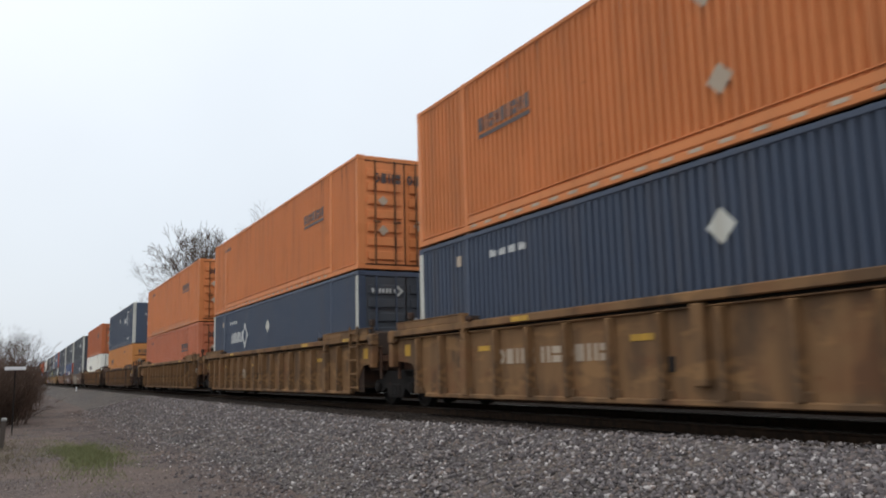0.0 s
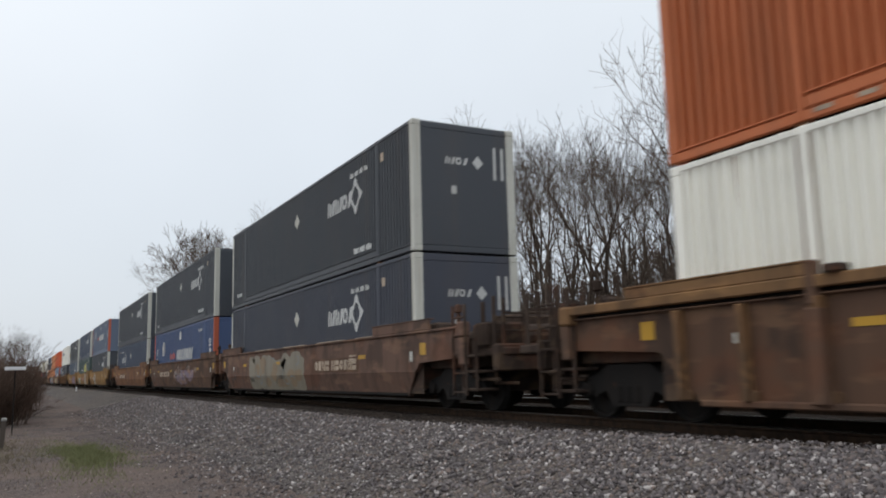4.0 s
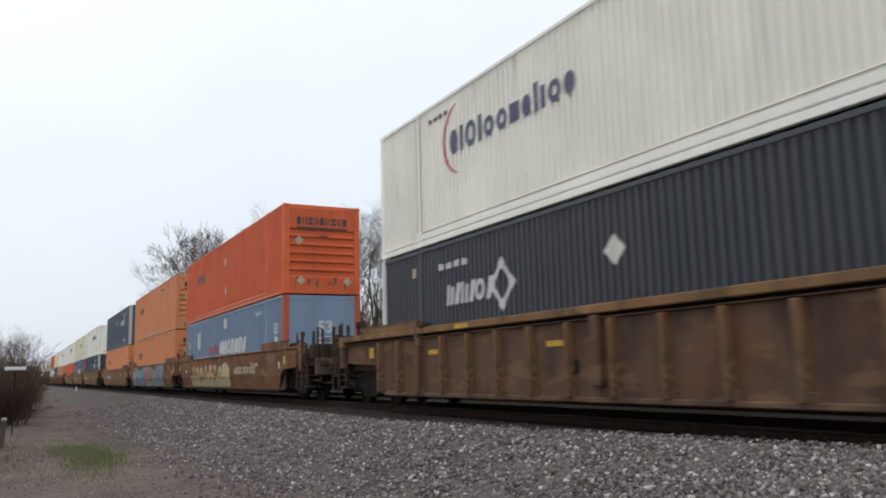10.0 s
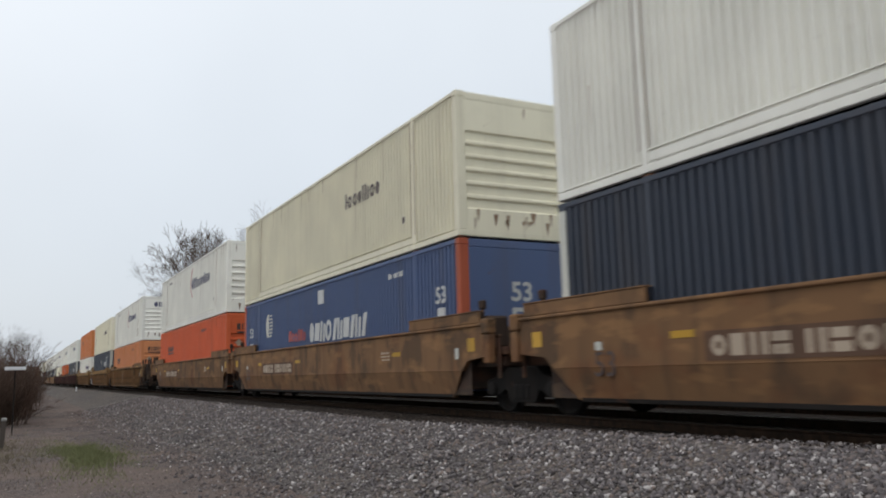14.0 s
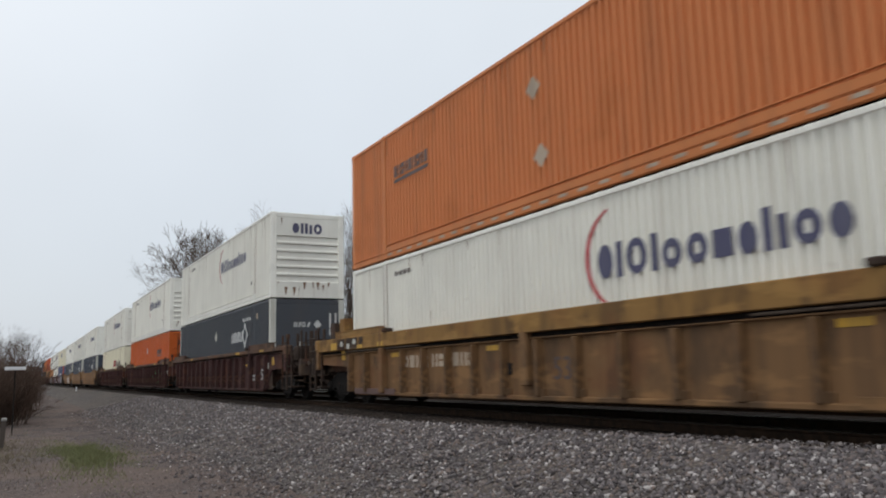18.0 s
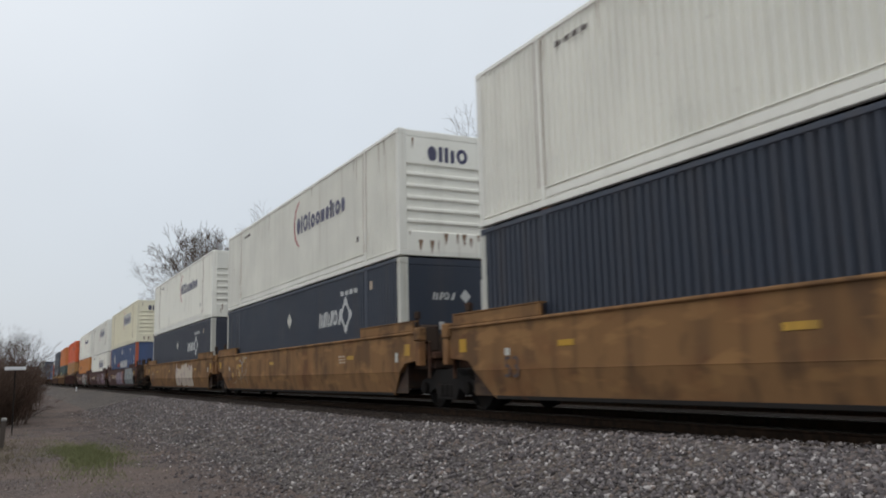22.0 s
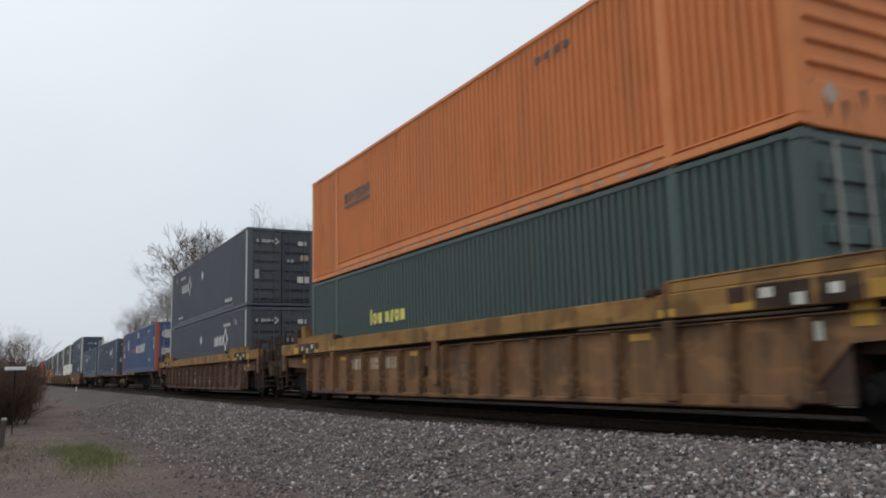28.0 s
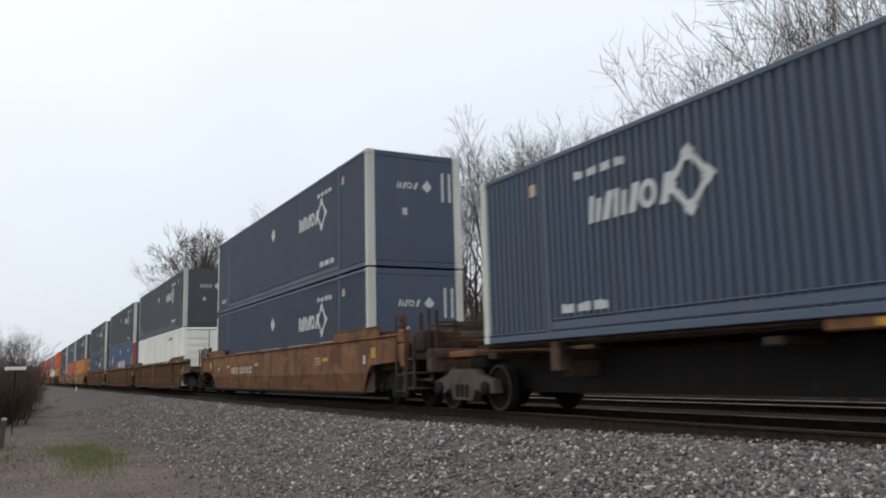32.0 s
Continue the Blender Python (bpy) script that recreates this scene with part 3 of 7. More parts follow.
def container(skin, marks, front, stacked=False):
    """A 53-foot container; front is "nose" or "doors" on the end that leads."""
    mat = C[skin]
    style = "bars" if marks.startswith("diamond") else "plate" if skin in ("orange", "peach", "red", "russet", "salmon", "sand", "amber", "vivid") else "stack" if marks == "stack" else "other"
    post = C["post"] if style == "bars" else C["redpost"] if style == "stack" else mat
    how = {"bars": "white corner posts and diamond logo", "plate": "dark name shapes, rust stains", "stack": "red corner posts, white word shapes"}.get(style, "long word shapes on its side")
    if marks == "plain":
        how = "few marks"
    thing = tagged(new("container"), f"{SKIN[skin]} ribbed container, {how}, " + ("doors leading" if front == "doors" else "nose leading"), "container", "containers on the train")
    ends = (-8.0, -6.1, 6.1, 8.0)
    for sign, name in ((-1, "near"), (1, "far")):
        part("side_wall", corrugated(f"side_{name}", sign, -7.95, 7.95, 0.12, 2.82), mat, thing)
        part("bottom_rail", boxes(f"brail_{name}", [(sign * HW - 0.05, sign * HW + 0.05, -7.93, 7.93, 0.0, 0.16)] if sign > 0 else [(-HW, -HW + 0.09, -7.93, 7.93, 0.0, 0.115), (-HW + 0.004, -HW + 0.085, -6.03, 6.03, 0.138, 0.268), (-HW - 0.008, -HW + 0.03, -6.03, 6.03, 0.296, 0.316), (-HW - 0.006, -HW + 0.03, -7.93, -6.17, 0.135, 0.155), (-HW - 0.006, -HW + 0.03, 6.17, 7.93, 0.135, 0.155)]), mat, thing)
        part("top_rail", boxes(f"trail_{name}", [(sign * HW - 0.04, sign * HW + 0.04, -7.93, 7.93, 2.80, CH)] if sign > 0 else [(-HW, -HW + 0.08, -7.93, 7.93, 2.815, CH)]), mat, thing)
        for y in (-6.1, 6.1) if sign < 0 else ():
            part("lift_post", boxes(f"lift_{name}_{y}", [(min(sign * (HW + 0.004), sign * (HW - 0.07)), max(sign * (HW + 0.004), sign * (HW - 0.07)), y - 0.06, y + 0.06, 0.0, CH + 0.01)]), mat, thing)
        for y in (-1, 1):
            x0, x1 = sorted((sign * (HW + 0.003), sign * (HW - 0.2)))
            y0, y1 = sorted((y * (HL + 0.003), y * (HL - 0.17)))
            part("corner_post", boxes(f"corner_{name}_{y}", [(x0, x1, y0, y1, 0.12, CH - 0.12), (x0 - 0.004, x1 + 0.004, y0 - 0.004, y1 + 0.004, 0.0, 0.12), (x0 - 0.004, x1 + 0.004, y0 - 0.004, y1 + 0.004, CH - 0.12, CH + 0.004)]), mat if style == "bars" and (front == "doors") == (y < 0) else post, thing)
    part("roof", boxes("croof", [(-HW + 0.05, HW - 0.05, -7.95, 7.95, CH - 0.07, CH - 0.02)] + [(-HW + 0.012, HW - 0.02, -7.7 + i * 0.44 - 0.07, -7.7 + i * 0.44 + 0.07, CH - 0.019, CH + 0.008) for i in range(36)], 0.02), mat, thing)
    if not FAR[0]:
        part("floor", boxes("cfloor", [(-HW + 0.09, HW - 0.09, -7.95, 7.95, 0.02, 0.14)]), C["grime_shade"], thing)
    for s, kind in ((-1, front), (1, "nose" if front == "doors" else "doors")):
        y = s * (HL - 0.02)
        part("end_sill", boxes(f"esill_{s}", [(-1.12, 1.12, min(y, y - s * 0.1), max(y, y - s * 0.1), 0.0, 0.13)]), mat, thing)
        part("end_header", boxes(f"ehead_{s}", [(-1.12, 1.12, min(y, y - s * 0.1), max(y, y - s * 0.1), 2.74, CH)]), mat, thing)
        if kind == "doors":
            door_set(thing, y, s, mat, "words" if marks.startswith("words") else "light" if skin in ("white", "cream") else "rust" if style == "plate" else "dark" if style == "bars" else "")
            if s < 0:
                door_gasket(thing, y, s)
                if style == "bars":
                    part("end_logo", end_mark("em_db", [[(a, 2.34), (a + 0.05, 2.34), (a + 0.05, 2.46), (a, 2.46)] for a in (-0.95, -0.86, -0.76, -0.67, -0.57, -0.48)] + [[(-0.38, 2.40), (-0.3, 2.40), (-0.24, 2.46), (-0.24, 2.54)], [(-0.24, 2.54), (-0.24, 2.46), (-0.18, 2.40), (-0.1, 2.40)], [(-0.38, 2.40), (-0.24, 2.26), (-0.24, 2.34), (-0.3, 2.40)], [(-0.24, 2.26), (-0.1, 2.40), (-0.18, 2.40), (-0.24, 2.34)]], y - 0.056), C["mark"], thing)
                    for k, (a, b, c, d, col) in enumerate(((0.62, 0.95, 2.28, 2.44, "mark"), (0.72, 1.02, 1.72, 1.92, "worn"), (0.6, 1.05, 0.86, 1.1, "post"), (-1.02, -0.85, 0.98, 1.32, "g_grey"), (0.2, 0.45, 1.62, 1.74, "g_grey"))):
                        part("door_label", end_mark(f"em_lab_{k}", [[(a, c), (b, c), (b, d), (a, d)]], y - 0.056), C[col], thing)
                elif style == "plate":
                    part("end_plate", end_mark("em_dp", crosswise(glyph_row(0.86, 2.2, [0.155] * 4, [0.26] * 4, 0.04) + glyph_row(-0.06, 2.2, [0.155] * 4, [0.26] * 4, 0.04)), y - 0.056), C["dark_mark"], thing)
                    for k, (x, z) in enumerate(((-0.62, 1.74), (-0.62, 0.98), (0.36, 1.14), (0.62, 0.92))):
                        part("placard", end_mark(f"em_dpl_{k}", [[(x - 0.14, z), (x, z - 0.14), (x + 0.14, z), (x, z + 0.14)]], y - 0.057), C["worn"], thing)
                elif style == "stack":
                    part("end_patch", end_mark("em_ds", [[(a, 2.05), (a + 0.2, 1.95), (a + 0.5, 1.95), (a + 0.7, 2.05), (a + 0.7, 2.35), (a + 0.5, 2.45), (a + 0.2, 2.45), (a, 2.35)] for a in (-0.95, 0.22)] + [[(-0.95, 0.95), (-0.45, 0.95), (-0.45, 1.35), (-0.95, 1.35)]], y - 0.06), C["mark"], thing)
                elif marks.startswith("arc"):
                    part("end_initial_marking", end_mark("em_da", crosswise(shapes(0.62, 2.1, "SLAO", 0.3, 0.42, 0.12, 0.06)), y - 0.056), C["ink"], thing)
                    part("door_label", end_mark("em_dal", [[(a, c), (a + 0.3, c), (a + 0.3, c + 0.22), (a, c + 0.22)] for a, c in ((-0.95, 1.2), (-0.66, 0.98))], y - 0.057), C["yellow"], thing, "dull yellow door labels")
        elif style in ("bars", "stack"):
            part("end_wall", boxes(f"ewall_{s}", [(-1.12, 1.12, min(y, y - s * 0.06), max(y, y - s * 0.06), 0.13, 2.74)]), mat, thing)
            if s < 0 and style == "bars":
                part("end_logo", end_mark("em_nb", crosswise(shapes(0.5, 1.97, "avov", 0.17, 0.17, 0.045, 0.035, -0.03)) + [[(0.2, 2.05), (0.34, 1.9), (0.48, 2.05), (0.34, 2.22)]] + [[(a, 1.7), (a + 0.07, 1.7), (a + 0.07, 2.45), (a, 2.45)] for a in (0.75, 0.95)] + [[(-0.35, 1.3), (-0.22, 1.3), (-0.22, 1.48), (-0.35, 1.48)]], y - 0.004), C["mark"], thing)
            elif s < 0:
                part("end_number", text_mesh("txt53_end", "53", 0.52, 0.012), C["mark"], thing, "", Matrix.Translation((0.1, y - 0.004, 1.72)) @ Matrix.Rotation(radians(90), 4, 'X'))
                part("end_patch", end_mark("em_ns", [[(-0.14, 1.2), (0.34, 1.2), (0.34, 1.3), (-0.14, 1.3)], [(-0.14, 1.5), (0.34, 1.5), (0.34, 1.58), (-0.14, 1.58)], [(-0.14, 1.3), (-0.05, 1.3), (-0.05, 1.5), (-0.14, 1.5)], [(0.25, 1.3), (0.34, 1.3), (0.34, 1.5), (0.25, 1.5)]], y - 0.004), C["mark"], thing)
        else:
            part("end_wall", nose_ribs(f"nose_{s}", y, s), mat, thing)
            if s < 0:
                if marks.startswith("arc"):
                    part("end_initial_marking", end_mark("em_na", crosswise(shapes(0.55, 2.2, "SLAO", 0.28, 0.36, 0.10, 0.05)), y - 0.005), C["ink"], thing)
                elif style == "plate":
                    part("end_plate", end_mark("em_np", crosswise(glyph_row(0.86, 2.24, [0.155] * 9, [0.25] * 9, 0.04)) + [[(-0.86, 2.1), (0.86, 2.1), (0.86, 2.17), (-0.86, 2.17)], [(-0.12, 1.86), (0.18, 1.86), (0.18, 1.91), (-0.12, 1.91)]], y - 0.005), C["dark_mark"], thing)
                    for k, (x, z) in enumerate(((-0.78, 1.72), (-0.72, 0.42), (0.86, 0.42))):
                        part("placard", end_mark(f"em_pl_{k}", [[(x - 0.15, z), (x, z - 0.15), (x + 0.15, z), (x, z + 0.15)]], y - 0.006), C["worn"], thing)
    for k, (name, polys, colour, label) in enumerate(MARKS[marks]):
        part(name, flat(f"m_{marks}_{k}", polys, -HW + (0.014 if name == "paint_patch" else 0.011)), C[colour], thing, label)
    light = skin in ("white", "cream")
    if not FAR[0] and (light or style == "plate"):
        k = len(CONTAINERS) % 4
        rs = random.Random(k + 40)
        pitch = 15.9 / 101
        streaks = []
        for _ in range(9):
            y0 = -7.95 + (rs.randrange(101) + rs.uniform(0.12, 0.24)) * pitch
            top = rs.choice((2.80, 2.80, 2.80, 1.6))
            streaks.append([(y0, top), (y0 + rs.uniform(0.015, 0.04), top), (y0 + 0.012, top - rs.uniform(0.2, 0.8))])
        part("rust_streak", flat(f"streak_{k}", streaks, -HW + 0.0115, 0.001), C["stain" if light else "soot"], thing, "thin rust streaks")
        if front == "nose":
            drips = []
            for _ in range(12):
                x0, top = rs.uniform(-1.05, 0.95), rs.choice((0.54, 0.54, 0.46, 0.36, 2.7))
                w, h = rs.uniform(0.02, 0.13), rs.uniform(0.08, 0.35)
                drips.append([(x0, top), (x0 + w, top), (x0 + w * 0.7, top - h * 0.6), (x0 + w * 0.4, top - h)])
            part("rust_drip", end_mark(f"em_drip_{k}", drips, -HL + 0.015), C["stain" if light else "soot"], thing, "rusty drips")
    if light and not FAR[0]:
        part("post_seam", flat("post_seam", [quad(y + d - 0.009, y + d + 0.009, 0.32, 2.8) for y in (-6.1, 6.1) for d in (-0.085, 0.085)], -HW - 0.001), C["stain"], thing, "rusty seams beside the lifting posts")
    if style == "plate":
        part("reflector_tape", flat("tape", [quad(-5.8 + i * 0.5, -5.58 + i * 0.5, 0.055, 0.105) for i in range(24)], -HW - 0.002), C["worn"], thing, "row of dull reflector dashes")
    if style == "stack":
        part("size_number", text_mesh("txt53_side", "53", 0.46, 0.01), C["mark"], thing, "", Matrix.Translation((-HW + 0.006, -7.26, 1.72)) @ FACING)
        part("size_number", text_mesh("txt53_side", "53", 0.46, 0.01), C["mark"], thing, "", Matrix.Translation((-HW + 0.006, 7.1, 1.72)) @ FACING)
    if style == "bars":
        e = -1 if front == "doors" else 1
        part("edge_strip", flat(f"estrip_{e}", [quad(min(e * 8.07, e * 7.90), max(e * 8.07, e * 7.90), 0.12, CH - 0.12)], -HW - 0.004), C["post"], thing, "white edge strip")
    if stacked and not FAR[0]:
        for x in (-1,):
            for y in (-6.1, 6.1):
                part("stack_lock", boxes(f"lock_{x}_{y}", [(x * 1.2 - 0.07, x * 1.2 + 0.07, y - 0.09, y + 0.09, -0.042, 0.0)], 0.01), C["rusty"], thing)
    CONTAINERS.append(thing)
    return thing


# ---- rail cars ----
WELL_Z = 0.36            # the lower container's floor above the rail


def truck(car, y, casting="grime_shade", rim=False):
    """A two-axle bogie under the car at y."""
    for sign in (-1, 1):
        x = sign * 1.0
        outline = [(-1.15, 0.34), (-1.1, 0.56), (-0.62, 0.66), (-0.45, 0.78), (0.45, 0.78), (0.62, 0.66), (1.1, 0.56), (1.15, 0.34), (0.72, 0.32), (0.5, 0.42), (0.36, 0.2), (-0.36, 0.2), (-0.5, 0.42), (-0.72, 0.32)]
        frame_part = part("bogie_frame", prism(f"bogie_{sign}", outline, x - 0.09, x + 0.09), C[casting], car, "cast steel bogie frame", pose(0, y, 0))
        if FAR[0]:
            continue
        part("spring", boxes(f"spring_{sign}", [(x - 0.12, x + 0.12, -0.24 + i * 0.18, -0.12 + i * 0.18, 0.24, 0.5) for i in range(3)], 0.03), C["grime_shade"], frame_part)
        for dy in (-0.89, 0.89) if not FAR[0] else ():
            part("bearing_cap", lathe(f"cap_{sign}", [(sign * 1.08, 0.13), (sign * 1.16, 0.12), (sign * 1.18, 0.05), (sign * 1.18, 0.001)], 12), C["grime_shade"], frame_part, "", pose(0, dy, 0.42))
    for dy in (-0.89, 0.89):
        for sign in (-1, 1):
            part("wheel", lathe(f"wheel_{sign}", [(sign * 0.68, 0.001), (sign * 0.68, 0.44), (sign * 0.71, 0.45), (sign * 0.72, 0.42), (sign * 0.82, 0.415), (sign * 0.82, 0.37), (sign * 0.77, 0.34), (sign * 0.76, 0.16), (sign * 0.82, 0.12), (sign * 0.82, 0.001)], 24), C["grime_shade"], car, "", pose(0, y + dy, 0.42))
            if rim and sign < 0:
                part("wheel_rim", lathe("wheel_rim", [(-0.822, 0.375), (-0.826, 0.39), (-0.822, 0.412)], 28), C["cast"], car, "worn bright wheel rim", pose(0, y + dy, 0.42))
        part("axle", lathe("axle", [(-0.7, 0.08), (0.7, 0.08)], 10), C["grime_shade"], car, "", pose(0, y + dy, 0.42))
    part("bolster", boxes("bolster", [(-0.95, 0.95, -0.2, 0.2, 0.45, 0.8)], 0.03), C["grime_shade"], car, "", pose(0, y, 0))


def clip_at(poly, z, above):
    """The part of an outline above or below z."""
    out = []
    for i, (a, b) in enumerate(zip(poly, poly[1:] + poly[:1])):
        ina, inb = (a[1] >= z) == above, (b[1] >= z) == above
        if ina:
            out.append(a)
        if ina != inb:
            t = (z - a[1]) / (b[1] - a[1])
            out.append((a[0] + t * (b[0] - a[0]), z))
    return out if len(out) > 2 else None


CREASE = 0.745


def spray(car, key, polys, colour, x, label):
    """Flat patches on a car side; on a smooth side they follow its fold. Each lies a hair above the last."""
    if key not in MESHES:
        verts, faces, joins = [], [], []
        for k, poly in enumerate(polys):
            for above in (True, False):
                cut = clip_at(poly, CREASE, above)
                if not cut:
                    continue
                o = len(verts)
                if o:
                    joins.append((o - 1, o))
                for y, z in cut:
                    dx = max(0.0, CREASE - z) * SLANT if x < -1.4 else 0.0
                    verts.append((x + dx - 0.0003 * (k % 12), y, z))
                faces.append(list(range(o, len(verts))))
        MESHES[key] = mesh_of(key, verts, faces, joins)
    part("spray_paint", MESHES[key], C[colour], car, label)


def blob(rng, cy, cz, ry, rz, y0, y1, z0, z1, rough=0.25):
    m, ph = rng.randint(12, 18), rng.random()
    out = []
    for j in range(m):
        a = 2 * math.pi * (j + ph) / m
        e = 1 + rng.uniform(-rough, rough)
        out.append((min(max(cy + ry * e * math.cos(a), y0), y1), min(max(cz + rz * e * math.sin(a), z0), z1)))
    return out


def letter_quads(kind, y, z, w, h, lean, grow=0.0):
    """One blocky sprayed letter: stem and arms or a ring, leaning."""
    def q(u0, u1, v0, v1):
        e = grow / 2
        rj = random.Random(round(y * 100) * 1000 + round(u0 * 100) * 7 + round(v0 * 100))
        return [(rj.uniform(-0.05, 0.05) * w + y - u * w + lean * v * h + (e if u == u0 else -e), rj.uniform(-0.05, 0.05) * h + z + v * h + (-e if v == v0 else e)) for u, v in ((u0, v0), (u1, v0), (u1, v1), (u0, v1))]
    if kind == "e":
        return [q(0, 0.34, 0, 1), q(0.34, 1, 0.74, 1.05), q(0.34, 0.85, 0.38, 0.6), q(0.34, 1, -0.02, 0.22)]
    if kind == "g":
        return [q(0, 0.34, 0.05, 0.95), q(0.34, 1, 0.74, 1.05), q(0.34, 1, -0.02, 0.24), q(0.7, 1, 0.24, 0.5), q(0.5, 1, 0.42, 0.54)]
    if kind == "p":
        return [q(0, 0.36, -0.05, 1), q(0.36, 1, 0.72, 1.05), q(0.7, 1.02, 0.42, 0.74), q(0.36, 0.95, 0.3, 0.5)]
    if kind == "o":
        return [q(0, 0.34, 0.05, 0.95), q(0.66, 1, 0.05, 0.95), q(0.34, 0.66, 0.72, 1.0), q(0.34, 0.66, 0, 0.26)]
    if kind == "s":
        return [q(0, 1, 0.76, 1.02), q(0, 0.34, 0.48, 0.76), q(0.0, 1, 0.36, 0.5), q(0.64, 1, 0.2, 0.36), q(0, 1, -0.02, 0.2)]
    return [q(0, 1, 0.76, 1.02), q(0.33, 0.67, 0, 0.76)]


def fill(rng, y0, y1, z0, z1, ry, rz, tight=0.55, rough=0.18):
    """Overlapping blobs that cover an area, with an uneven upper edge."""
    out = []
    rows = max(2, math.ceil((z1 - z0) / (rz * 2 * tight)))
    for r in range(rows):
        cols = max(2, math.ceil((y1 - y0) / (ry * 2 * tight)))
        for c in range(cols):
            cy = y0 + ry * 0.8 + (y1 - y0 - ry * 1.6) * (c + rng.uniform(-0.25, 0.25)) / (cols - 1)
            cz = z0 + rz * 0.8 + (z1 - z0 - rz * 1.7) * (r + rng.uniform(-0.2, 0.2)) / (rows - 1)
            if r == rows - 1 and rng.random() < 0.4:
                continue
            out.append(blob(rng, cy, cz, ry * rng.uniform(0.8, 1.15), rz * rng.uniform(0.8, 1.15), y0, y1, z0, z1 + 0.03, rough))
    rng.shuffle(out)
    return out


def strokes(rng, count, y0, y1, z0, z1, size, weight):
    """Short bent strokes of spray."""
    out = []
    for _ in range(count):
        cy, cz, a = rng.uniform(y0, y1), rng.uniform(z0 + size * 0.3, z1 - size * 0.3), rng.uniform(0, 6.3)
        out += [[(min(max(u, y0), y1), min(max(v, z0), z1)) for u, v in quad_] for quad_ in band(cy, cz, size * rng.uniform(0.5, 1), size * rng.uniform(0.4, 0.8), weight, math.degrees(a), math.degrees(a) + rng.uniform(80, 200), 6)]
    return out


def mural(car, kind, x):
    """The larger paintings: a covered ground, bubbles in close shades, then strokes."""
    rng = random.Random(kind)
    name, y0, y1, z0, z1, _ = GRAFFITI[kind]
    coats = []
    if kind == "blue_straw":
        coats = [("g_rose", fill(rng, 5.7, y1, z0, z1, 0.5, 0.3)), ("g_mist", fill(rng, y0, -0.3, z0, z1, 0.5, 0.3)), ("g_blue", fill(rng, 0.6, 6.3, z0, z1, 0.55, 0.32)), ("g_straw", fill(rng, -0.8, 1.2, z0, z1, 0.4, 0.26)),
                 ("g_steel", [blob(rng, rng.uniform(0.8, 6.0), rng.uniform(z0 + 0.2, z1 - 0.2), rng.uniform(0.15, 0.4), rng.uniform(0.1, 0.28), 0.7, 6.3, z0, z1, 0.3) for _ in range(22)]),
                 ("g_navy", [blob(rng, rng.uniform(0.8, 6.0), rng.uniform(z0 + 0.1, z1 - 0.3), rng.uniform(0.08, 0.3), rng.uniform(0.06, 0.2), 0.7, 6.3, z0, z1, 0.4) for _ in range(18)] + strokes(rng, 10, 0.8, 6.0, z0, z1, 0.35, 0.05)),
                 ("g_teal", [blob(rng, rng.uniform(0.8, 6.2), rng.uniform(z0 + 0.05, z1 - 0.1), rng.uniform(0.06, 0.2), rng.uniform(0.05, 0.16), 0.7, 6.4, z0, z1, 0.45) for _ in range(20)] + strokes(rng, 8, 0.9, 6.2, z0, z1, 0.3, 0.05)),
                 ("g_straw", [blob(rng, rng.uniform(0.8, 6.2), rng.uniform(z0 + 0.05, z1 - 0.1), rng.uniform(0.05, 0.14), rng.uniform(0.03, 0.08), 0.7, 6.4, z0, z1, 0.45) for _ in range(12)]),
                 ("g_grey", [blob(rng, rng.uniform(0.7, 6.4), rng.uniform(z0 + 0.05, z1 - 0.1), rng.uniform(0.08, 0.24), rng.uniform(0.03, 0.09), 0.7, 6.5, z0, z1, 0.4) for _ in range(14)] + strokes(rng, 16, y0 + 0.2, -0.7, z0, z1, 0.45, 0.11)),
                 ("g_red", fill(rng, -0.7, 1.0, z0 + 0.3, z1 - 0.2, 0.22, 0.1, 0.8)), ("g_ochre", [blob(rng, rng.uniform(-1.2, 1.2), rng.uniform(z0 + 0.1, z1 - 0.1), 0.22, 0.12, -1.4, 1.4, z0, z1, 0.35) for _ in range(9)]),
                 ("g_teal_grey", strokes(rng, 22, y0 + 0.1, -0.5, z0, z1, 0.5, 0.04))]
    elif kind == "olive_cloud":
        coats = [("g_olive", fill(rng, y0, y1, z0, z1, 0.5, 0.3, 0.5, 0.1)), ("g_dust", fill(rng, y0 + 0.2, y1 - 0.2, z0 + 0.1, z1 - 0.05, 0.35, 0.16, 0.9)[::3]),
                 ("g_mist", strokes(rng, 9, y0 + 0.4, y1 - 0.4, z0 + 0.1, z1 - 0.1, 0.4, 0.045))]
    elif kind == "scribble":
        coats = [("g_ochre", [blob(rng, rng.uniform(y0 + 0.3, y1), rng.uniform(z0 + 0.3, z1), 0.2, 0.11, y0, y1, z0, z1, 0.4) for _ in range(6)]), ("g_dust", strokes(rng, 9, y0, y1, z0, z1, 0.6, 0.035)), ("g_grey", strokes(rng, 5, y0, y0 + 1.0, z0 + 0.3, z1, 0.55, 0.03))]
    elif kind == "red_tag":
        coats = [("g_violet", fill(rng, y0, y1, z0, z1, 0.4, 0.18, 0.8)[::3]), ("g_rose", strokes(rng, 22, y0, y1, z0, z1, 0.36, 0.06)), ("g_faded", [blob(rng, rng.uniform(y0, y1), rng.uniform(z0 + 0.1, z1 - 0.1), 0.22, 0.09, y0, y1, z0, z1, 0.5) for _ in range(9)]),
                 ("g_grey", strokes(rng, 13, y0 + 0.3, y1 - 0.3, z0 + 0.2, z1, 0.3, 0.045))]
    elif kind == "straw":
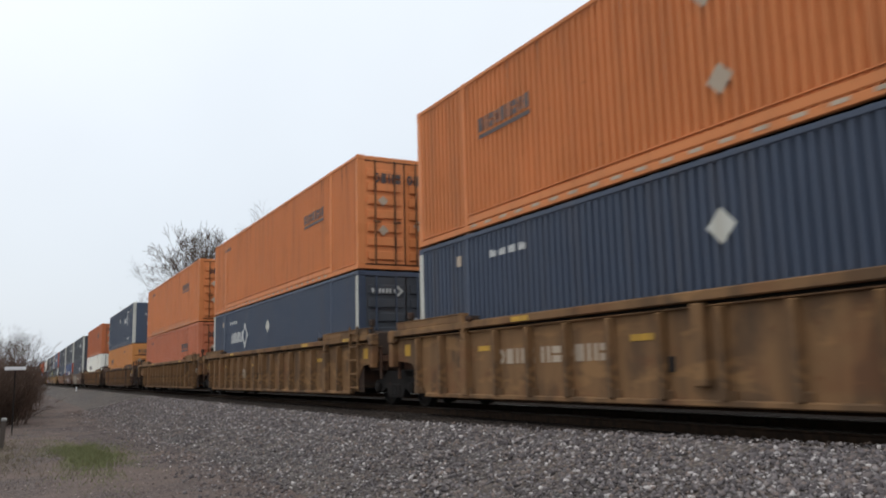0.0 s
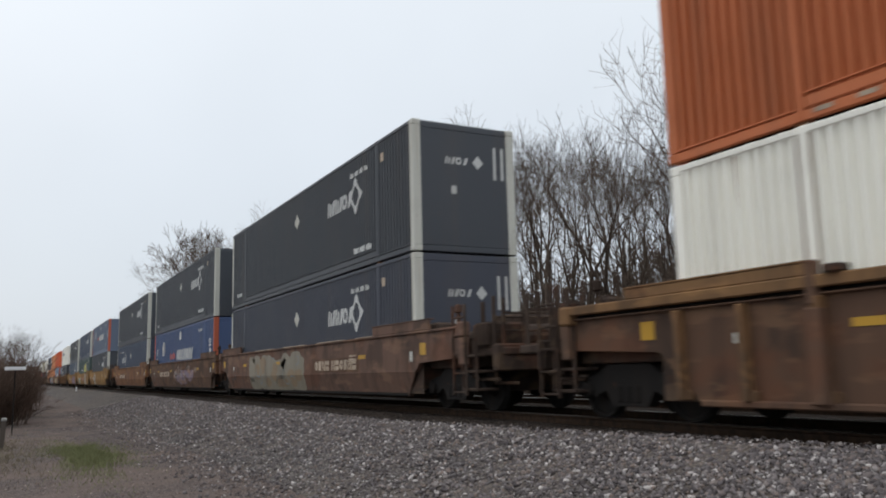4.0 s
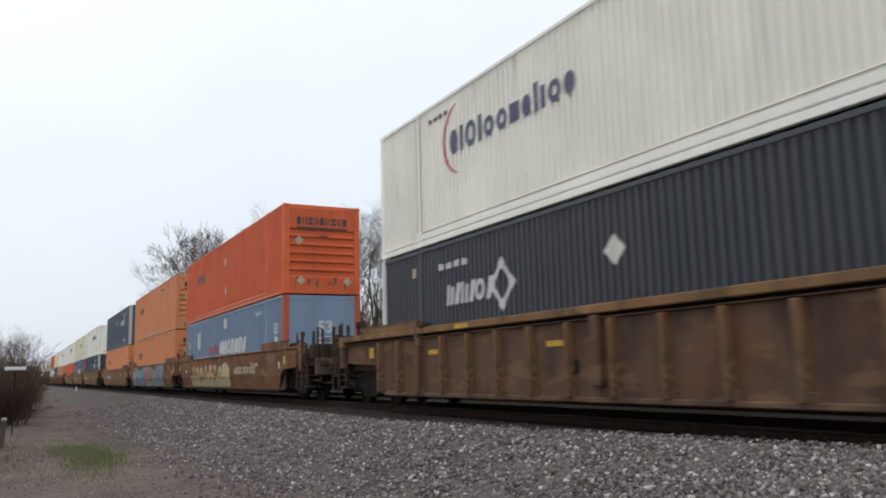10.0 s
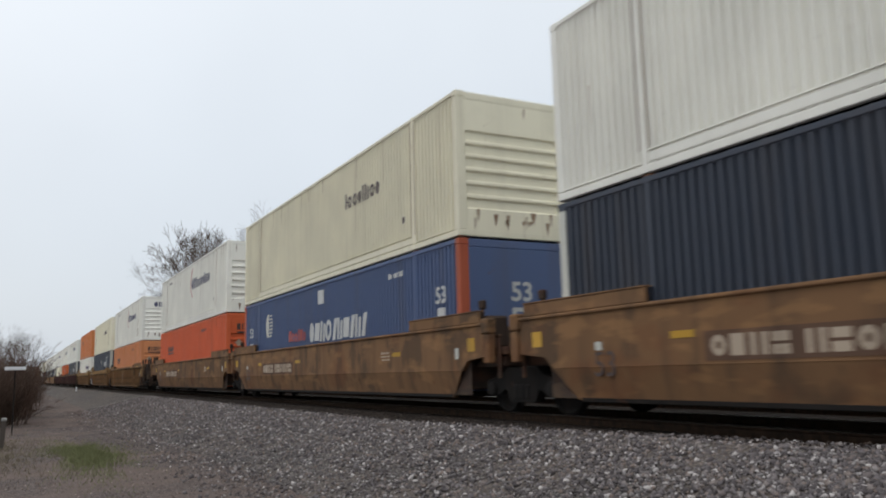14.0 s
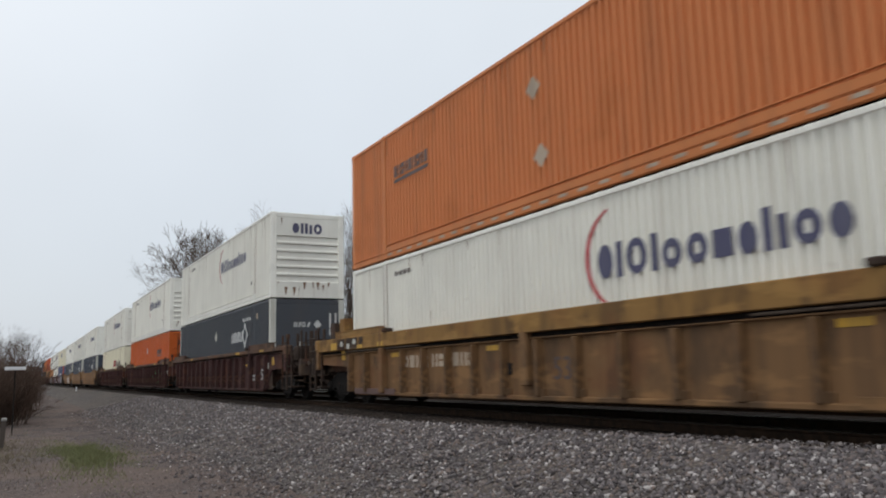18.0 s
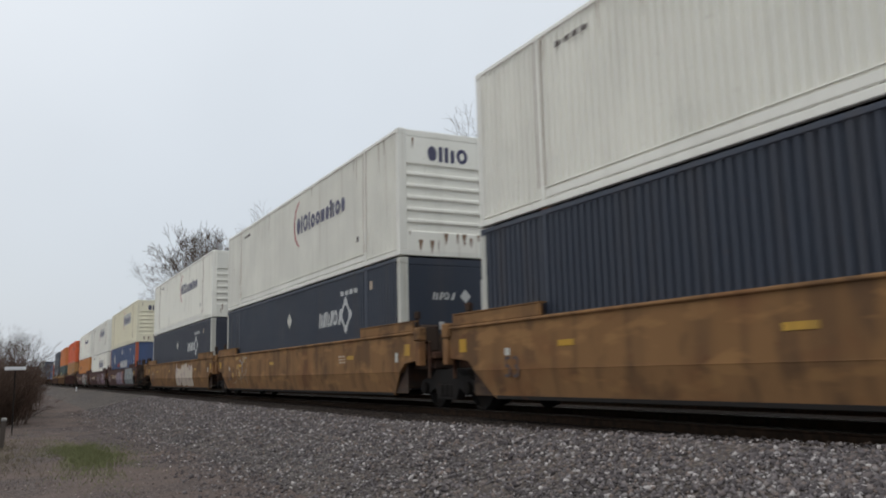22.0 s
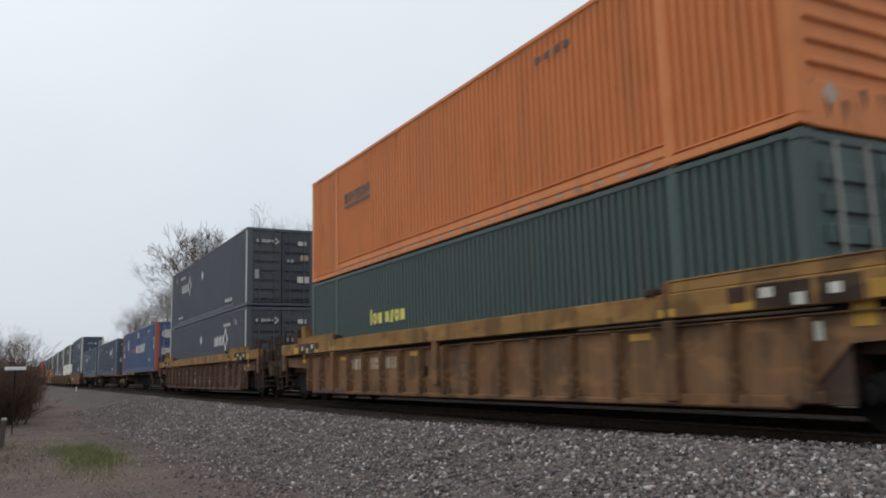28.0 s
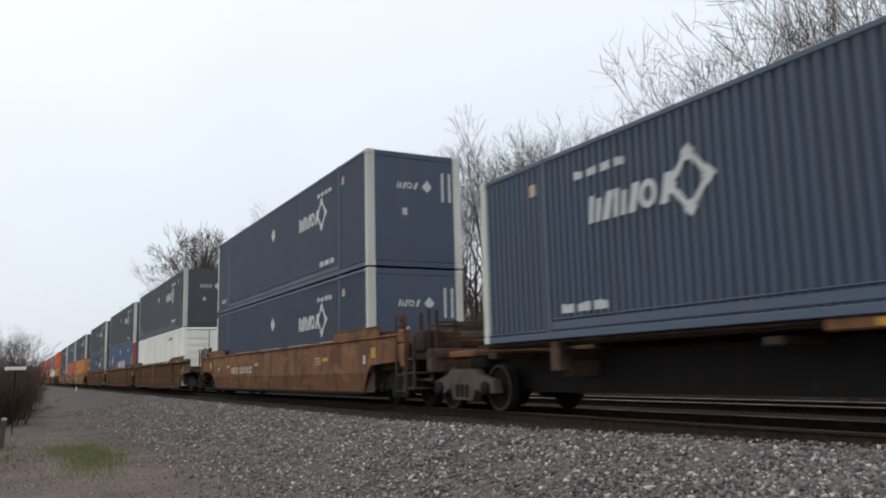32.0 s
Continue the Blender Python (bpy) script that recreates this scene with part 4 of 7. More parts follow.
        coats = [("g_straw", fill(rng, y0, y1, z0, z0 + 0.55, 0.55, 0.26) + [blob(rng, y0 + 0.75, z0 + 0.52, 0.72, 0.42, y0, y1, z0, z1 + 0.1, 0.05)]),
                 ("g_ochre", [blob(rng, y0 + 1.7 + i * 0.85, z0 + 0.62 + rng.uniform(-0.08, 0.12), 0.34, 0.24, y0, y1, z0, z1, 0.15) for i in range(7)]),
                 ("g_pale", [blob(rng, y0 + 1.6 + i * 0.9, z0 + 0.7 + rng.uniform(-0.05, 0.12), 0.24, 0.14, y0, y1, z0, z1, 0.2) for i in range(6)]),
                 ("g_dust", [blob(rng, rng.uniform(y0 + 1.0, y1 - 0.4), rng.uniform(z0 + 0.2, z0 + 0.5), rng.uniform(0.08, 0.25), rng.uniform(0.05, 0.1), y0, y1, z0, z1, 0.2) for _ in range(9)]),
                 ("g_brown", [blob(rng, rng.uniform(y0 + 1.2, y1 - 0.4), rng.uniform(z0 + 0.25, z0 + 0.6), 0.14, 0.09, y0, y1, z0, z1, 0.1) for _ in range(7)] + strokes(rng, 5, y0 + 1.3, y1 - 0.5, z0, z0 + 0.7, 0.4, 0.035))]
    elif kind == "grey_purple":
        coats = [("g_mist", fill(rng, y0, y1, z0, z1 + 0.16, 0.36, 0.26)), ("g_grey", [p for p in fill(rng, y0 + 0.2, y1 - 0.2, z0 + 0.1, z1 + 0.1, 0.17, 0.12, 0.9)][::2]), ("g_teal_grey", strokes(rng, 60, y0 + 0.2, y1 - 0.2, z0, z1, 0.26, 0.035)),
                 ("mark", strokes(rng, 12, y0 + 0.3, y1 - 0.3, z0 + 0.3, z1, 0.2, 0.03))]
    elif kind == "pink_white":
        coats = [("g_plum", fill(rng, y0, y1, z0, z1, 0.4, 0.2, 0.8)[::2]), ("g_pink", strokes(rng, 34, y0, y1, z0, z1, 0.34, 0.06)), ("g_grey", strokes(rng, 16, y0 + 0.6, y1 - 0.2, z0 + 0.3, z1, 0.3, 0.05)),
                 ("g_purple", [blob(rng, rng.uniform(y0, y0 + 2.4), rng.uniform(z0 + 0.2, z1), 0.3, 0.1, y0, y1, z0, z1, 0.5) for _ in range(7)])]
    elif kind == "teal_pink":
        rows = [letter_quads(c, -0.72 - i * 0.93, z0 + 0.16 + 0.03 * i, 0.7, 0.88, -0.2) for i, c in enumerate("geep")]
        rim = [letter_quads(c, -0.72 - i * 0.93, z0 + 0.16 + 0.03 * i, 0.7, 0.88, -0.2, 0.17) for i, c in enumerate("geep")]
        hold = lambda q: [(min(max(u, y0), y1), min(max(v, z0), z1 + 0.02)) for u, v in q]
        coats = [("g_mist", fill(rng, -1.2, y1, z0, z1 - 0.1, 0.3, 0.24)), ("g_dark", fill(rng, -4.6, -0.5, z0 + 0.25, z1, 0.4, 0.26)), ("g_rose", fill(rng, -4.2, -0.5, z0, z0 + 0.3, 0.4, 0.15)),
                 ("g_teal", fill(rng, -5.2, -4.45, z0, z0 + 0.62, 0.3, 0.2) + [blob(rng, rng.uniform(-4.3, -0.4), rng.uniform(z0 + 0.15, z0 + 0.6), rng.uniform(0.12, 0.3), rng.uniform(0.08, 0.2), y0, y1, z0, z1, 0.35) for _ in range(20)]),
                 ("g_black", [hold(q) for r in rim for q in r] + strokes(rng, 8, -5.2, -4.4, z0, z0 + 0.6, 0.3, 0.04)),
                 ("g_blush", [hold(q) for r in rows for q in r]),
                 ("g_grey", strokes(rng, 14, -5.9, -4.65, z0 + 0.6, z1, 0.26, 0.04) + strokes(rng, 8, -0.7, y1, z0 + 0.5, z1, 0.25, 0.035))]
    elif kind == "violet_cloud":
        coats = [("g_violet", fill(rng, y0, y1, z0, z1, 0.45, 0.28)), ("g_lilac", [p for p in fill(rng, y0 + 0.3, y1 - 0.3, z0 + 0.1, z1 - 0.05, 0.4, 0.2, 0.7)][::2]), ("g_black", strokes(rng, 7, y0 + 0.5, y1 - 0.3, z0 + 0.2, z1 - 0.1, 0.4, 0.03)),
                 ("g_brick", [blob(rng, y0 + rng.uniform(-0.2, 0.5), rng.uniform(z0 + 0.1, z1), 0.3, 0.12, y0 - 0.9, y1, z0, z1, 0.4) for _ in range(6)])]
    else:
        c = (y0 + y1) / 2
        w = (y1 - y0) / 2
        coats = [("g_pale", fill(rng, y0, y1, z0, z1, w * 0.4, 0.24)), ("g_dark", [blob(rng, c - 0.1, (z0 + z1) / 2, w * 0.42, (z1 - z0) * 0.46, y0, y1, z0, z1, 0.2)] + [blob(rng, c + w * 0.55 * math.cos(a), (z0 + z1) / 2 + 0.3 * math.sin(a), w * 0.2, 0.07, y0, y1, z0, z1, 0.35) for a in (0.3, 1.2, 2.2, 3.4, 4.2, 5.4)]),
                 ("g_grey", [blob(rng, c + rng.uniform(-0.3, 0.3) * w, z0 + (z1 - z0) * v, w * 0.18, 0.07, y0, y1, z0, z1, 0.4) for v in (0.2, 0.32, 0.5, 0.62, 0.8)] + strokes(rng, 5, y0, y1, z0, z1, 0.25, 0.04))]
    for k, (colour, polys) in enumerate(coats):
        spray(car, f"mural_{kind}_{k}_{x:.3f}", polys, colour, x - 0.003 - 0.004 * k, name)


def graffiti(car, kind, x):
    """Spray paint on a car side: clouds of colour, then letters or smaller blobs."""
    rng = random.Random(kind)
    name, y0, y1, z0, z1, colours = GRAFFITI[kind]
    if kind in ("blue_straw", "straw", "olive_cloud", "red_tag", "grey_purple", "violet_cloud", "black_white", "bw_figure", "pink_white", "teal_pink", "scribble"):
        mural(car, kind, x)
        return
    if not colours:
        for k, letter in enumerate("ZUKA"):
            part("spray_letter", text_mesh("spray_" + letter, letter, 0.7, 0.03), C["worn"], car, name, Matrix.Translation((x - 0.002, (2.5, 0.73, -0.5, -2.5)[k], 0.5)) @ FACING)
        return
    n = max(3, round((y1 - y0) / (0.36 if kind == "purple" else 0.7)))
    step = (y1 - y0) / n
    letters = kind in ("green", "red_text")
    for k, colour in enumerate(colours):
        polys = []
        for i in range(n):
            cy = y0 + (i + 0.5) * step + rng.uniform(-0.1, 0.1)
            if k == 0:
                if letters:
                    continue
                polys.append(blob(rng, cy, z0 + (z1 - z0) * rng.uniform(0.36, 0.5), step * rng.uniform(0.6, 0.95), (z1 - z0) * rng.uniform(*((0.2, 0.36) if kind == "pale_blots" else (0.38, 0.6))), y0, y1, z0, z1))
            elif not letters:
                for _ in range(3):
                    if rng.random() < 0.6:
                        polys.append(blob(rng, cy + rng.uniform(-0.4, 0.4) * step, z0 + (z1 - z0) * rng.uniform(0.15, 0.9), step * rng.uniform(0.08, 0.36), (z1 - z0) * rng.uniform(0.05, 0.2), y0, y1, z0, z1, 0.5))
        if letters:
            m = {"green": 5, "red_text": 4}[kind]
            lr = random.Random(kind + "x")
            for i in range(m):
                w = (y1 - y0) / m
                shape = lr.choice("eeost")
                lean = lr.uniform(-0.12, 0.12)
                h = (z1 - z0) * lr.uniform(0.72, 0.86)
                yy, zz = y1 - i * w - 0.06 * w, z0 + (z1 - z0) * 0.09
                polys += letter_quads(shape, yy, zz, w * 0.82, h, lean)
        if polys:
            spray(car, f"g_{kind}_{k}_{x:.3f}", polys, colour, x - 0.003 - 0.004 * (k + 1), name)


GRAFFITI = {
    "white_tag": ("worn white spray-painted blots", -5.5, -3.6, 0.55, 1.0, ("g_grey", "mark")),
    "pale_blots": ("faint pale paint blots", 2.2, 3.2, 0.66, 1.1, ("g_dust", "worn")),
    "red_tag": ("smeared pink, violet and white spray paint", -4.5, 1.0, 0.42, 1.3, ("g_red", "g_pink", "g_grey")),
    "black_white": ("black and white spray-painted figure", 1.8, 3.45, 0.32, 1.4, ("g_grey", "g_black", "mark")),
    "teal_small": ("teal spray-painted scrawl", 3.9, 5.8, 0.4, 1.05, ("g_teal", "g_grey")),
    "red_text": ("red and white spray-painted scrawl", -2.2, 0.3, 0.66, 1.15, ("g_brick",)),
    "bw_figure": ("black and white spray-painted figure", -5.2, -3.1, 0.3, 1.5, ("g_grey", "g_black", "mark")),
    "purple": ("purple spray-painted lettering", -6.3, -0.9, 0.34, 1.42, ("g_purple", "g_faded", "g_violet", "g_plum")),
    "straw": ("straw-coloured spray-painted bubble letters", -1.6, 5.9, 0.36, 1.25, ("g_straw", "g_faded", "g_ochre", "g_straw", "g_grey")),
    "olive_cloud": ("pale olive-grey spray-painted cloud", -1.1, 4.9, 0.3, 1.4, ()),
    "blue_straw": ("blue and straw spray-painted mural", -5.5, 7.1, 0.32, 1.5, ("g_blue", "g_teal", "g_straw", "g_red", "g_navy")),
    "green": ("green spray-painted block letters", -6.5, -1.0, 0.4, 1.25, ("g_green",)),
    "white_patch": ("cream-white spray-painted patch", -4.8, -0.5, 0.36, 1.45, ("g_cream", "g_blush")),
    "grey_purple": ("pale grey spray-painted bubbles", -8.0, -3.4, 0.42, 1.4, ("g_lilac", "g_grey", "mark", "g_lilac")),
    "violet_cloud": ("violet and lilac spray-painted cloud", -2.2, 2.2, 0.4, 1.35, ("g_violet", "g_lilac", "g_grey")),
    "pink_white": ("pink and white spray-painted scrawl", -7.6, -0.5, 0.38, 1.3, ("g_purple", "g_grey", "g_pink")),
    "teal_pink": ("pale pink letters over teal spray paint", -6.0, -0.1, 0.32, 1.44, ()),
    "scribble": ("thin pale spray-painted scribble", 4.5, 6.7, 0.5, 1.45, ()),
    "white_word": ("white spray-painted letters", -2.7, 2.85, 0.4, 0.9, ()),
}
CARS = []


def text_mesh(key, body, size, bold=0.0):
    if key not in MESHES:
        cu = bpy.data.curves.new(key, 'FONT')
        cu.body, cu.size, cu.align_x, cu.extrude = body, size, 'CENTER', 0.002
        cu.offset = bold
        ob = bpy.data.objects.new(key, cu)
        scene.collection.objects.link(ob)
        dg = bpy.context.evaluated_depsgraph_get()
        me = bpy.data.meshes.new_from_object(ob.evaluated_get(dg))
        bpy.data.objects.remove(ob)
        MESHES[key] = me
    return MESHES[key]


FACING = Matrix(((0, 0, -1, 0), (-1, 0, 0, 0), (0, 1, 0, 0), (0, 0, 0, 1)))   # lays writing on the side that faces -x


def car_ends(thing, key, e0, e1, mat, coupled):
    """End platforms, trucks, couplers, ladders and hoses; e0 and e1 are the body's ends."""
    for s, e, last in ((-1, e0, coupled[0]), (1, e1, coupled[1])):
        a, b = sorted((s * 8.25, e))
        part("end_platform", boxes(f"plat_{s}_{e:.2f}", [(-1.2, 1.2, a, b, 1.0, 1.14), (-0.45, 0.45, a, b, 0.72, 1.0)], 0.02), C["gear"], thing)
        part("bulkhead", boxes(f"bulk_{s}", [(-1.25, 1.25, min(s * 8.2, s * 8.3), max(s * 8.2, s * 8.3), 0.4, 1.3)], 0.02), C["gear"], thing)
        if last and not FAR[0]:
            part("draft_gear", boxes(f"draft_{s}", [(-0.3, 0.3, min(e, e + s * 0.35), max(e, e + s * 0.35), 0.62, 0.98)], 0.03), C["gear"], thing)
            knuckle = part("coupler", boxes(f"coupler_{s}", [(-0.12, 0.12, min(e + s * 0.3, e + s * 0.52), max(e + s * 0.3, e + s * 0.52), 0.68, 0.92), (-0.2, 0.2, min(e + s * 0.25, e + s * 0.52), max(e + s * 0.25, e + s * 0.52), 0.63, 0.97)], 0.05), C["gear"], thing)
            part("brake_hose", boxes(f"hose_{s}", [(0.35, 0.4, min(e, e + s * 0.7), max(e, e + s * 0.7), 0.40, 0.45), (0.35, 0.4, min(e, e + s * 0.05), max(e, e + s * 0.05), 0.4, 0.8)], 0.015), C["gear"], thing)
            rungs = [(-1.45, -1.40, e - s * 0.93 - 0.02, e - s * 0.93 + 0.02, 0.3, 1.95), (-1.45, -1.40, e - s * 1.38 - 0.02, e - s * 1.38 + 0.02, 0.3, 1.95)]
            part("ladder", boxes(f"ladder_{s}_{e:.2f}", rungs + [(-1.445, -1.405, min(e - s * 0.93, e - s * 1.38), max(e - s * 0.93, e - s * 1.38), z, z + 0.035) for z in (0.34, 0.68, 1.02, 1.36, 1.7)], 0.006), C["gear"], thing)
            for k, x in enumerate((-1.1, 0.1, 1.1)):
                part("stanchion", boxes(f"stan_{s}_{k}_{e:.2f}", [(x - 0.03, x + 0.03, e - s * 0.12 - 0.03, e - s * 0.12 + 0.03, 1.14, 2.0 + 0.25 * (k == 1))], 0.008), C["gear"], thing)
            part("handrail", boxes(f"rail_{s}_{e:.2f}", [(-1.1, 1.1, e - s * 0.12 - 0.02, e - s * 0.12 + 0.02, 1.72, 1.76)], 0.008), C["gear"], thing)
            part("brake_wheel", lathe("bwheel", [(-0.02, 0.2), (0.02, 0.2), (0.02, 0.26), (-0.02, 0.26), (-0.02, 0.2)], 18), C["gear"], thing, "", pose(0.55, e - s * 0.25, 1.75, 0, 0, 90))
            part("valve_box", boxes(f"valve_{s}_{e:.2f}", [(-0.95, -0.25, min(e - s * 1.5, e - s * 0.6), max(e - s * 1.5, e - s * 0.6), 1.14, 1.62)], 0.05), C["gear"], thing)
            part("air_tank", lathe("atank", [(-0.45, 0.001), (-0.45, 0.2), (-0.38, 0.25), (0.38, 0.25), (0.45, 0.2), (0.45, 0.001)], 14), C["gear"], thing, "", pose(0.55, e - s * 1.6, 1.40))
            part("brake_stand", boxes(f"bstand_{s}_{e:.2f}", [(0.35, 0.7, min(e - s * 0.5, e - s * 0.28), max(e - s * 0.5, e - s * 0.28), 1.14, 1.95)], 0.04), C["gear"], thing)


SLANT = 0.112 / 0.46      # the lower half of a smooth side leans inwards


def lower_side(sign, zb, zm):
    key = f"wlower_{sign}"
    if key not in MESHES:
        verts = []
        for inner in (0, 0.014):
            for yy, z, x in ((-7.75, zb, 1.308), (7.75, zb, 1.308), (8.25, zm, 1.42), (-8.25, zm, 1.42)):
                verts.append((sign * (x - inner), yy, z))
        faces = [[0, 1, 2, 3], [7, 6, 5, 4], [0, 4, 5, 1], [1, 5, 6, 2], [2, 6, 7, 3], [3, 7, 4, 0]]
        me = mesh_of(key, verts, faces if sign > 0 else [f[::-1] for f in faces])
        MESHES[key] = me
    return MESHES[key]


def zl_top(deep):
    return 1.3 if deep else 1.48


def end_clutter(thing, s, e, last, mat, cmat, body_end, ladder):
    """Posts, boxes, pipes and plates that crowd a car's end."""
    def span(a, b):
        return tuple(sorted((s * a, s * b)))
    g = C["gear"]
    b = abs(body_end)
    for sign in (-1, 1):
        x0, x1 = sorted((sign * 1.29, sign * 1.315))
        if sign < 0:
            part("end_skirt", boxes(f"skirt_{sign}_{s}", [(x0, x1, *span(7.6, 8.42), 0.3, 1.0)], 0.006), g, thing)
        if sign > 0:
            continue
        x0, x1 = sorted((sign * 1.31, sign * 1.50))
        part("corner_bracket", boxes(f"brk_{sign}_{s}_{b}", [(x0, x1, *span(b - 0.22, b + 0.03), 1.36, 1.64)], 0.03), cmat, thing)
        part("end_post", boxes(f"epost_{sign}_{s}_{b}", [(x0 + 0.02, x1 - 0.02, *span(b - 0.17, b + 0.02), 0.86, 1.355)], 0.02), mat, thing)
    part("underframe", boxes(f"under_{s}_{b}", [(-1.12, 1.12, *span(8.3, b), 0.8, 0.99), (-0.5, 0.5, *span(8.3, b), 0.35, 0.8)], 0.02), g, thing)
    part("end_wall", boxes(f"endw_{s}", [(-1.24, 1.24, *span(8.31, 8.36), 1.14, 1.55)], 0.01), g, thing)
    part("junction_box", boxes(f"junc_{s}", [(-1.2, -0.75, *span(8.42, 8.85), 1.145, 1.72)], 0.04), g, thing)
    part("air_pipe", boxes(f"pipe_{s}_{b}", [(-1.27, -1.21, *span(8.4, b + 0.05), 1.30, 1.36), (-1.27, -1.21, *span(b - 0.05, b + 0.02), 0.6, 1.36)], 0.02), g, thing)
    part("hand_post", boxes(f"hpost_{s}_{b}", [(-1.25, -1.18, *span(b - 0.62, b - 0.54), 1.14, 1.84), (-1.27, -1.16, *span(b - 0.65, b - 0.51), 1.84, 2.0)], 0.02), C["gear"], thing)
    if not last and s < 0 and ladder:
        part("ladder", boxes("art_ladder", [(-1.53, -1.485, y - 0.02, y + 0.02, 0.36, 1.86) for y in (-8.02, -8.5)] + [(-1.525, -1.49, -8.5, -8.02, z, z + 0.035) for z in (0.4, 0.72, 1.04, 1.36, 1.68)] + [(-1.49, -1.33, y - 0.02, y + 0.02, 1.4, 1.44) for y in (-8.02, -8.5)], 0.006), mat, thing)
    if last:
        part("end_sill", boxes(f"esill_{s}_{b}", [(-1.3, 1.3, *span(b + 0.72, b + 0.92), 0.72, 1.2)], 0.03), g, thing)
        part("pipe_run", boxes(f"pipes_{s}_{b}", [(-1.15, -1.09, *span(b - 0.1, b + 0.7), 0.55, 0.61), (-0.9, -0.84, *span(b - 0.1, b + 0.9), 0.48, 0.54), (-1.0, -0.94, *span(b + 0.3, b + 0.36), 0.5, 1.0)], 0.015), g, thing)
        part("lever_box", boxes(f"lever_{s}_{b}", [(-1.25, -0.8, *span(b + 0.1, b + 0.5), 1.17, 1.6), (-1.2, -1.12, *span(b + 0.2, b + 0.28), 1.6, 1.98)], 0.03), g, thing)
        part("step_box", boxes(f"steps_{s}_{b}", [(-1.40, -0.95, *span(b - 0.2, b + 0.36), z, z + 0.05) for z in (0.38, 0.70, 0.98)] + [(-1.40, -1.36, *span(b + 0.3, b + 0.36), 0.38, 1.5), (-1.40, -1.36, *span(b - 0.2, b - 0.14), 0.38, 1.5)], 0.012), g, thing)
        part("crossover_grating", boxes(f"grate_{s}_{b}", [(-1.2, 1.2, *span(b + 0.06 + i * 0.1, b + 0.12 + i * 0.1), 1.143, 1.17) for i in range(8)], 0.006), g, thing)
        part("brake_cylinder", lathe("bcyl", [(-0.32, 0.001), (-0.32, 0.17), (0.32, 0.17), (0.36, 0.1), (0.36, 0.001)], 14), g, thing, "", pose(-0.72, s * (b - 0.9), 1.34, 0, 0, 90))
        part("tool_box", boxes(f"tool_{s}_{b}", [(0.1, 1.1, *span(b - 1.5, b - 0.7), 1.145, 1.85)], 0.05), g, thing)
        for k, (x, h) in enumerate(((-1.18, 2.05), (-0.55, 1.8), (0.2, 2.25), (0.8, 2.1))):
            part("grab_post", boxes(f"gpost_{s}_{b}_{k}", [(x - 0.028, x + 0.028, *span(b + 0.62, b + 0.676), 1.14, h)], 0.008), g, thing)
        part("grab_rail", boxes(f"grail_{s}_{b}", [(-1.18, 0.8, *span(b + 0.63, b + 0.665), z, z + 0.035) for z in (1.42, 1.66)], 0.008), g, thing)


def deep_ends(thing, mat):
    """What the ends of a car with a deep top chord carry: stained patches, labels, marker panels, a pipe and stop plates."""
    for s in (-1, 1):
        span = lambda a, b: quad(*sorted((s * a, s * b)), 0, 0)
        lay = lambda items: [[(y, za if k < 2 else zb) for k, (y, _) in enumerate(span(a, b))] for a, b, za, zb in items]
        part("stained_patch", flat(f"deep_patch_{s}", lay([(8.72, 8.22, 1.335, 1.6), (8.15, 7.42, 1.335, 1.6), (7.3, 7.05, 1.42, 1.6)]), -1.472), C["gear"], thing, "dark stained patch")
        part("marker_panel", flat(f"deep_mark_{s}", lay([(9.2, 8.8, 1.34, 1.52), (7.4, 7.1, 1.335, 1.42), (6.2, 5.9, 1.34, 1.44)]), -1.4735), C["yellow"], thing, "orange-yellow marker panel")
        part("data_label", flat(f"deep_label_{s}", lay([(8.07, 7.92, 1.34, 1.47), (8.5, 8.36, 1.42, 1.53), (7.68, 7.5, 1.45, 1.56)]), -1.475), C["post"], thing, "small worn white label")
        part("air_pipe", boxes(f"deep_pipe_{s}", [(-1.44, -1.405, *sorted((s * 4.2, s * 8.3)), 1.262, 1.297)], 0.012), C["cast"], thing, "thin grey pipe")
        part("toe_strip", boxes(f"deep_toe_{s}", [(-1.428, -1.4, *sorted((s * 5.4, s * 7.7)), 0.27, 0.4)], 0.006), C["g_brown"] if s > 0 else mat, thing, "dull red-brown strip" if s > 0 else "")
    for y0, y1, z1 in ((8.42, 8.76, 2.12), (9.12, 9.42, 2.05)):
        part("stop_plate", boxes(f"deep_stop_{y0}", [(-1.40, -1.02, y0, y0 + 0.05, 1.5, z1), (-1.40, -1.35, y0 + 0.05, y1, 1.5, z1)], 0.012), C["ochre"] if y0 < 9 else C["gear"], thing, "upright stop plate")


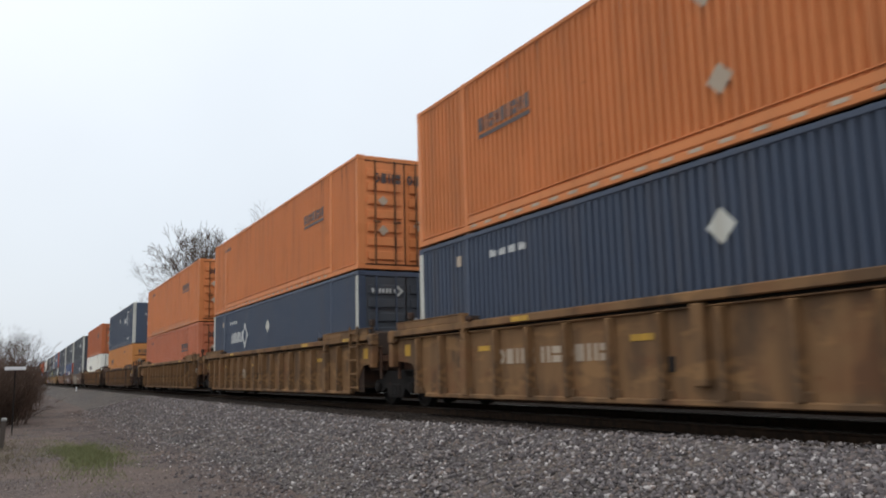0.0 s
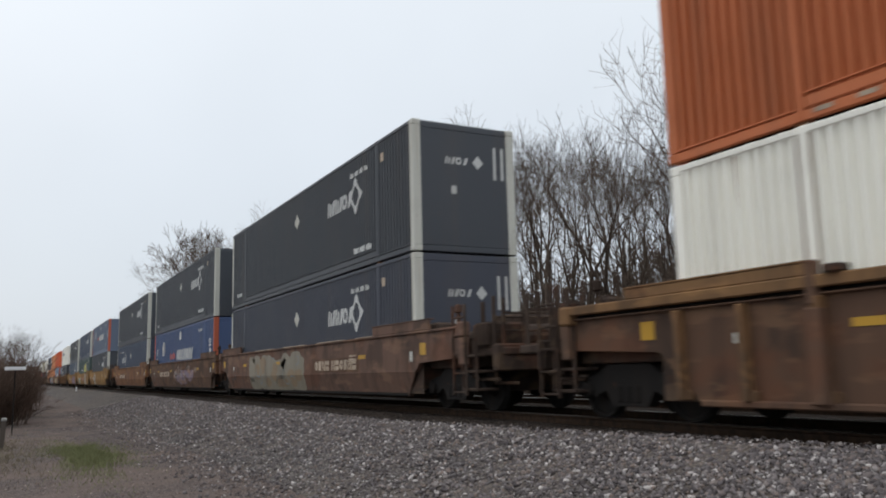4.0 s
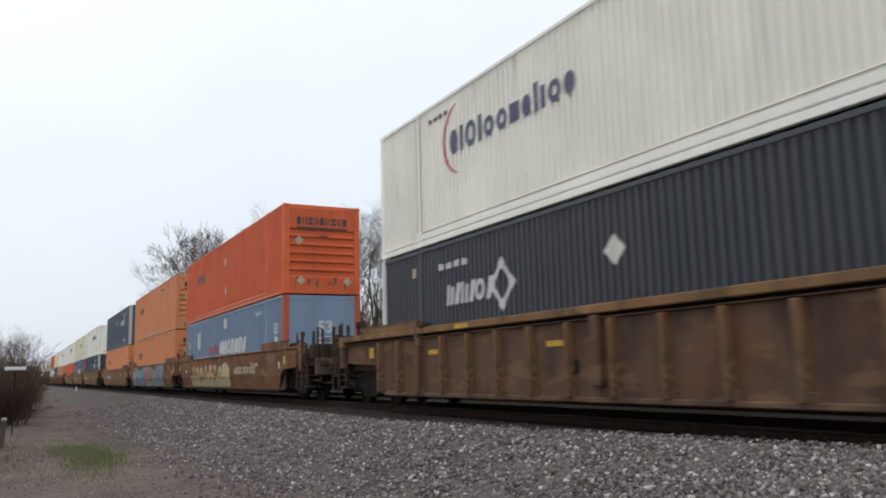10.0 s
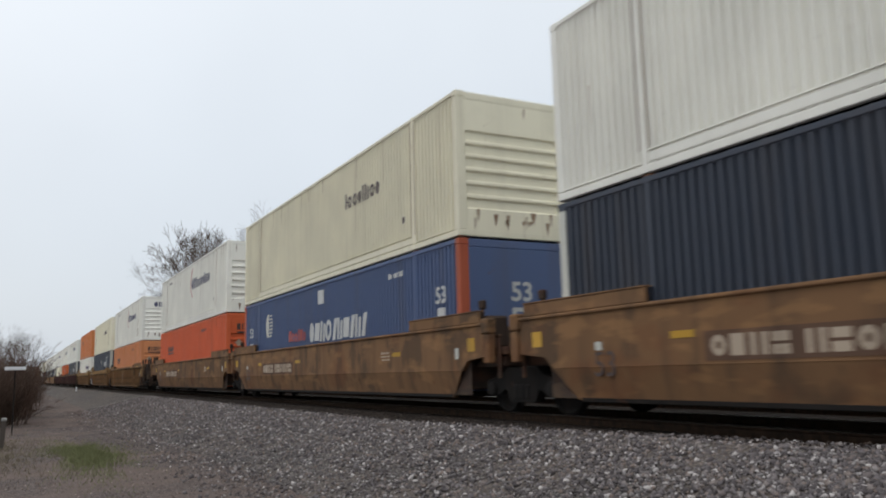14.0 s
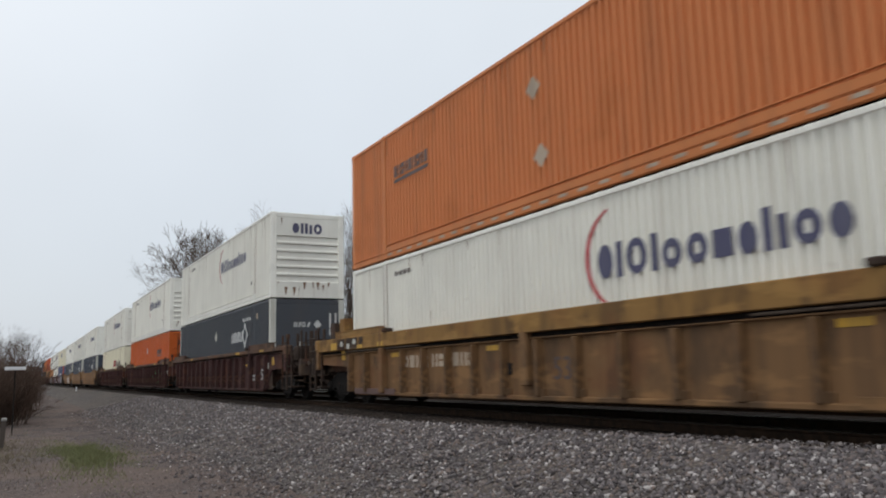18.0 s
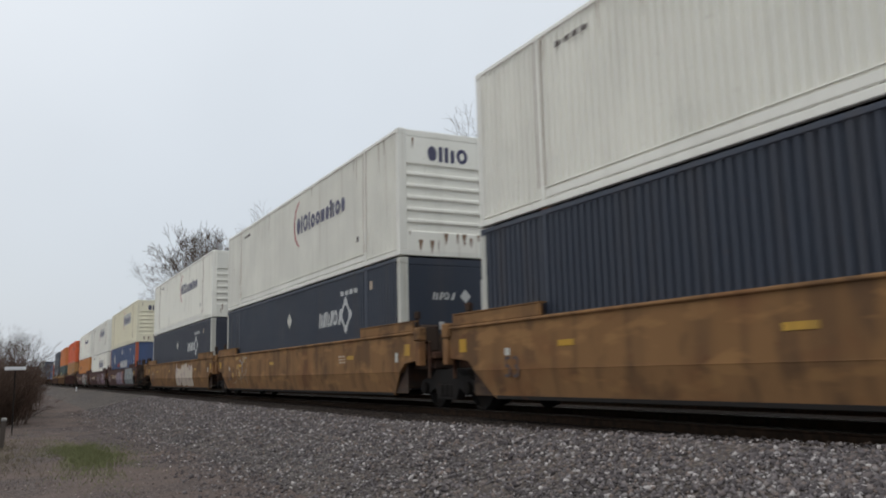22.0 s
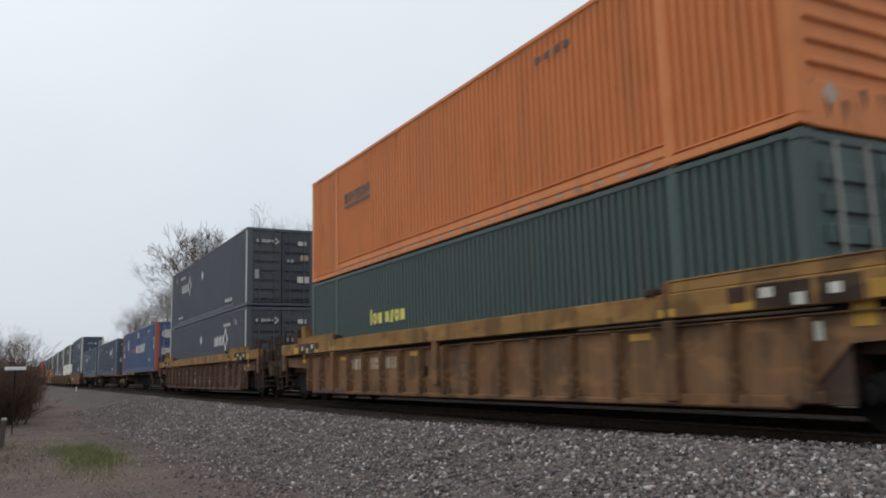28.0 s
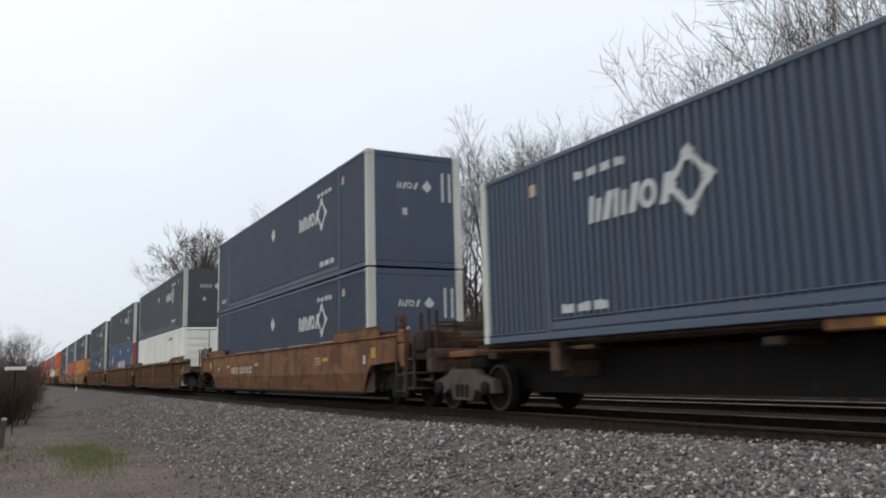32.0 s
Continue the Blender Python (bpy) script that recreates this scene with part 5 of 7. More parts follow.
def well_car(kind, colour, coupled, extra="", chord=""):
    """One unit of a double-stack well car: ribbed or smooth sides, a truck at its leading end, and at its tail if it is the last unit."""
    mat = C[colour]
    cmat = C[chord] if chord else mat
    names = {"umber": "dull umber", "tan": "dusty tan", "ochre": "yellow-ochre", "bronze": "bronze-brown", "rusty": "rust-brown", "brown": "dark brown", "dusky": "dusky red-brown", "maroon": "dark maroon"}
    say = f"{names[colour]} {'ribbed' if kind == 'ribbed' else 'smooth-sided'} well car, dirty, carrying stacked containers"
    thing = tagged(new("well_car"), say, "rail car", "well cars of the train")
    e0 = -11.3 if coupled[0] else -9.45
    e1 = 11.9 if coupled[1] else 9.45
    zt, zb = 1.52, 0.28
    s0 = -10.35 if coupled[0] else -9.3
    s1 = 10.35 if coupled[1] else 9.3
    zm = 0.74
    deep = kind == "ribbed" and chord == "ochre"
    zl = 1.22 if deep else 1.43          # top of a ribbed side; the slot up to the chord is backed by a near-black shade plate
    outline = [(-7.75, zb), (7.75, zb), (8.45, 0.92), (s1, 1.0), (s1, zl), (s0, zl), (s0, 1.0), (-8.45, 0.92)]
    upper_outline = [(-8.25, zm), (8.25, zm), (8.45, 0.92), (s1, 1.0), (s1, zt), (s0, zt), (s0, 1.0), (-8.45, 0.92)]
    for sign in (-1, 1):
        if kind == "ribbed":
            x0, x1 = sorted((sign * 1.316, sign * 1.345))
            part("side_sill", prism(f"wside_{kind}_{deep}_{sign}_{s0}_{s1}", outline, x0, x1), mat, thing)
            part("lip", boxes(f"wlip_{deep}_{sign}_{s0}_{s1}", [(min(sign * 1.325, sign * 1.41), max(sign * 1.325, sign * 1.41), s0 + 0.05, s1 - 0.05, zl, zl + 0.022)], 0.006), mat, thing)
            # added near-black plate whose colour makes the slot look deep in shade
            part("inner_plate", boxes(f"winner_{sign}_{s0}_{s1}", [(min(sign * 1.302, sign * 1.313), max(sign * 1.302, sign * 1.313), s0 + 0.1, s1 - 0.1, 1.18, zt)], 0.004), C["grime_shade"], thing)
        else:
            x0, x1 = sorted((sign * 1.33, sign * 1.42))
            part("side_sill", prism(f"wside_{kind}_{sign}_{s0}_{s1}", upper_outline, x0, x1), mat, thing)
            part("lower_side", lower_side(sign, zb, zm), mat, thing)
        ca, cb = sorted((sign * 1.32, sign * 1.47))
        part("top_chord", boxes(f"wchord_{kind}_{deep}_{sign}_{s0}_{s1}", [(ca, cb, s0 + 0.02, s1 - 0.02, zt - (0.20 if deep else 0.02), zt + 0.11)] if kind == "ribbed" else [(ca + 0.01, cb - 0.01, s0 + 0.02, s1 - 0.02, zt - 0.004, zt + 0.05)], 0.015), cmat, thing)
        part("bottom_chord", boxes(f"wbottom_{kind}_{sign}", [(min(sign * 1.27, sign * 1.42), max(sign * 1.27, sign * 1.42), -7.72, 7.72, zb - 0.03, zb + 0.05)] if kind == "ribbed" else [(min(sign * 1.19, sign * 1.31), max(sign * 1.19, sign * 1.31), -7.72, 7.72, zb - 0.03, zb + 0.004)], 0.015), mat, thing)
        for s in (-1, 1):
            ya, yb = sorted((s * 6.1, s * 8.95))
            part("end_guide", boxes(f"guide_{kind}_{sign}_{s}", [(min(sign * 1.39, sign * 1.45), max(sign * 1.39, sign * 1.45), ya, yb, zt + (0.112 if kind == "ribbed" else 0.052), zt + 0.25), (min(sign * 1.31, sign * 1.46), max(sign * 1.31, sign * 1.46), ya, yb, zt + 0.252, zt + 0.275)], 0.012), cmat, thing)
    if kind == "ribbed":
        rib = boxes(f"wrib_{deep}", [(-1.482, -1.32, -0.045, 0.045, zb + 0.04, 1.415 if not deep else 1.205), (-1.415, -1.32, -0.11, 0.11, zb + 0.04, zb + 0.16)], 0.012)
        for i in range(17):
            part("rib", rib, C["umber"] if colour == "brown" else mat, thing, "", pose(0, -8.0 + i, 0))
        for s in (-1, 1):
            post_y = s * 6.05
            part("side_post", boxes(f"wpost_{s}", [(-1.49, -1.34, post_y - 0.1, post_y + 0.1, zb + 0.02, zt - 0.22), (-1.485, -1.35, post_y - 0.06, post_y + 0.06, zt - 0.2, zt + 0.27)], 0.02), mat, thing)
            part("lock_box", boxes(f"wlock_{s}", [(-1.52, -1.31, post_y - s * 0.28 - 0.1, post_y - s * 0.28 + 0.1, zt + 0.108, zt + 0.2)], 0.02), C["gear"], thing)
        if extra != "white_word":
            part("side_post", boxes("wpost_mid", [(-1.47, -1.34, 0.25, 0.45, zb + 0.2, zl_top(deep))], 0.02), mat, thing)
        part("valve_hole", boxes("wvalve", [(-1.37, -1.34, 0.85, 1.07, 0.66, 0.86)], 0.01), C["grime_shade"], thing)
        if not deep:
            part("chord_dash", flat("wdash", [quad(-7.95, -7.45, zt + 0.0, zt + 0.08), quad(-4.7, -4.15, zt + 0.0, zt + 0.08), quad(3.9, 4.4, zt + 0.0, zt + 0.08)], -1.471), C["yellow"], thing, "worn yellow dashes")
        if colour == "maroon":
            part("size_number", text_mesh("txt53", "53", 0.5), C["mark"], thing, "", Matrix.Translation((-1.35, -7.45, 0.62)) @ FACING)
            part("stencil_marking", flat("wsten_rib", word(-6.1, 0.72, (0.24, 0.22), (0.07, 0.07)) + word(-6.1, 0.6, (0.3, 0.18), (0.06, 0.06)) + [quad(-6.93, -6.73, 0.92, 1.06)], -1.348), C["mark"], thing)
        if deep:
            deep_ends(thing, mat)
            part("size_number", text_mesh("txt53", "53", 0.5), C["dark_mark"], thing, "", Matrix.Translation((-1.35, -0.55, 0.58)) @ FACING)
    else:
        if colour in ("rusty", "dusky"):
            for ya, yb in ((2.05, 4.06), (-1.15, 0.81), (-4.11, -2.3), (-6.03, -5.07)):
                part("wear_pad", boxes(f"wpad_{ya}", [(-1.466, -1.34, ya, yb, zt + 0.046, zt + 0.066)], 0.006), C["worn"], thing, "pale worn pad on the sill")
        part("weld_seam", boxes("wseam", [(-1.426, -1.41, -8.2, 8.2, 0.745, 0.757)], 0.003), mat, thing)
    part("well_floor", boxes("wfloor", [(-1.32, 1.32, -7.7, 7.7, 0.25, 0.32)], 0.01), C["grime_shade"], thing)
    car_ends(thing, kind, e0, e1, mat, coupled)
    for _ in () if FAR[0] else (0,):
        end_clutter(thing, -1, e0, coupled[0], mat, cmat, s0, kind == "ribbed")
        end_clutter(thing, 1, e1, coupled[1], mat, cmat, s1, False)
    truck(thing, -9.73 if not coupled[0] else -9.35)
    if coupled[1]:
        truck(thing, 9.35)
    xs = -1.348 if kind == "ribbed" else -1.423
    moved = {"straw": -7.35, "olive_cloud": -7.1}.get(extra, 0.0)     # the number stands clear of the painting
    if not (kind == "ribbed" and colour in ("maroon", "brown")) and colour != "bronze" and extra != "pale_blots":
        part("number_marking", flat(f"wnum_{kind}", glyph_row(5.05, 0.84, (0.23,) * 4, (0.25,) * 4, 0.06) + glyph_row(3.75, 0.84, (0.23,) * 6, (0.25,) * 6, 0.06), xs), C["worn"], thing, "worn car number bars", pose(0, moved, 0))
    if kind == "smooth" and colour != "bronze":
        part("number_plate", flat(f"wnumbg_{kind}", [quad(1.9, 5.15, 0.79, 1.14)], xs + 0.002), C["umber"] if colour == "ochre" else C["brown"], thing, "", pose(0, moved, 0))
    for k, (ya, yb, za, zb2) in enumerate(((-8.75, -8.5, 1.08, 1.32), (-5.6, -5.2, 1.08, 1.17), (1.2, 1.65, 1.08, 1.17), (5.3, 5.7, 1.08, 1.17), (8.5, 8.75, 1.08, 1.32))):
        part("yellow_panel", flat(f"wyel_{kind}_{k}", [quad(ya, yb, za, zb2)], xs - 0.001), C["yellow"], thing, "yellow marker panel" if not k else "")
    if kind == "ribbed" and coupled == M_ and colour == "maroon":
        part("load_number", text_mesh("txt125_small", "125T", 0.33), C["worn"], thing, "worn pale number", Matrix.Translation((-1.35, 7.52, 0.64)) @ FACING)
        part("stencil_marking", flat("wload_lines", [quad(7.28, 7.74, 0.56, 0.585), quad(7.34, 7.68, 0.5, 0.525), quad(7.28, 7.62, 0.44, 0.465)], -1.3495), C["worn"], thing)
    if deep and coupled == M_ and colour == "tan":
        part("load_plate", boxes("wload", [(-1.488, -1.35, 6.9, 8.1, 0.36, 1.02)], 0.008), C["gear"], thing, "dark plate")
        part("stencil_marking", flat("wload_bars", bars(7.85, 0.5, 3, 0.2, 0.05, 0.05) + bars(7.85, 0.41, 3, 0.2, 0.05, 0.05), -1.4895), C["mark"], thing)
        part("load_number", text_mesh("txt125", "125T", 0.4), C["mark"], thing, "", Matrix.Translation((-1.491, 7.5, 0.62)) @ FACING)
    part("data_label", flat(f"wlab_{kind}", [quad(-8.15, -8.03, 0.96, 1.16), quad(7.05, 7.2, 0.98, 1.1)], xs - 0.001), C["post"], thing, "small worn white label")
    if kind == "smooth" and colour == "maroon":
        part("notice_marking", flat("wnotice", word(-5.95, 1.12, (0.3, 0.26), (0.045, 0.045)) + word(-5.95, 1.02, (0.2, 0.34), (0.04, 0.04)) + word(-6.0, 0.86, (0.5, 0.3), (0.045, 0.045)) + word(-6.0, 0.76, (0.42, 0.3), (0.045, 0.045)) + [quad(-4.95, -4.8, 1.2, 1.32), quad(-6.95, -6.8, 1.22, 1.34)], xs - 0.001), C["post"], thing, "small white notices")
        part("notice_marking", flat("wnotice_y", word(-5.2, 1.22, (0.16, 0.2), (0.05, 0.05)) + word(-5.2, 1.12, (0.3, 0.14), (0.05, 0.05)), xs - 0.001), C["yellow"], thing)
    if kind == "smooth":
        part("stencil_marking", flat(f"wsten_{kind}", word(-4.6, 1.15, (0.2, 0.16), (0.04, 0.04)) + word(-4.6, 1.08, (0.28, 0.12), (0.03, 0.03)) + word(-4.64, 1.01, (0.16, 0.2), (0.03, 0.03)), xs), C["worn"], thing)
    if kind == "smooth":
        part("size_number", text_mesh("txt53", "53", 0.5), C["dark_mark"] if colour != "maroon" else C["mark"], thing, "", Matrix.Translation((xs - 0.002, 7.0, 0.62)) @ FACING)
    for kind_of_spray in extra.split("+") if extra else ():
        graffiti(thing, kind_of_spray, xs - 0.001)
    CARS.append(thing)
    return thing


DECK = 1.20


def spine_car(coupled):
    """One platform of a spine car: a slim centre beam with cross arms, the container raised clear of the rail."""
    mat = C["rusty"]
    thing = tagged(new("spine_car"), "rust-brown spine car with a slim centre beam, one container on top", "rail car", "spine cars of the train")
    part("centre_beam", prism("spine", [(-10.4, 0.72), (-9.4, 0.72), (-8.0, 0.34), (8.0, 0.34), (9.4, 0.72), (10.4, 0.72), (10.4, 1.02), (-10.4, 1.02)], -0.38, 0.38), C["grime_shade"], thing)
    a, b = (1.4, 8.6) if coupled[0] else (-8.6, 1.3)
    part("deck_rail", boxes(f"spine_rail_{a}", [(-1.26, -1.08, a, b, DECK - 0.15, DECK - 0.01)], 0.02), mat, thing)
    part("deck_edge", boxes("spine_edge", [(-1.2, -1.1, -8.5, 8.5, DECK - 0.06, DECK - 0.012)], 0.01), C["gear"], thing)
    for y in (-6.1, 6.1):
        part("support_bracket", boxes("spine_bracket", [(-1.22, -0.98, -0.12, 0.12, 0.7, DECK - 0.016), (-0.98, -0.38, -0.09, 0.09, 0.62, 0.86)], 0.02), C["brown"], thing, "", pose(0, y, 0))
    part("brace", prism("spine_brace", [(-7.0, 1.05), (-6.6, 1.05), (-5.0, 0.45), (-5.4, 0.45)], -1.02, -0.92), C["gear"], thing)
    part("deck_rail", boxes("spine_rail_far", [(1.08, 1.24, -8.6, 8.6, DECK - 0.13, DECK - 0.01)], 0.02), mat, thing)
    for y in (-8.0, -6.1, -2.0, 2.0, 6.1, 8.0):
        part("cross_arm", boxes("spine_arm", [(-1.2, 1.2, -0.14, 0.14, DECK - 0.27, DECK - 0.16)], 0.02), C["gear"], thing, "", pose(0, y, 0))
    part("walkway", boxes("spine_walk", [(-1.06, -0.5, -8.4, 8.4, DECK - 0.09, DECK - 0.05)], 0.01), C["beam"], thing)
    part("yellow_panel", flat(f"spine_yel_{a}", [quad(a + 0.4, a + 1.0, DECK - 0.12, DECK - 0.04), quad(a + 4.4, a + 5.0, DECK - 0.12, DECK - 0.04), quad(b - 1.2, b - 0.6, DECK - 0.12, DECK - 0.04)], -1.262), C["yellow"], thing, "yellow marker panels")
    for s in (-1, 1):
        part("end_platform", boxes(f"spine_end_{s}", [(-1.2, 1.2, min(s * 8.6, s * 9.6), max(s * 8.6, s * 9.6), DECK - 0.2, DECK - 0.08)], 0.02), mat, thing)
        if coupled[0 if s < 0 else 1]:
            part("coupler", boxes(f"spine_coupler_{s}", [(-0.14, 0.14, min(s * 10.2, s * 11.0), max(s * 10.2, s * 11.0), 0.68, 0.94)], 0.05), C["grime_shade"], thing)
    truck(thing, -9.3 if coupled[0] else -10.3, "cast", True)
    if coupled[1]:
        truck(thing, 9.3, "cast", True)
    CARS.append(thing)
    return thing


# ---- the train, front to rear: leading container face, car, upper and lower container ----
D0, N0 = "doors", "nose"
O, R_, M_, E_ = (True, True), (True, False), (False, False), (False, True)     # alone; first, middle and last of an articulated set
TRAIN = [
    (-1.35, ("ribbed", "tan", M_, ""), ("orange", "two_diamonds", N0), ("navy", "diamond_far", N0)),
    (18.21, ("ribbed", "tan", M_, "pale_blots"), ("orange", "plate_f", D0), ("navy", "diamond_r", D0)),
    (37.68, ("ribbed", "tan", E_), ("orange", "plate_f", D0), ("salmon", "plate_f", D0)),
    (61.05, ("ribbed", "brown", O), ("navy", "diamond_f", N0), ("amber", "plate_r", N0)),
    (84.80, ("ribbed", "brown", O, "", "tan"), ("russet", "plate_f", D0), ("white", "words_r", D0)),
    (108.51, ("smooth", "dusky", R_, "olive_cloud"), ("black", "diamond_f", N0), ("dusk", "diamond_f", N0)),
    (127.81, ("smooth", "brown", M_, "red_tag"), ("black", "diamond_f", N0), ("blue", "stack", N0)),
    (147.15, ("smooth", "rusty", E_), ("black", "diamond_f", N0), ("navy", "diamond_r", N0)),
    (171.49, ("smooth", "ochre", R_, "black_white"), ("slate", "stack", N0), ("black", "diamond_f", N0)),
    (190.82, ("smooth", "ochre", M_, "teal_small+red_text+bw_figure"), ("navy", "diamond_f", N0), ("green", "yellow_words", D0)),
    (210.45, ("smooth", "ochre", E_, "purple"), ("ash", "diamond_f", N0), ("denim", "diamond_f", N0)),
    (234.25, ("ribbed", "brown", O, "", "tan"), ("white", "arc_r", D0), ("black", "diamond_r", D0)),
    (258.13, ("smooth", "rusty", R_, "straw"), ("red", "two_diamonds", N0), ("pale", "stack", N0)),
    (277.43, ("smooth", "rusty", M_, "blue_straw"), ("peach", "plate_r_diamond", N0), ("peach", "two_diamonds", N0)),
    (296.85, ("smooth", "umber", E_), ("navy", "diamond_f", N0), ("peach", "plate_r", N0)),
    (320.88, ("smooth", "umber", R_), ("white", "arc", N0), ("ink_navy", "diamond_f", N0)),
    (340.21, ("smooth", "umber", M_), ("cream", "words", N0), ("blue", "stack", N0)),
    (359.30, ("smooth", "umber", E_), ("white", "arc", N0), ("red", "plate_r", N0)),
    (383.53, ("ribbed", "tan", R_), ("white", "arc", N0), ("peach", "plate_r", N0)),
    (402.92, ("ribbed", "tan", M_, "white_tag", "ochre"), ("cream", "words", N0), ("ink_navy", "diamond_f", N0)),
    (422.98, ("ribbed", "tan", E_, "", "ochre"), ("orange", "two_diamonds", N0), ("white", "arc_f", N0)),
    (446.50, ("ribbed", "maroon", R_, "", "brown"), ("white", "arc", N0), ("black", "diamond_f", N0)),
    (466.13, ("ribbed", "maroon", M_, "green", "brown"), ("white", "arc", N0), ("vivid", "plate_f_high", D0)),
    (486.51, ("ribbed", "maroon", E_, "", "brown"), ("white", "arc", N0), ("cream", "words_red", N0)),
    (510.18, ("smooth", "bronze", R_), ("white", "arc", N0), ("ink_navy", "diamond_f", N0)),
    (529.81, ("smooth", "bronze", M_, "scribble"), ("white", "arc", N0), ("ink_navy", "diamond_f", N0)),
    (548.93, ("smooth", "bronze", E_, "white_patch"), ("white", "arc", N0), ("dusk", "diamond_f", N0)),
    (573.20, ("smooth", "maroon", R_, "grey_purple+violet_cloud"), ("cream", "arc_patch", N0), ("blue", "stack", N0)),
    (592.60, ("smooth", "maroon", M_, "pink_white"), ("white", "arc_patch", N0), ("white", "arc_patch", N0)),
    (611.56, ("smooth", "maroon", E_, "teal_pink"), ("white", "arc", N0), ("amber", "plate_r", N0)),
    (636.11, ("ribbed", "maroon", O, "", "brown"), ("red", "plate_f_diamond", D0), ("sand", "plate_f", D0)),
    (659.74, ("ribbed", "umber", O, "", "ochre"), ("orange", "plate_r", N0), ("green", "slogan", D0)),
    (683.23, ("ribbed", "dusky", O, "white_word", "ochre"), ("steel", "diamond_r", D0), ("steel", "diamond_f", D0)),
    (704.45, ("spine", "", R_), ("blue", "stack", D0), None),
    (725.27, ("spine", "", M_), ("denim", "diamond_far", D0), None),
    (743.81, ("spine", "", E_), ("denim", "diamond_r", D0), None),
    (765.27, ("smooth", "rusty", O), ("navy", "diamond_f", N0), ("navy", "diamond_f", N0)),
    (789.18, ("ribbed", "brown", R_), ("black", "diamond_f", N0), ("white", "plain", D0)),
    (808.24, ("ribbed", "brown", M_), ("black", "diamond_f", N0), ("blue", "stack", N0)),
    (828.65, ("ribbed", "brown", E_), ("black", "diamond_f", N0), ("navy", "diamond_f", N0)),
    (852.4, ("smooth", "ochre", R_), ("black", "diamond_f", N0), ("amber", "plate_r", N0)),
    (871.8, ("smooth", "rusty", M_), ("navy", "diamond_f", N0), ("salmon", "plate_f", N0)),
    (891.2, ("smooth", "rusty", E_), ("black", "diamond_f", N0), ("black", "diamond_f", N0)),
    (915.0, ("ribbed", "maroon", O), ("red", "plate_f", D0), ("amber", "plate_f", N0)),
    (938.7, ("ribbed", "brown", O), ("pale", "stack", N0), ("white", "plain", N0)),
    (962.4, ("smooth", "rusty", R_), ("red", "plate_f", N0), ("red", "plate_r", N0)),
    (981.8, ("smooth", "rusty", M_), ("salmon", "plate_f", N0), ("navy", "diamond_f", N0)),
    (1001.2, ("smooth", "rusty", E_), ("navy", "diamond_f", N0), ("orange", "plate_r", N0)),
    (1024.9, ("ribbed", "tan", R_), ("red", "plate_f", N0), ("black", "diamond_f", N0)),
    (1044.3, ("ribbed", "tan", M_), ("black", "diamond_f", N0), ("salmon", "plate_f", N0)),
    (1063.7, ("ribbed", "tan", E_), ("red", "plate_f", N0), ("navy", "diamond_f", N0)),
]
MOVING = []
for lead, spec, upper, lower in TRAIN:
    y = lead + HL
    FAR[0] = lead > PLAIN_FROM
    single = spec[0] == "spine"
    car = spine_car(spec[2]) if single else well_car(*spec)
    MOVING.append((car, y, 0.0))
    if lower:
        MOVING.append((container(*lower), y, WELL_Z))
    MOVING.append((container(*upper, not single), y, DECK - 0.008 if single else WELL_Z + CH + 0.05))


# ---- ground ----
GROUND = -0.95


def grid_object(name, xs, ys, mat, height):
    verts = [(x, y, height(x, y)) for y in ys for x in xs]
    nx = len(xs)
    faces = [[j * nx + i, j * nx + i + 1, (j + 1) * nx + i + 1, (j + 1) * nx + i] for j in range(len(ys) - 1) for i in range(nx - 1)]
    me = mesh_of(name, verts, faces)
    for p in me.polygons:
        p.use_smooth = True
    me.materials.append(mat)
    return new(name, me)


def land(x, y):
    rise = max(0.0, min(x - 19.0, 40.0)) * 0.03
    return GROUND + rise + 0.05 * noise.noise((x * 0.6, y * 0.6, 0))


def bank(x, y):
    """The ballast bank under two tracks; its shoulder is heaped higher on the nearest stretch."""
    heap = 0.17 * min(1.0, max(0.0, (15.0 - y) / 10.5)) * (max(0.0, min(1.0, (x - 3.6) / 3.2)) ** 1.5 if x < 6.9 else max(0.0, 1.0 - (x - 7.0) / 0.45))
    if x < 6.7:
        z = GROUND - 0.04 + (x - 3.6) / 3.1 * 0.74
    elif x < 15.0:
        z = -0.235
    else:
        z = -0.235 - (x - 15.0) / 2.6 * 0.8
    return z + heap + 0.03 * noise.noise((x * 1.7, y * 1.7, 3)) * (1 if x < 6.6 else 0.3)


YS = [-600, -200, -60, -25] + [-10 + i * 0.75 for i in range(84)] + [56, 62, 70, 80, 95, 115, 140, 180, 240, 340, 500, 800, 1400, 2500]
ground = tagged(grid_object("ground", [-2500, -800, -250, -80, -30, -15, -8, -5] + [-3 + i * 0.5 for i in range(14)] + [5, 7, 10, 14, 16, 18, 20, 24, 30, 40, 60, 120, 300, 900, 2500], YS, SOIL, land), "flat dirt with dead grass beside the railway", "ground", "", "structure")
ballast = tagged(grid_object("ballast_bed", [3.6, 3.9, 4.2, 4.6, 5.0, 5.4, 5.8, 6.2, 6.5, 6.7, 6.9, 7.3, 8, 9, 10, 11, 12, 13, 14, 15, 16, 17.6], YS, BALLAST, lambda x, y: bank(x, y) - (0.01 if 6.95 < x < 15 else 0)), "grey crushed-stone ballast bank under the tracks", "ballast", "", "structure")

track_bed = tagged(grid_object("track_bed", [7.0, 7.15, 7.4, 8, 9, 10, 11, 12, 13, 14, 14.9], YS, BED, lambda x, y: bank(x, y) + (0.09 if x > 7.3 else 0.05 if x > 7.1 else -0.02)), "oily rust-brown ballast between the rails, colour darkened for shade", "track bed", "", "structure")


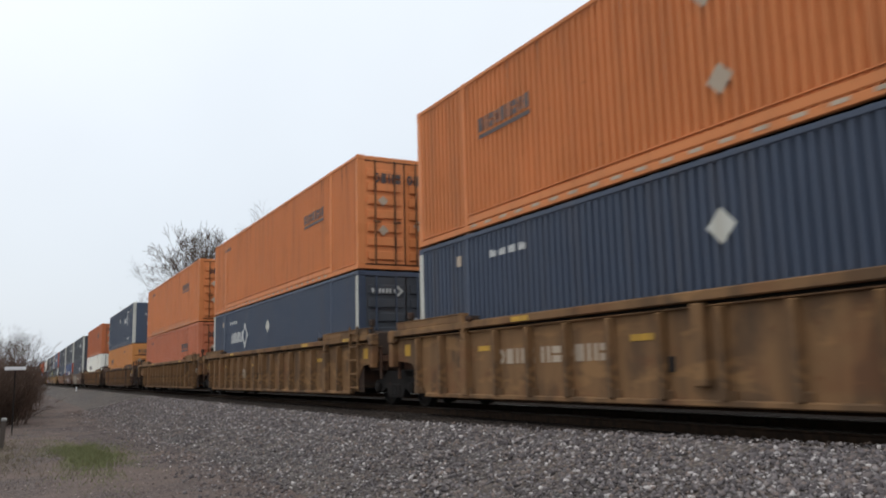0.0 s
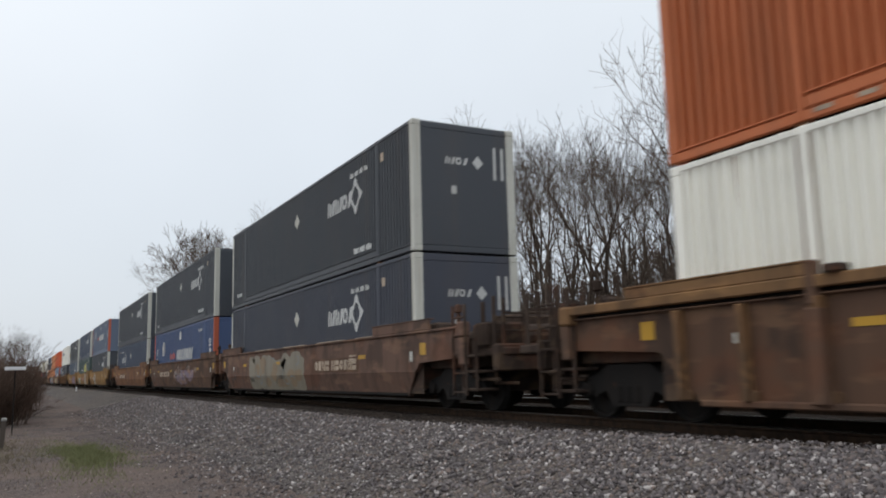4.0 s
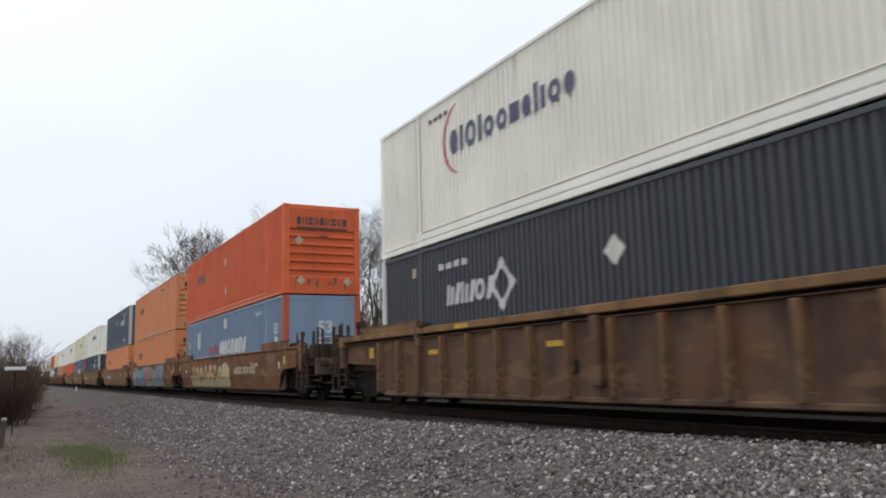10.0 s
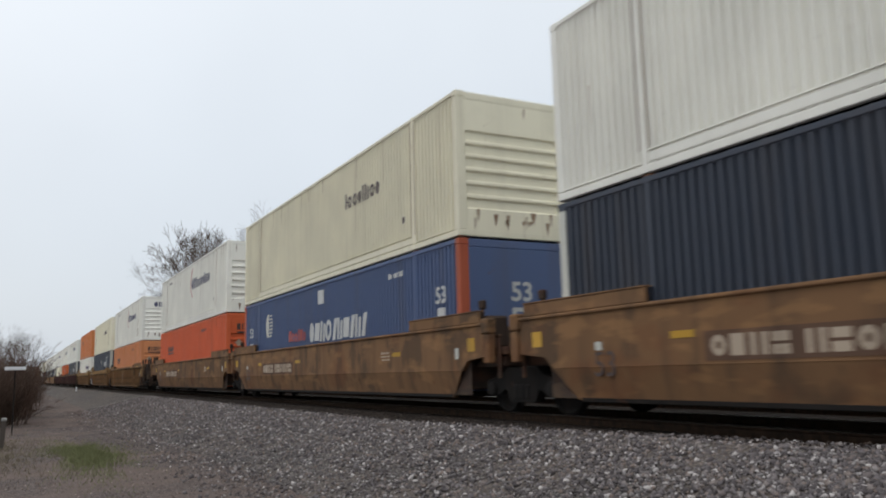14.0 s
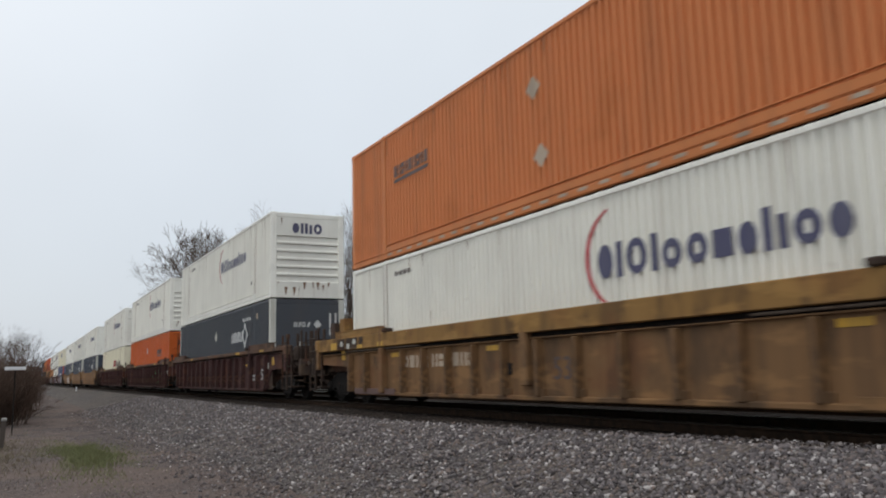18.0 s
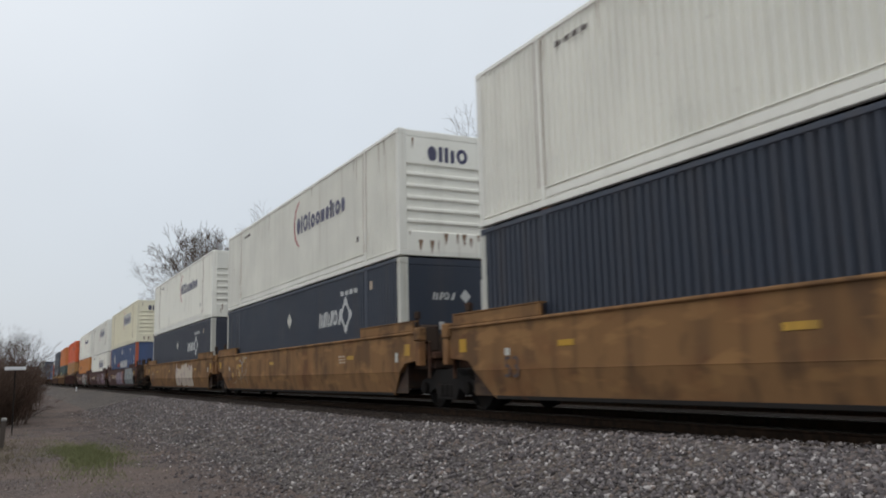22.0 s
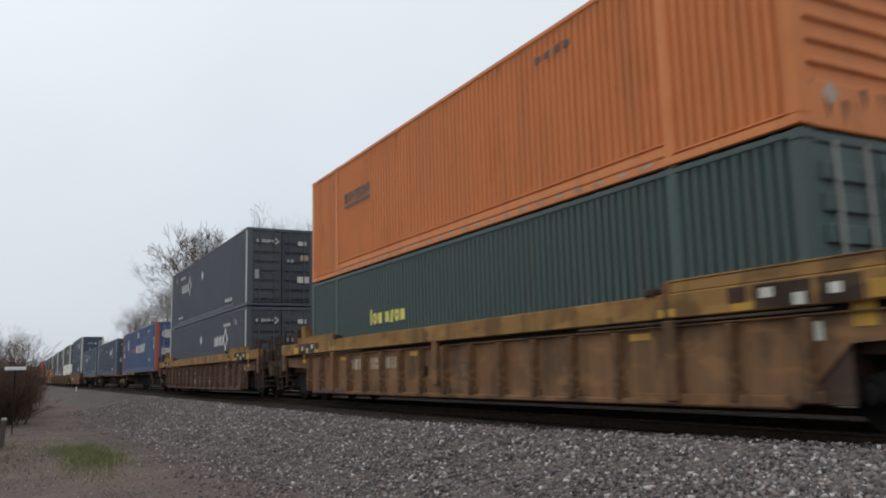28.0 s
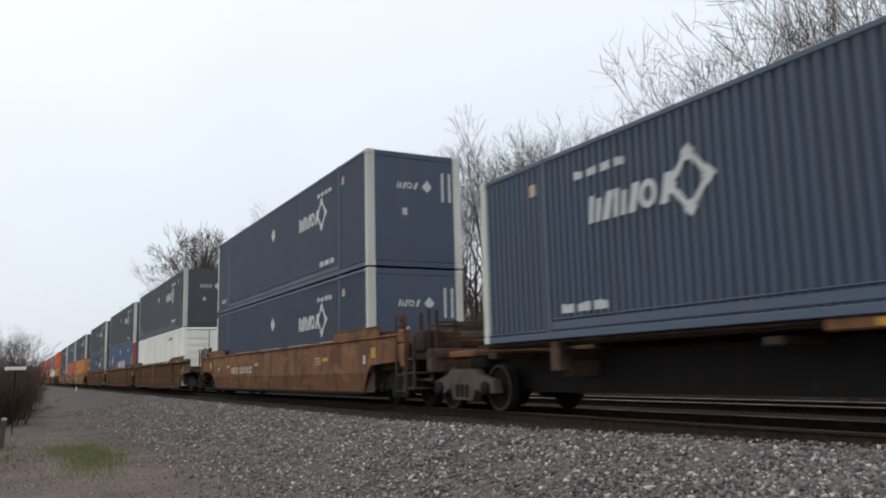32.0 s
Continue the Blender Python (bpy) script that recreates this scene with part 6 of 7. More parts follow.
def bar_along(key, outline, mat):
    """A section in (x, z) drawn out along the line."""
    n = len(outline)
    verts = [(a, yy, b) for yy in (-400, 1500) for a, b in outline]
    me = mesh_of(key, verts, [[i, (i + 1) % n, (i + 1) % n + n, i + n] for i in range(n)])
    me.materials.append(mat)
    return me


WEB_MESH = bar_along("rail_web", [(-0.036, -0.012), (0.036, -0.012), (0.036, -0.035), (0.01, -0.05), (0.01, -0.145), (0.07, -0.165), (0.07, -0.18), (-0.07, -0.18), (-0.07, -0.165), (-0.01, -0.145), (-0.01, -0.05), (-0.036, -0.035)], WEB)
HEAD_MESH = bar_along("rail_head", [(-0.034, -0.012), (-0.036, -0.006), (-0.028, 0.0), (0.028, 0.0), (0.036, -0.006), (0.034, -0.012)], RAIL)
for centre in (XC, XC + 4.3):
    for side in (-0.7525, 0.7525):
        ob = tagged(new("rail"), "worn steel rail with a polished head on wooden ties", "rail", "rails", "structure")
        ob.matrix_basis = pose(centre + side, 0, 0)
        for name, me in (("web", WEB_MESH), ("head", HEAD_MESH)):
            bar = new(name, me)
            bar.parent = ob
tie_mesh = boxes("tie", [(-1.3, 1.3, -0.115, 0.115, -0.37, -0.185)], 0.012)
tie_mesh.materials.append(TIE)
track_ties = tagged(new("railway_ties"), "weathered creosoted wooden ties bedded in ballast", "ties", "", "structure")
for i in range(150):
    ob = new("tie", tie_mesh)
    ob.parent = track_ties
    ob.matrix_basis = pose(XC + 0.02 * math.sin(i * 7.3), -8 + i * 0.53, 0, 0, 0, 0.6 * math.sin(i * 3.1))
for i in range(60):
    ob = new("tie", tie_mesh)
    ob.parent = track_ties
    ob.matrix_basis = pose(XC + 4.3, 0 + i * 0.53, 0, 0, 0, 0.6 * math.sin(i * 2.1))


# ---- loose stones on the near bank ----
def scatter_stones(name, rng, count, x0, x1, y0, y1, low, high, floor, mat=STONE, fade=1.0):
    """Angular stones as one heap: each is a squashed, jittered eight-corner lump."""
    base = np.array([(1, 0, 0), (-1, 0, 0), (0, 1, 0), (0, -1, 0), (0, 0, 1), (0, 0, -1)], float)
    tri = np.array([(0, 2, 4), (2, 1, 4), (1, 3, 4), (3, 0, 4), (2, 0, 5), (1, 2, 5), (3, 1, 5), (0, 3, 5)])
    xs = x0 + (x1 - x0) * rng.uniform(0, 1, count) ** fade
    ys = y0 + (y1 - y0) * rng.uniform(0, 1, count) ** 1.6
    zs = np.array([floor(a, b) for a, b in zip(xs, ys)])
    size = rng.uniform(low, high, count) * (0.7 + 0.6 * rng.uniform(0, 1, count) ** 3)
    v = base[None] * size[:, None, None] * rng.uniform(0.6, 1.15, (count, 6, 1)) + rng.normal(0, 0.16, (count, 6, 3)) * size[:, None, None]
    ang = rng.uniform(0, 2 * math.pi, count)
    tilt = rng.uniform(-0.9, 0.9, count)
    ca, sa, ct, st = np.cos(ang)[:, None], np.sin(ang)[:, None], np.cos(tilt)[:, None], np.sin(tilt)[:, None]
    y1_, z1_ = v[:, :, 1] * ct - v[:, :, 2] * st, v[:, :, 1] * st + v[:, :, 2] * ct
    v = np.stack([v[:, :, 0] * ca - y1_ * sa, v[:, :, 0] * sa + y1_ * ca, z1_ * 0.8], axis=2)
    v += np.stack([xs, ys, zs + size * 0.25], axis=1)[:, None, :]
    f = (tri[None] + np.arange(count)[:, None, None] * 6).reshape(-1, 3)
    me = bpy.data.meshes.new(name)
    v = v.reshape(-1, 3)
    me.vertices.add(len(v))
    me.vertices.foreach_set("co", v.ravel())
    me.loops.add(len(f) * 3)
    me.loops.foreach_set("vertex_index", f.ravel().astype(np.int32))
    me.polygons.add(len(f))
    me.polygons.foreach_set("loop_start", np.arange(0, len(f) * 3, 3, dtype=np.int32))
    me.update(calc_edges=True)
    me.materials.append(mat)
    return new(name, me)


RNG = np.random.default_rng(4)
tagged(scatter_stones("ballast_stones", RNG, 50000, 2.2, 6.98, 4.0, 50.0, 0.022, 0.046, lambda x, y: max(land(x, y), bank(x, y) if x > 3.6 else -9), STONE, 0.45), "grey and tan crushed ballast stones", "stones", "", "stuff")
tagged(scatter_stones("track_stones", RNG, 16000, 6.8, 8.3, 3.0, 45.0, 0.02, 0.036, lambda x, y: bank(x, y) + (0.07 if x > 7.25 else 0.02), OILY_SHADE), "oily ballast stones beside the rail, coloured darker for shade", "stones", "", "stuff")
tagged(scatter_stones("gravel_stones", RNG, 14000, -2.5, 4.6, 5.0, 40.0, 0.006, 0.02, lambda x, y: max(land(x, y), bank(x, y) if x > 3.6 else -9), DIRT_STONE), "scattered grey gravel on dirt", "stones", "", "stuff")


# ---- trees and brush ----
TWIG = bark("twig_bark", (0.102, 0.077, 0.06), (0.162, 0.123, 0.098))


def tubes(name, sticks, sides):
    """Tapered sticks ((start, end, r0, r1), ...) as one mesh."""
    n = len(sticks)
    a = np.array([s[0] for s in sticks])
    b = np.array([s[1] for s in sticks])
    r0 = np.array([s[2] for s in sticks])[:, None, None]
    r1 = np.array([s[3] for s in sticks])[:, None, None]
    d = b - a
    d /= np.maximum(np.linalg.norm(d, axis=1, keepdims=True), 1e-6)
    ref = np.where(np.abs(d[:, 2:3]) > 0.9, np.array([[1.0, 0, 0]]), np.array([[0, 0, 1.0]]))
    u = np.cross(d, ref)
    u /= np.linalg.norm(u, axis=1, keepdims=True)
    w = np.cross(d, u)
    ang = np.arange(sides) * 2 * math.pi / sides
    circ = u[:, None] * np.cos(ang)[None, :, None] + w[:, None] * np.sin(ang)[None, :, None]
    v = np.concatenate([a[:, None] + circ * r0, b[:, None] + circ * r1], axis=1).reshape(-1, 3)
    i = np.arange(sides)
    q = np.stack([i, (i + 1) % sides, (i + 1) % sides + sides, i + sides], axis=1)
    f = (q[None] + np.arange(n)[:, None, None] * 2 * sides).reshape(-1, 4)
    me = bpy.data.meshes.new(name)
    me.vertices.add(len(v))
    me.vertices.foreach_set("co", v.ravel())
    me.loops.add(f.size)
    me.loops.foreach_set("vertex_index", f.ravel().astype(np.int32))
    me.polygons.add(len(f))
    me.polygons.foreach_set("loop_start", np.arange(0, f.size, 4, dtype=np.int32))
    me.update(calc_edges=True)
    return me


def grow(rng, start, way, length, radius, level, thick, thin, top, wild=1.0):
    """One limb: bends as it goes, thins out, and throws smaller limbs upward."""
    steps = 5 if level < 2 else 3 if level < 4 else 2
    p, d = np.array(start, float), np.array(way, float)
    for k in range(steps):
        d = d + rng.normal(0, (0.045 + 0.03 * level) * wild, 3) + np.array([0, 0, 0.09 if level else 0.02])
        d /= np.linalg.norm(d)
        q = p + d * length / steps
        ra, rb = radius * (1 - 0.62 * k / steps), radius * (1 - 0.62 * (k + 1) / steps)
        (thick if level < 2 else thin).append((p.copy(), q.copy(), ra, rb))
        if level < top and (k >= 1 or level > 0):
            for _ in range(rng.integers(1, 3) if level < 2 else rng.integers(1, 3)):
                side = rng.normal(0, 1, 3)
                side -= side.dot(d) * d
                side /= np.linalg.norm(side)
                spread = rng.uniform(0.38, 0.8) * (0.5 + 0.5 * wild)
                child = d * math.cos(spread) + side * math.sin(spread) * (1.0 if level else 1.15)
                grow(rng, p + (q - p) * rng.uniform(0.2, 1), child, length * rng.uniform(0.42, 0.62), max(rb * rng.uniform(0.45, 0.65), 0.012), level + 1, thick, thin, top, wild)
        p = q
    if level < 2:
        for _ in range(2):
            grow(rng, p, d + rng.normal(0, 0.35, 3), length * 0.5, max(rb * 0.8, 0.008), level + 1, thick, thin, top, wild)


def fork(rng, p, d, length, radius, depth, thick, thin, spread=1.0, lift=0.05):
    """A limb that wanders a little, sheds a side twig and parts in two or three, over and over."""
    rb = radius * 0.74
    for k in range(2):
        d = d + rng.normal(0, 0.12, 3) + np.array([0, 0, lift])
        d /= np.linalg.norm(d)
        q = p + d * length / 2
        (thick if radius > 0.035 else thin).append((p.copy(), q.copy(), radius + (rb - radius) * k / 2, radius + (rb - radius) * (k + 1) / 2))
        p = q
        if depth < 4 and rng.random() < 0.55:
            side = rng.normal(0, 1, 3)
            side -= side.dot(d) * d
            side /= np.linalg.norm(side)
            w = d * 0.5 + side * 0.85 + np.array([0, 0, 0.12])
            tip = p + w * length * rng.uniform(0.25, 0.5)
            thin.append((p.copy(), tip, max(rb * 0.45, 0.007), 0.006))
            thin.append((tip, tip + (w * 0.6 + d * 0.5 + rng.normal(0, 0.2, 3)) * length * rng.uniform(0.2, 0.4), 0.006, 0.004))
    if depth == 0:
        return
    n = 3 if rng.random() < 0.28 else 2
    ref = rng.normal(0, 1, 3)
    ref -= ref.dot(d) * d
    ref /= np.linalg.norm(ref)
    other = np.cross(d, ref)
    for i in range(n):
        a = 2 * math.pi * i / n + rng.uniform(-0.4, 0.4)
        bend = rng.uniform(0.24, 0.6) * spread * (0.6 if i == 0 else 1.0)
        way = d * math.cos(bend) + (ref * math.cos(a) + other * math.sin(a)) * math.sin(bend)
        fork(rng, p, way, length * rng.uniform(0.7, 0.9), max(rb * (0.88 if i == 0 else 0.7), 0.011), depth - 1, thick, thin, spread, lift)


def tree_meshes(seed, height, radius, clear=0.36):
    """A woodland tree: a tall trunk that parts into steep limbs, with a few lower side limbs."""
    rng = np.random.default_rng(seed)
    thick, thin = [], []
    p, d = np.array([0, 0, -0.4]), np.array([rng.normal(0, 0.08), rng.normal(0, 0.08), 1.0])
    n = 6
    for k in range(n):
        d = d + rng.normal(0, 0.045, 3)
        d /= np.linalg.norm(d)
        q = p + d * height * clear / n
        ra, rb = radius * (1 - 0.3 * k / n), radius * (1 - 0.3 * (k + 1) / n)
        thick.append((p.copy(), q.copy(), ra, rb))
        if k >= 1 and rng.random() < 0.75:
            a = rng.uniform(0, 2 * math.pi)
            way = np.array([math.cos(a), math.sin(a), rng.uniform(0.5, 1.1)])
            fork(rng, q, way / np.linalg.norm(way), height * rng.uniform(0.07, 0.12), rb * 0.34, 3, thick, thin, 1.0, 0.05)
        p = q
    for i in range(3):
        a = 2 * math.pi * (i + rng.uniform(-0.3, 0.3)) / 3
        lean = 0.12 if i == 0 else rng.uniform(0.3, 0.5)
        way = d + np.array([math.cos(a) * lean, math.sin(a) * lean, 0])
        fork(rng, p, way / np.linalg.norm(way), height * rng.uniform(0.15, 0.185), rb * (0.9 if i == 0 else 0.7), 5, thick, thin, 0.9, 0.06)
    return tubes(f"trunk_{seed}", thick, 6), tubes(f"twigs_{seed}", thin, 3)


KINDS = [tree_meshes(s, h, r, c) for s, h, r, c in ((11, 16.0, 0.18, 0.46), (23, 15.5, 0.15, 0.54), (37, 16.5, 0.20, 0.40), (41, 15.5, 0.13, 0.56), (59, 16.5, 0.16, 0.48), (67, 16.0, 0.14, 0.36))]


def broad_meshes(seed, height, spread):
    """An old field tree: a short trunk that parts into wide limbs and a round crown."""
    rng = np.random.default_rng(seed)
    thick, thin = [], []
    foot = np.array([0.1, 0.05, height * 0.26])
    thick.append((np.array([0, 0, -0.4]), foot, 0.34, 0.26))
    for i in range(4):
        a = 2 * math.pi * (i + rng.uniform(-0.25, 0.25)) / 4
        way = np.array([math.cos(a) * spread, math.sin(a) * spread, 1.0])
        fork(rng, foot, way / np.linalg.norm(way), height * rng.uniform(0.17, 0.21), 0.18, 6, thick, thin, 1.0, 0.03)
    slim = np.array([0.9, 0.9, 1.0])
    thick, thin = ([(a * slim, b * slim, r, q) for a, b, r, q in sticks] for sticks in (thick, thin))
    return tubes(f"trunk_{seed}", thick, 6), tubes(f"twigs_{seed}", [(a, b, max(r, 0.024), max(q, 0.018)) for a, b, r, q in thin], 3)


KINDS += [broad_meshes(7, 17.5, 0.34), broad_meshes(8, 17.5, 0.30)]
TALL = [max(max(v.co.z for v in me.vertices) for me in pair) for pair in KINDS]


def tree(x, y, kind, size, turn, lean=0.0):
    thing = tagged(new("tree"), "tall leafless grey tree with fine bare twigs", "tree", "bare trees along the line")
    part("trunk", KINDS[kind][0], BARK, thing)
    part("crown", KINDS[kind][1], TWIG, thing, "bare twigs")
    z = land(x, y)
    thing.matrix_basis = pose(x, y, z, 0, lean, turn) @ Matrix.Scale(size, 4)
    return thing


def canopy(x, y):
    """Height of the woodland's upper edge above the eye: it dips where young trees stand and rises again down the line."""
    at = y * 22.5 / x
    return float(np.interp(at, (8, 18, 21.5, 24, 28, 34, 40, 46, 50, 55, 60, 68, 80, 90, 105, 140), (16.5, 13.6, 11.2, 10.0, 11.8, 13.4, 12.6, 11.6, 11.4, 13.2, 12.6, 15.0, 16.2, 16.6, 17.5, 15.0))) * x / 22.5


def wood_tree(x, y, kind, share, turn, lean=0.0):
    """A tree that reaches a share of the woodland's upper edge."""
    return tree(x, y, kind, (canopy(x, y) * share + EYE.z - land(x, y)) / TALL[kind], turn, lean)


rt = random.Random(5)
# the row beyond the tracks, close on the nearer stretch and drawing in towards the line farther off
for i in range(58):
    y = 11.0 + i * 2.0 + rt.uniform(-0.9, 0.9) if i < 26 else 63.0 + (i - 26) * 3.4 + rt.uniform(-1, 1)
    line = 22.5 if y < 60 else 22.5 - min((y - 60) / 30, 1) * 3.0
    wood_tree(line + rt.uniform(-1.2, 3.6), y, rt.randrange(6), rt.uniform(0.84, 1.06), rt.uniform(0, 360), rt.uniform(-2, 2))
for i in range(18):
    y = 14.0 + i * 5.2 + rt.uniform(-1.5, 1.5)
    wood_tree(28 + rt.uniform(0, 6), y, rt.randrange(6), rt.uniform(0.6, 0.92), rt.uniform(0, 360), rt.uniform(-3, 3))
for i in range(7):
    wood_tree(rt.uniform(20.5, 27.0), 6.0 + i * 1.5 + rt.uniform(-0.5, 0.5), rt.randrange(6), rt.uniform(0.75, 1.05), rt.uniform(0, 360), rt.uniform(-4, 4))
# a thicker stand of straight trunks
for i in range(14):
    wood_tree(rt.uniform(22.0, 27.5), 25.0 + i * 1.3 + rt.uniform(-0.5, 0.5), rt.choice((1, 3, 4)), rt.uniform(0.78, 1.0), rt.uniform(0, 360), rt.uniform(-2, 2))
# thin young trees that fill the lower edge of the wood on the nearest stretch
for i in range(26):
    wood_tree(rt.uniform(21.0, 30.0), 7.0 + i * 0.85 + rt.uniform(-0.4, 0.4), rt.choice((1, 3, 5)), rt.uniform(0.42, 0.66), rt.uniform(0, 360), rt.uniform(-4, 4))
# a broad tree that stands above the train far down the line, with smaller ones beside it
for x, y, k, top, turn in ((20.1, 104.0, 6, 20.4, 65), (22.4, 107.0, 7, 18.0, 140), (19.5, 92.0, 3, 13.0, 10), (25.2, 106.0, 4, 17.0, 200)):
    tree(x, y, k, (top - land(x, y)) / TALL[k], turn)
# low trees on the camera's side, far down the line
for i in range(20):
    tree(rt.uniform(-4.5, 0.6), 72.0 + i * 3.2, rt.randrange(6), rt.uniform(0.27, 0.4), rt.uniform(0, 360))
for i in range(16):
    tree(rt.uniform(-60, -14), rt.uniform(130, 220), rt.randrange(6), rt.uniform(0.6, 0.8), rt.uniform(0, 360))


def brush_mat(name, a, b):
    m, n, l, bs = material(name, 0.95)
    info = n.new("ShaderNodeObjectInfo")
    t = noise_node(n, l, 3, 4)
    c0 = mix_by(n, l, info.outputs["Random"], 0, 1, a, b)
    l.new(mix_by(n, l, t.outputs["Fac"], 0.4, 0.7, c0, tuple(c * 0.55 for c in a)), bs.inputs["Base Color"])
    return m


BRUSH = brush_mat("dry_brown_brush", (0.115, 0.077, 0.060), (0.17, 0.12, 0.094))


def shrub_meshes(seed, height, width, stems):
    rng = np.random.default_rng(seed)
    thick, thin = [], []
    for _ in range(stems):
        a = rng.uniform(0, 2 * math.pi)
        r = width * math.sqrt(rng.uniform(0, 1)) * 0.5
        way = np.array([math.cos(a) * 0.35, math.sin(a) * 0.35, 1.0]) + rng.normal(0, 0.15, 3)
        grow(rng, (r * math.cos(a), r * math.sin(a), -0.1), way / np.linalg.norm(way), height * rng.uniform(0.5, 0.8), 0.022, 2, thick, thin, 4)
    return tubes(f"shrub_{seed}", thin, 3)


SHRUBS = [shrub_meshes(s, h, w, n) for s, h, w, n in ((101, 3.2, 2.2, 38), (102, 2.6, 2.4, 44), (103, 3.8, 2.0, 34))]


PALE_BRUSH = brush_mat("pale_far_brush", (0.105, 0.083, 0.068), (0.155, 0.126, 0.104))
PALE = []
for me in SHRUBS:
    twin = me.copy()
    twin.materials.append(PALE_BRUSH)
    PALE.append(twin)


def shrub(x, y, kind, size, turn, set_of=SHRUBS):
    ob = tagged(new("shrub", set_of[kind]), "dry brown leafless shrub with tangled stems", "shrub", "shrubs along the line")
    if not set_of[kind].materials:
        set_of[kind].materials.append(BRUSH)
    ob.matrix_basis = pose(x, y, land(x, y), 0, 0, turn) @ Matrix.Scale(size, 4)


for i in range(70):
    y = 12.0 + i * 1.75 + rt.uniform(-0.6, 0.6)
    shrub((21.0 if y < 60 else 19.2) + rt.uniform(-1.2, 2.2), y, rt.randrange(3), rt.uniform(0.4, 0.7), rt.uniform(0, 360), PALE)
for i in range(40):
    y = 14.0 + i * 3.1 + rt.uniform(-1, 1)
    shrub(26 + rt.uniform(-1.5, 3), y, rt.randrange(3), rt.uniform(0.8, 1.1), rt.uniform(0, 360), PALE)
for i in range(60):
    shrub(20.6 + rt.uniform(-1.2, 1.6), 13.0 + i * 1.0 + rt.uniform(-0.4, 0.4), rt.randrange(3), rt.uniform(0.4, 0.75), rt.uniform(0, 360), PALE)
# the thicket at the left of the path
for i in range(60):
    shrub(rt.uniform(-3.8, -0.25) + 0.012 * i, 33.0 + i * 0.5, rt.randrange(3), rt.uniform(0.65, 0.9), rt.uniform(0, 360))
for x, y, k, s in ((-0.75, 37.5, 0, 0.92), (-1.6, 35.5, 1, 1.0), (-0.35, 41.0, 1, 0.8), (-2.4, 38.5, 2, 0.9), (-1.1, 44.0, 2, 0.85), (-0.1, 47.0, 0, 0.7), (-1.9, 48.0, 1, 1.0), (-0.4, 54.0, 2, 0.75), (0.2, 60.0, 1, 0.7), (-3.0, 33.0, 1, 0.9)):
    shrub(x, y, k, s, rt.uniform(0, 360))


# ---- far woods ----
def far_woods(name, x0, y0, x1, y1, height, seed, mat=None, count=900, wide=6.0):
    rng = np.random.default_rng(seed)
    sticks = []
    for i in range(count):
        t = rng.uniform(0, 1)
        x, y = x0 + (x1 - x0) * t + rng.normal(0, wide), y0 + (y1 - y0) * t + rng.normal(0, wide)
        h = height * rng.uniform(0.55, 1.0)
        p = np.array([x, y, GROUND])
        q = p + np.array([rng.normal(0, 0.8), rng.normal(0, 0.8), h])
        sticks.append((p, q, 0.16, 0.03))
        for _ in range(5):
            a = p + (q - p) * rng.uniform(0.3, 0.95)
            sticks.append((a, a + np.array([rng.normal(0, 1.3), rng.normal(0, 1.3), rng.uniform(0.8, 2.6)]), 0.05, 0.015))
    me = tubes(name, sticks, 3)
    me.materials.append(mat or BRUSH)
    return tagged(new(name, me), "dense leafless undergrowth among the trees" if name == "undergrowth" else "distant leafless woods at the horizon", "woods", "", "stuff")


far_woods("far_woods", -220, 420, 10, 640, 13.0, 71)
far_woods("far_woods", 44, -5, 42, 150, 11.0, 73, PALE_BRUSH, 1700)
far_woods("undergrowth", 31, 2, 29, 100, 4.6, 74, PALE_BRUSH, 700, 2.2)
far_woods("far_woods", 26, 150, 40, 620, 13.0, 72)


# ---- trackside things ----
BOARD = paint("board_white", (0.70, 0.71, 0.72), dirt=(0.3, 0.3, 0.3), amount=0.3, rust=0.0)
WOOD = paint("weathered_post_wood", (0.085, 0.07, 0.06), amount=0.4, rust=0.0, rough=0.9)
sign = tagged(new("trackside_board"), "narrow white board on a thin post beside brush", "sign")
part("board", boxes("sign_board", [(-0.31, 0.31, -0.02, 0.02, 2.08, 2.19)], 0.01), BOARD, sign)
for k, x in enumerate((0.0,)):
    part("post", boxes(f"sign_post_{k}", [(x - 0.018, x + 0.018, 0.02, 0.05, -0.3, 2.15)], 0.01), C["grime_shade"], sign)
sign.matrix_basis = pose(0.04, 30.0, land(0, 30))
post = tagged(new("marker_post"), "short dark wooden marker post with a dull metal cap", "post")
part("shaft", boxes("mp_shaft", [(-0.06, 0.06, -0.06, 0.06, -0.2, 0.72)], 0.01), WOOD, post)
part("cap", boxes("mp_cap", [(-0.07, 0.07, -0.07, 0.07, 0.72, 0.80)], 0.02), C["silver"], post)
post.matrix_basis = pose(-0.20, 24.0, land(-0.2, 24), 2, 3, 0)
stake = tagged(new("white_stake"), "small white stake at the ballast edge", "stake")
part("shaft", boxes("stake_shaft", [(-0.05, 0.05, -0.05, 0.05, -0.2, 0.5)], 0.01), BOARD, stake)
stake.matrix_basis = pose(6.05, 96.0, bank(6.05, 96.0))


